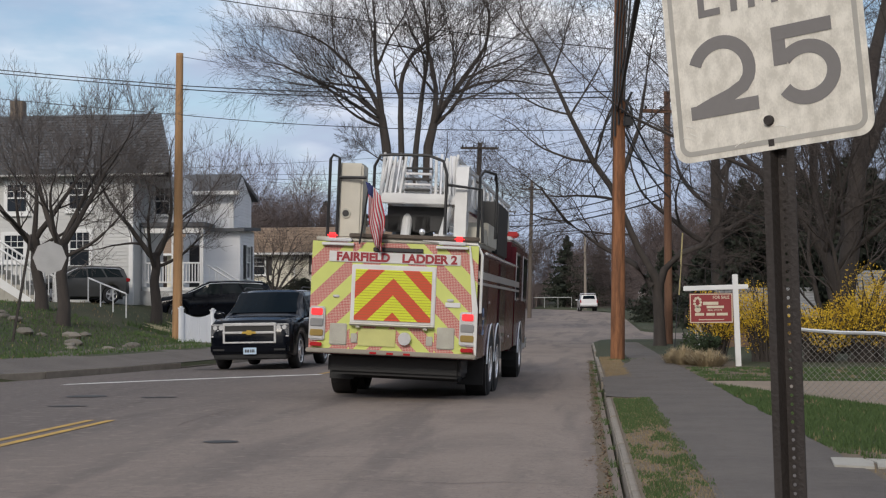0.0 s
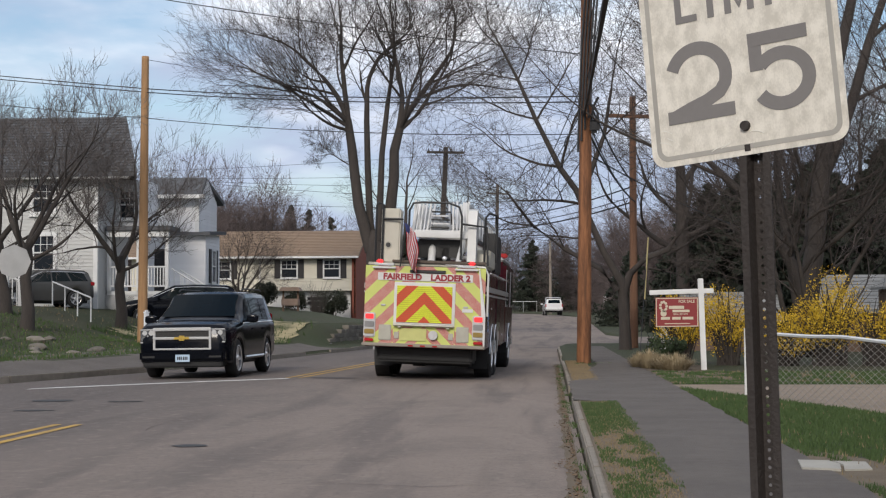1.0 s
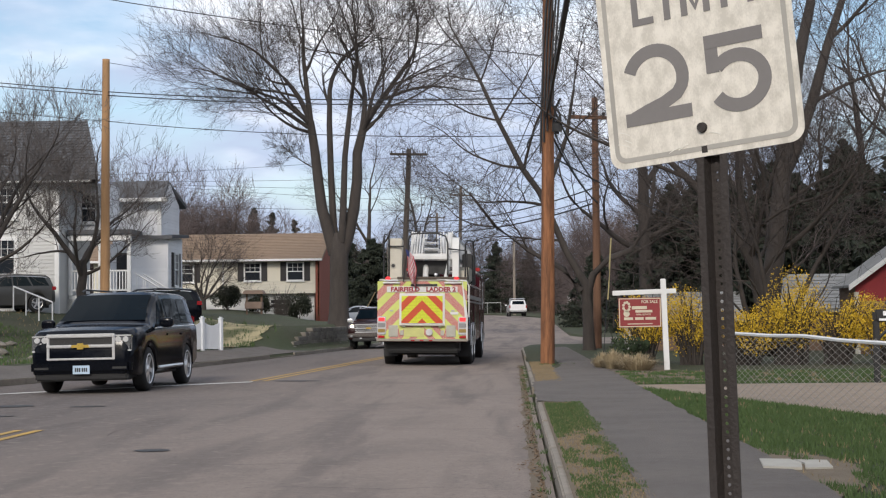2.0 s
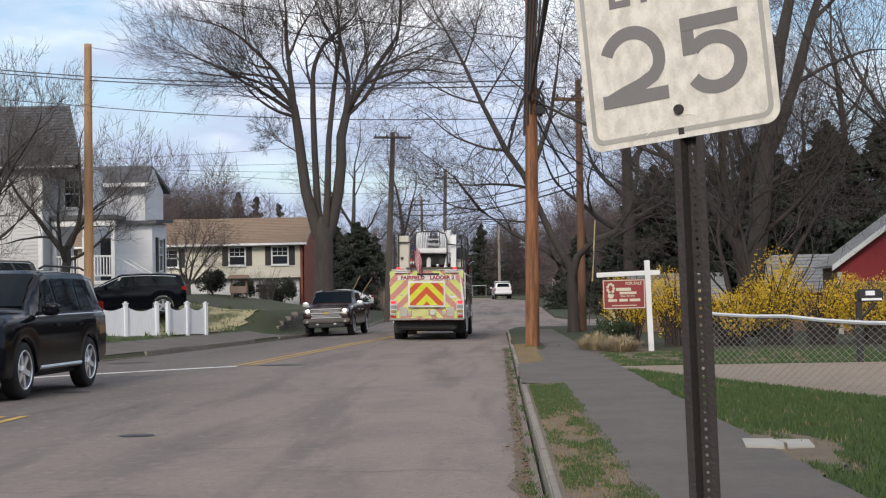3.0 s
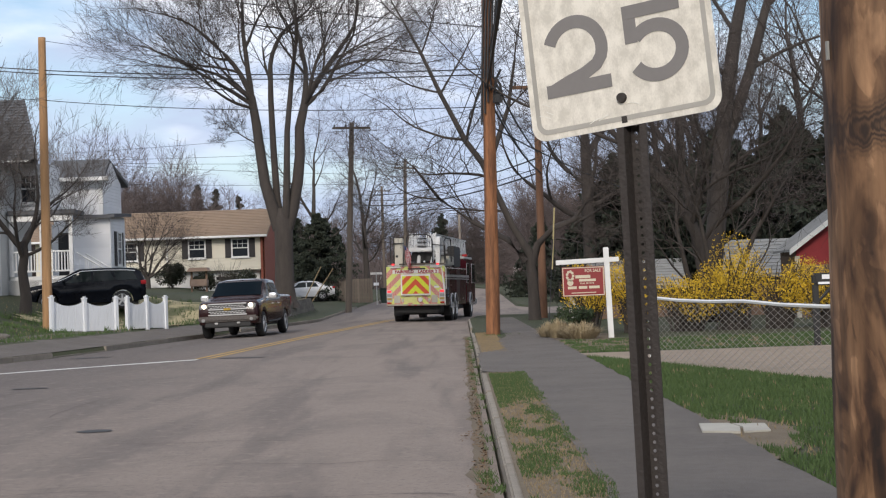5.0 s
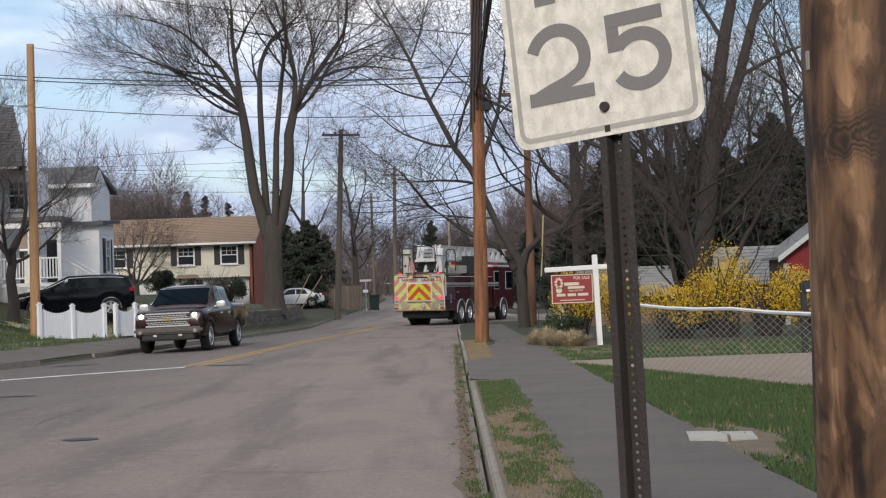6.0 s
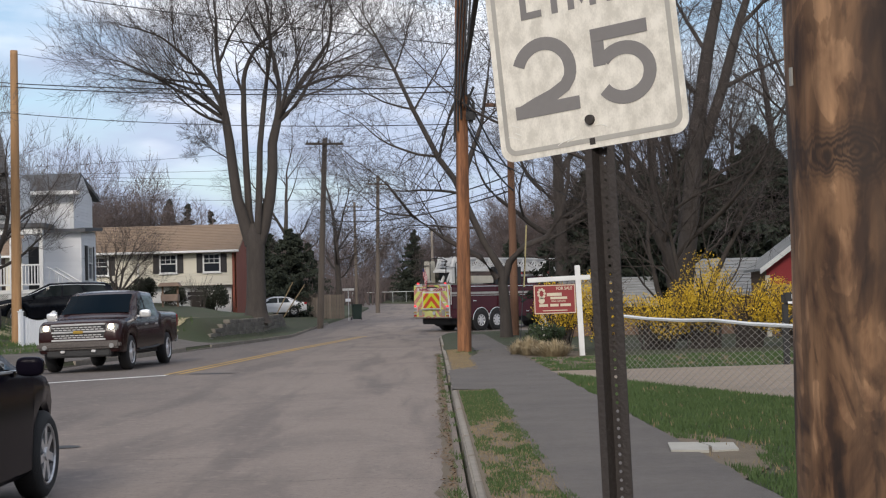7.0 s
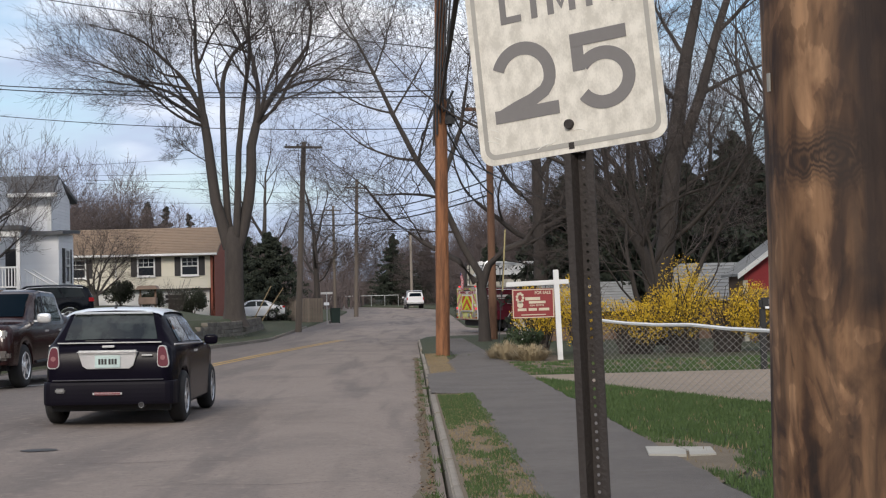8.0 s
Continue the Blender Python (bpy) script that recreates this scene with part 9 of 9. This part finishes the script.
def patchy(k, t):
    return lambda x, y: noise.noise((x * 3.2, y * 1.3, k)) + 0.4 * noise.noise((x * 17, y * 9, k)) + 0.3 * noise.noise((x * 90, y * 90, k)) > t


def verge(x, y):
    return 0.34 < x < 0.86 + 0.05 * noise.noise((y * 1.3, 0, 0)) and not 20.8 < y < 27.5


def lawn(x, y):
    if y < 26.2 and x > drive_edge(y) - 0.03:
        return False
    return x > 2.1


soil = strip("verge_soil", [3 + 0.3 * i for i in range(110)], lambda y: [0.31, 0.45, 0.6, 0.78, 0.92 + 0.05 * noise.noise((y * 2, 3, 1))], land_z, mat("bare_verge_soil", (0.165, 0.128, 0.085), 0.95, col2=(0.09, 0.07, 0.046), scale=4, fine=40, bump=0.7, bump_scale=50), 0.012)
bald = strip("bare_patch", [9.8 + 0.2 * i for i in range(20)], lambda y: [2.0 + (0.06 + 0.62 * math.sin(math.pi * (y - 9.75) / 3.9) + 0.12 * noise.noise((y * 2.3, 0, 5))) * i / 4 for i in range(5)], land_z, soil.data.materials[0], 0.014)
bed = strip("mulch_bed", [26.6 + 0.3 * i for i in range(33)], lambda y: [2.09 + (1.5 + 0.25 * noise.noise((y, 4, 2))) * i / 5 for i in range(6)], land_z, SOIL, 0.016)
tagged(bed, "brown leaf-littered planting bed by the footpath", "planting bed", kind="structure")
tagged(bald, "bare trodden soil round the slab in the lawn", "soil", kind="structure")
tagged(soil, "bare brown soil of the grass verge", "verge", kind="structure")
turf("grass", 1, 20000, (0.32, 0.95, 5, 21), 0.03, BLADE, "patches of green grass on the verge", lambda x, y: verge(x, y) and (patchy(2, 0.05)(x, y) or (16 < y < 20.5)))
turf("dry_grass", 2, 18000, (0.3, 1.0, 5, 40), 0.022, DRYBLADE, "dry brown grass and litter on the verge", lambda x, y: verge(x, y))
turf("grass", 3, 95000, (2.0, 8.0, 6, 32), 0.05, BLADE, "green spring lawn beside the footpath", lambda x, y: lawn(x, y) and math.hypot((x - 2.1) / 0.7, (y - 11.6) / 1.5) > 0.75 + 0.5 * noise.noise((x * 5, y * 2, 1)) and patchy(4, -0.42 if y < 26.5 else 0.1)(x, y))
turf("dry_grass", 4, 2500, (2.0, 7.0, 6, 32), 0.05, DRYBLADE, "dry grass among the lawn", lambda x, y: lawn(x, y) and patchy(4, -0.25)(x, y) is False)
turf("grass", 7, 1800, (-16, -10, 49, 64), 0.2, BLADE, "green tufts through the straw slope", lambda x, y: table(y, LEFT) - 7.5 < x < table(y, LEFT) - 2.2 and patchy(12, 0.1)(x * 0.3, y * 0.6))
turf("grass", 5, 22000, (-24, -10.5, 28, 48), 0.09, BLADE, "rough grass on the bank across the road", lambda x, y: table(y, LEFT) - 14 < x < table(y, LEFT) - 2.4)
turf("dry_grass", 6, 1200, (-22, -9.5, 29, 56), 0.08, DRYBLADE, "dry weeds on the bank across the road", lambda x, y: table(y, LEFT) - 12 < x < table(y, LEFT) - 2.4 and patchy(9, 0.0)(x, y))


def litter():
    """Leaves and grit gathered in the gutter by the kerb."""
    rng = random.Random(14)
    v, f = [], []
    for _ in range(3000):
        y = 4 + 36 * rng.random() ** 1.3
        x = 0.15 - abs(rng.gauss(0, 0.06)) * (0.4 + 1.2 * max(0, noise.noise((y * 0.8, 9, 0)) + 0.4))
        z = road_z(x, y) + 0.006
        s = rng.uniform(0.006, 0.022)
        a = rng.uniform(0, 6.283)
        i = len(v)
        v += [(x + s * math.cos(a), y + s * math.sin(a), z + rng.uniform(0, 0.012)), (x + s * math.cos(a + 2), y + s * math.sin(a + 2), z), (x + s * math.cos(a + 4), y + s * math.sin(a + 4), z + rng.uniform(0, 0.012))]
        f.append((i, i + 1, i + 2))
    tagged(raw("leaf_litter", v, f, mat("dry_leaves", (0.2, 0.13, 0.075), 0.95, col2=(0.09, 0.06, 0.04), scale=30)), "dry leaves and grit along the kerb", "litter", kind="stuff")


litter()


def weeds():
    rng = random.Random(52)
    v, f = [], []
    spots = [(0.1 + 0.12 * rng.random(), 6 + 34 * rng.random() ** 1.2) for _ in range(70)]
    spots += [(0.8 + rng.gauss(0, 0.3), 37.7 + rng.gauss(0, 0.25)) for _ in range(14)] + [(-13.6 + rng.gauss(0, 0.6), 47.3 + rng.gauss(0, 0.3)) for _ in range(22)]
    for x, y in spots:
        z = land_z(x, y) if x > 0.3 or x < -5 else road_z(x, y)
        big = 3.0 if x < -5 else 1.0
        for _ in range(rng.randrange(8, 22)):
            a, h = rng.uniform(0, 6.283), rng.uniform(0.02, 0.07) * big
            bx, by = x + rng.gauss(0, 0.03 * big), y + rng.gauss(0, 0.05 * big)
            w, q = 0.004 * big, len(v)
            v += [(bx - w, by, z), (bx + w, by, z), (bx + 0.7 * h * math.cos(a), by + 0.7 * h * math.sin(a), z + h)]
            f.append((q, q + 1, q + 2))
    tagged(raw("weeds", v, f, BLADE), "small green weeds in the gutter and round the poles", "weeds", kind="stuff")


weeds()


def rocks():
    rng = random.Random(19)
    for k in range(16):
        x = -12.8 - rng.random() * 6.5
        y = 38.5 + rng.random() * 5.0
        bm = bmesh.new()
        bmesh.ops.create_icosphere(bm, subdivisions=2, radius=1)
        s = rng.uniform(0.1, 0.28)
        for v in bm.verts:
            v.co *= 1 + 0.35 * noise.noise(v.co * 1.4 + Vector((k, 0, 0)))
            v.co = Vector((v.co.x * s * 1.3, v.co.y * s, v.co.z * s * 0.55))
        o = part("garden_rock", bm, STONE)
        o.matrix_world = pose(x, y, land_z(x, y) + s * 0.2, 0, 0, rng.uniform(0, 360))
        tagged(o, "grey field stone half buried in the bank", "rock", "rocks on the bank")


rocks()


def straw_slope():
    tagged(strip("straw_patch", [50 + 0.5 * i for i in range(27)], lambda y: [table(y, LEFT) - 2.6 - 0.55 * i - (0.9 if i in (0, 8) else 0.3) * noise.noise((y * 1.3, i, 0)) for i in range(9)], lambda x, y: land_z(x, y) + 0.02, STRAW, 0.02),
           "pale straw mulch spread over a seeded slope", "slope", kind="structure")


straw_slope()


def woods():
    """The thicket of thin stems and undergrowth behind the right-hand trees, too many to count."""
    rng = random.Random(29)
    w = Wood()
    for _ in range(900):
        x, y = rng.uniform(4.5, 34), rng.uniform(56, 100)
        if (67 < y < 88 and x < 40) or (y < 70 and x < 11.5):
            continue
        z = land_z(x, y)
        h = rng.uniform(1.0, 5)
        d = Vector((rng.uniform(-0.6, 0.6), rng.uniform(-0.6, 0.6), 1)) * h
        p = Vector((x, y, z - 0.1))
        w.limb([p, p + d * 0.5 + Vector((rng.uniform(-0.3, 0.3), 0, 0)), p + d], [0.05, 0.03, 0.01], 3)
        for _ in range(6):
            q = p + d * rng.uniform(0.25, 0.95)
            w.limb([q, q + Vector((rng.uniform(-1.3, 1.3), rng.uniform(-1, 1), rng.uniform(0.1, 1.2)))], [0.016, 0.005], 3)
    tagged(raw("thicket", w.v, w.f, TWIG), "dense leafless undergrowth at the edge of the woods", "woods", kind="stuff")
    w = Wood()
    for _ in range(3600):
        x = rng.choice((rng.uniform(-44, -22), rng.uniform(-75, -7), rng.uniform(-75, -7), rng.uniform(8, 70)))
        y = rng.uniform(150, 230) + (20 if x > -12 else 0)
        z = land_z(x, y)
        h = rng.uniform(1.5, 5)
        p = Vector((x, y, z))
        d = Vector((rng.uniform(-0.3, 0.3), 0, 1)) * h
        w.limb([p, p + d], [0.14, 0.03], 3)
        for _ in range(5):
            q = p + d * rng.uniform(0.25, 0.95)
            w.limb([q, q + Vector((rng.uniform(-1.8, 1.8), rng.uniform(-1, 1), rng.uniform(0.2, 1.8)))], [0.05, 0.015], 3)
    tagged(raw("distant_woods", w.v, w.f, TWIG_RED), "reddish-brown leafless woods on the horizon", "woods", kind="stuff")


woods()


def behind_the_camera():
    """Unseen bare trees and dense woods, added behind the viewpoint to close the street off and darken reflections."""
    rng = random.Random(37)
    kin = tree("broadleaf_tree", pose(-22, -14, 0.1), 91, [((0, 0, 3.0), (-0.45, 0, 1), 5.5, 0.24), ((0, 0, 3.2), (0.45, 0.1, 1), 5.5, 0.22), ((0, 0, 2.6), (0.1, -0.5, 0.8), 4.5, 0.17), ((0, 0, 2.6), (0.1, 0.5, 0.8), 4.5, 0.17)],
               4, 0.03, (25, 58), (4, 4, 4, 3), "unseen leafless tree added out of view to darken reflections", trunk=([(0, 0, -0.3), (0, 0, 0.2), (0, 0, 3.3)], [0.5, 0.36, 0.3]), shrink=0.68, thin=0.012)
    for x, y in ((-26, 2), (-24, 12), (9, -8), (12, 4), (8, -22), (-20, -30), (15, 14), (-30, -8), (4.5, -40), (-28, 22)):
        copy_thing(kin, pose(x, y, 0.1, 0, 0, rng.uniform(0, 360)))
    w = Wood()
    for _ in range(2600):
        a = rng.uniform(math.pi * 0.92, math.pi * 2.08)
        q = rng.uniform(42, 60)
        p = Vector((q * math.cos(a) - 4, q * math.sin(a) + 6, 0.0))
        h = rng.uniform(4, 9)
        w.limb([p, p + Vector((rng.uniform(-1.5, 1.5), rng.uniform(-1.5, 1.5), h))], [0.3, 0.06], 3)
        for _ in range(4):
            s = p + Vector((0, 0, h * rng.uniform(0.3, 0.9)))
            w.limb([s, s + Vector((rng.uniform(-2.4, 2.4), rng.uniform(-2.4, 2.4), rng.uniform(0, 2)))], [0.12, 0.03], 3)
    tagged(raw("unseen_woods", w.v, w.f, TWIG), "unseen leafless woods added behind the viewpoint to darken reflections", "woods", kind="stuff")


behind_the_camera()


# ---- what moves ----
def drive(ob, wheels, rows, r, steer=0.0):
    """rows: t, x, y, yaw. Wheels turn with the way travelled, in rows close enough for the turn."""
    full = []
    for t, x, y, yaw, *tilt in rows:
        q = (road_z(x, y) if x < table(y, RIGHT) else rise(y)) 
        h = radians(yaw)
        fy = road_z(x - 0.7 * math.cos(h), y - 0.7 * math.sin(h)) if x < table(y, RIGHT) - 1 else q
        gy = road_z(x + 0.7 * math.cos(h), y + 0.7 * math.sin(h)) if x < table(y, RIGHT) - 1 else q
        full.append((t, pose(x, y, max(q, (fy + gy) / 2) + 0.005, 0, math.degrees(math.atan2(fy - gy, 1.4)) + (tilt[0] if tilt else 0), yaw)))
    walk(ob, full)
    ts = [a[0] for a in rows]
    k = 161
    turn, last, prev = 0.0, None, None
    out = []
    for i in range(k):
        t = 8.0 * i / (k - 1)
        x, y = np.interp(t, ts, [a[1] for a in rows]), np.interp(t, ts, [a[2] for a in rows])
        if last is not None:
            turn += math.hypot(x - last[0], y - last[1]) / r
        last = (x, y)
        out.append((t, turn))
    for w in wheels:
        base = w.matrix_basis.translation.copy()
        walk(w, [(t, pose(base.x, base.y, base.z, -math.degrees(a), 0, 0)) for t, a in out])


def motions():
    drive(truck, truck_wheels, [(0, -2.92, 21.2, -1.5, 2.0), (0.5, -2.8, 25.6, -1.5, 1.8), (1.0, -2.7, 29.6, -1.5, 1.6), (1.5, -2.65, 34.8, -1.5, 1.2), (2.2, -2.6, 41.9, -1.2), (3.0, -2.5, 48.8, -0.5), (3.5, -2.35, 51.8, -0.8),
                                (4.0, -2.2, 54.6, -2), (4.5, -2.08, 57.8, -4), (5.2, -1.85, 62.2, -9), (5.8, -1.55, 66.0, -16), (6.5, -1.05, 70.0, -31), (7.0, -0.1, 72.8, -44), (7.5, 1.2, 74.9, -56), (8.0, 2.9, 76.2, -66)], 0.53)
    drive(suv, suv_wheels, [(0, -7.75, 34.1, 179), (0.5, -7.8, 33.0, 179), (1.0, -7.85, 31.4, 179), (1.5, -7.87, 29.2, 179), (2.2, -7.9, 25.9, 179), (2.8, -7.8, 21.7, 178.5), (3.0, -7.84, 20.6, 178), (3.5, -8.1, 18.1, 177),
                            (4.5, -8.8, 12.8, 174), (6.0, -9.6, 5.5, 176), (8.0, -10, -6.0, 178)], 0.4)
    drive(brown_pickup, pickup_wheels, [(0, -5.4, 78.5, 175), (1.0, -5.9, 72.0, 175), (2.0, -6.5, 66.0, 176), (2.8, -6.95, 60.9, 177), (3.0, -7.0, 59.6, 177), (3.5, -7.05, 56.0, 177), (4.0, -7.18, 53.1, 176), (4.5, -7.3, 50.2, 176),
                                        (5.2, -7.5, 46.2, 176), (5.8, -7.8, 42.9, 176), (6.5, -7.94, 38.0, 176), (7.0, -8.13, 34.5, 177), (7.5, -8.26, 31.2, 177.5), (8.0, -8.38, 28.0, 178)], 0.41)
    drive(hatch, hatch_wheels, [(0, -4.2, -64, 0), (4.0, -4.0, -22.6, 0), (6.0, -3.75, -2.2, 0), (7.0, -3.65, 8.1, 0), (7.2, -3.65, 10.0, 0), (7.4, -3.64, 12.0, 0), (7.6, -3.64, 14.0, 0), (8.0, -3.65, 18.1, 0.5)], 0.315)


motions()
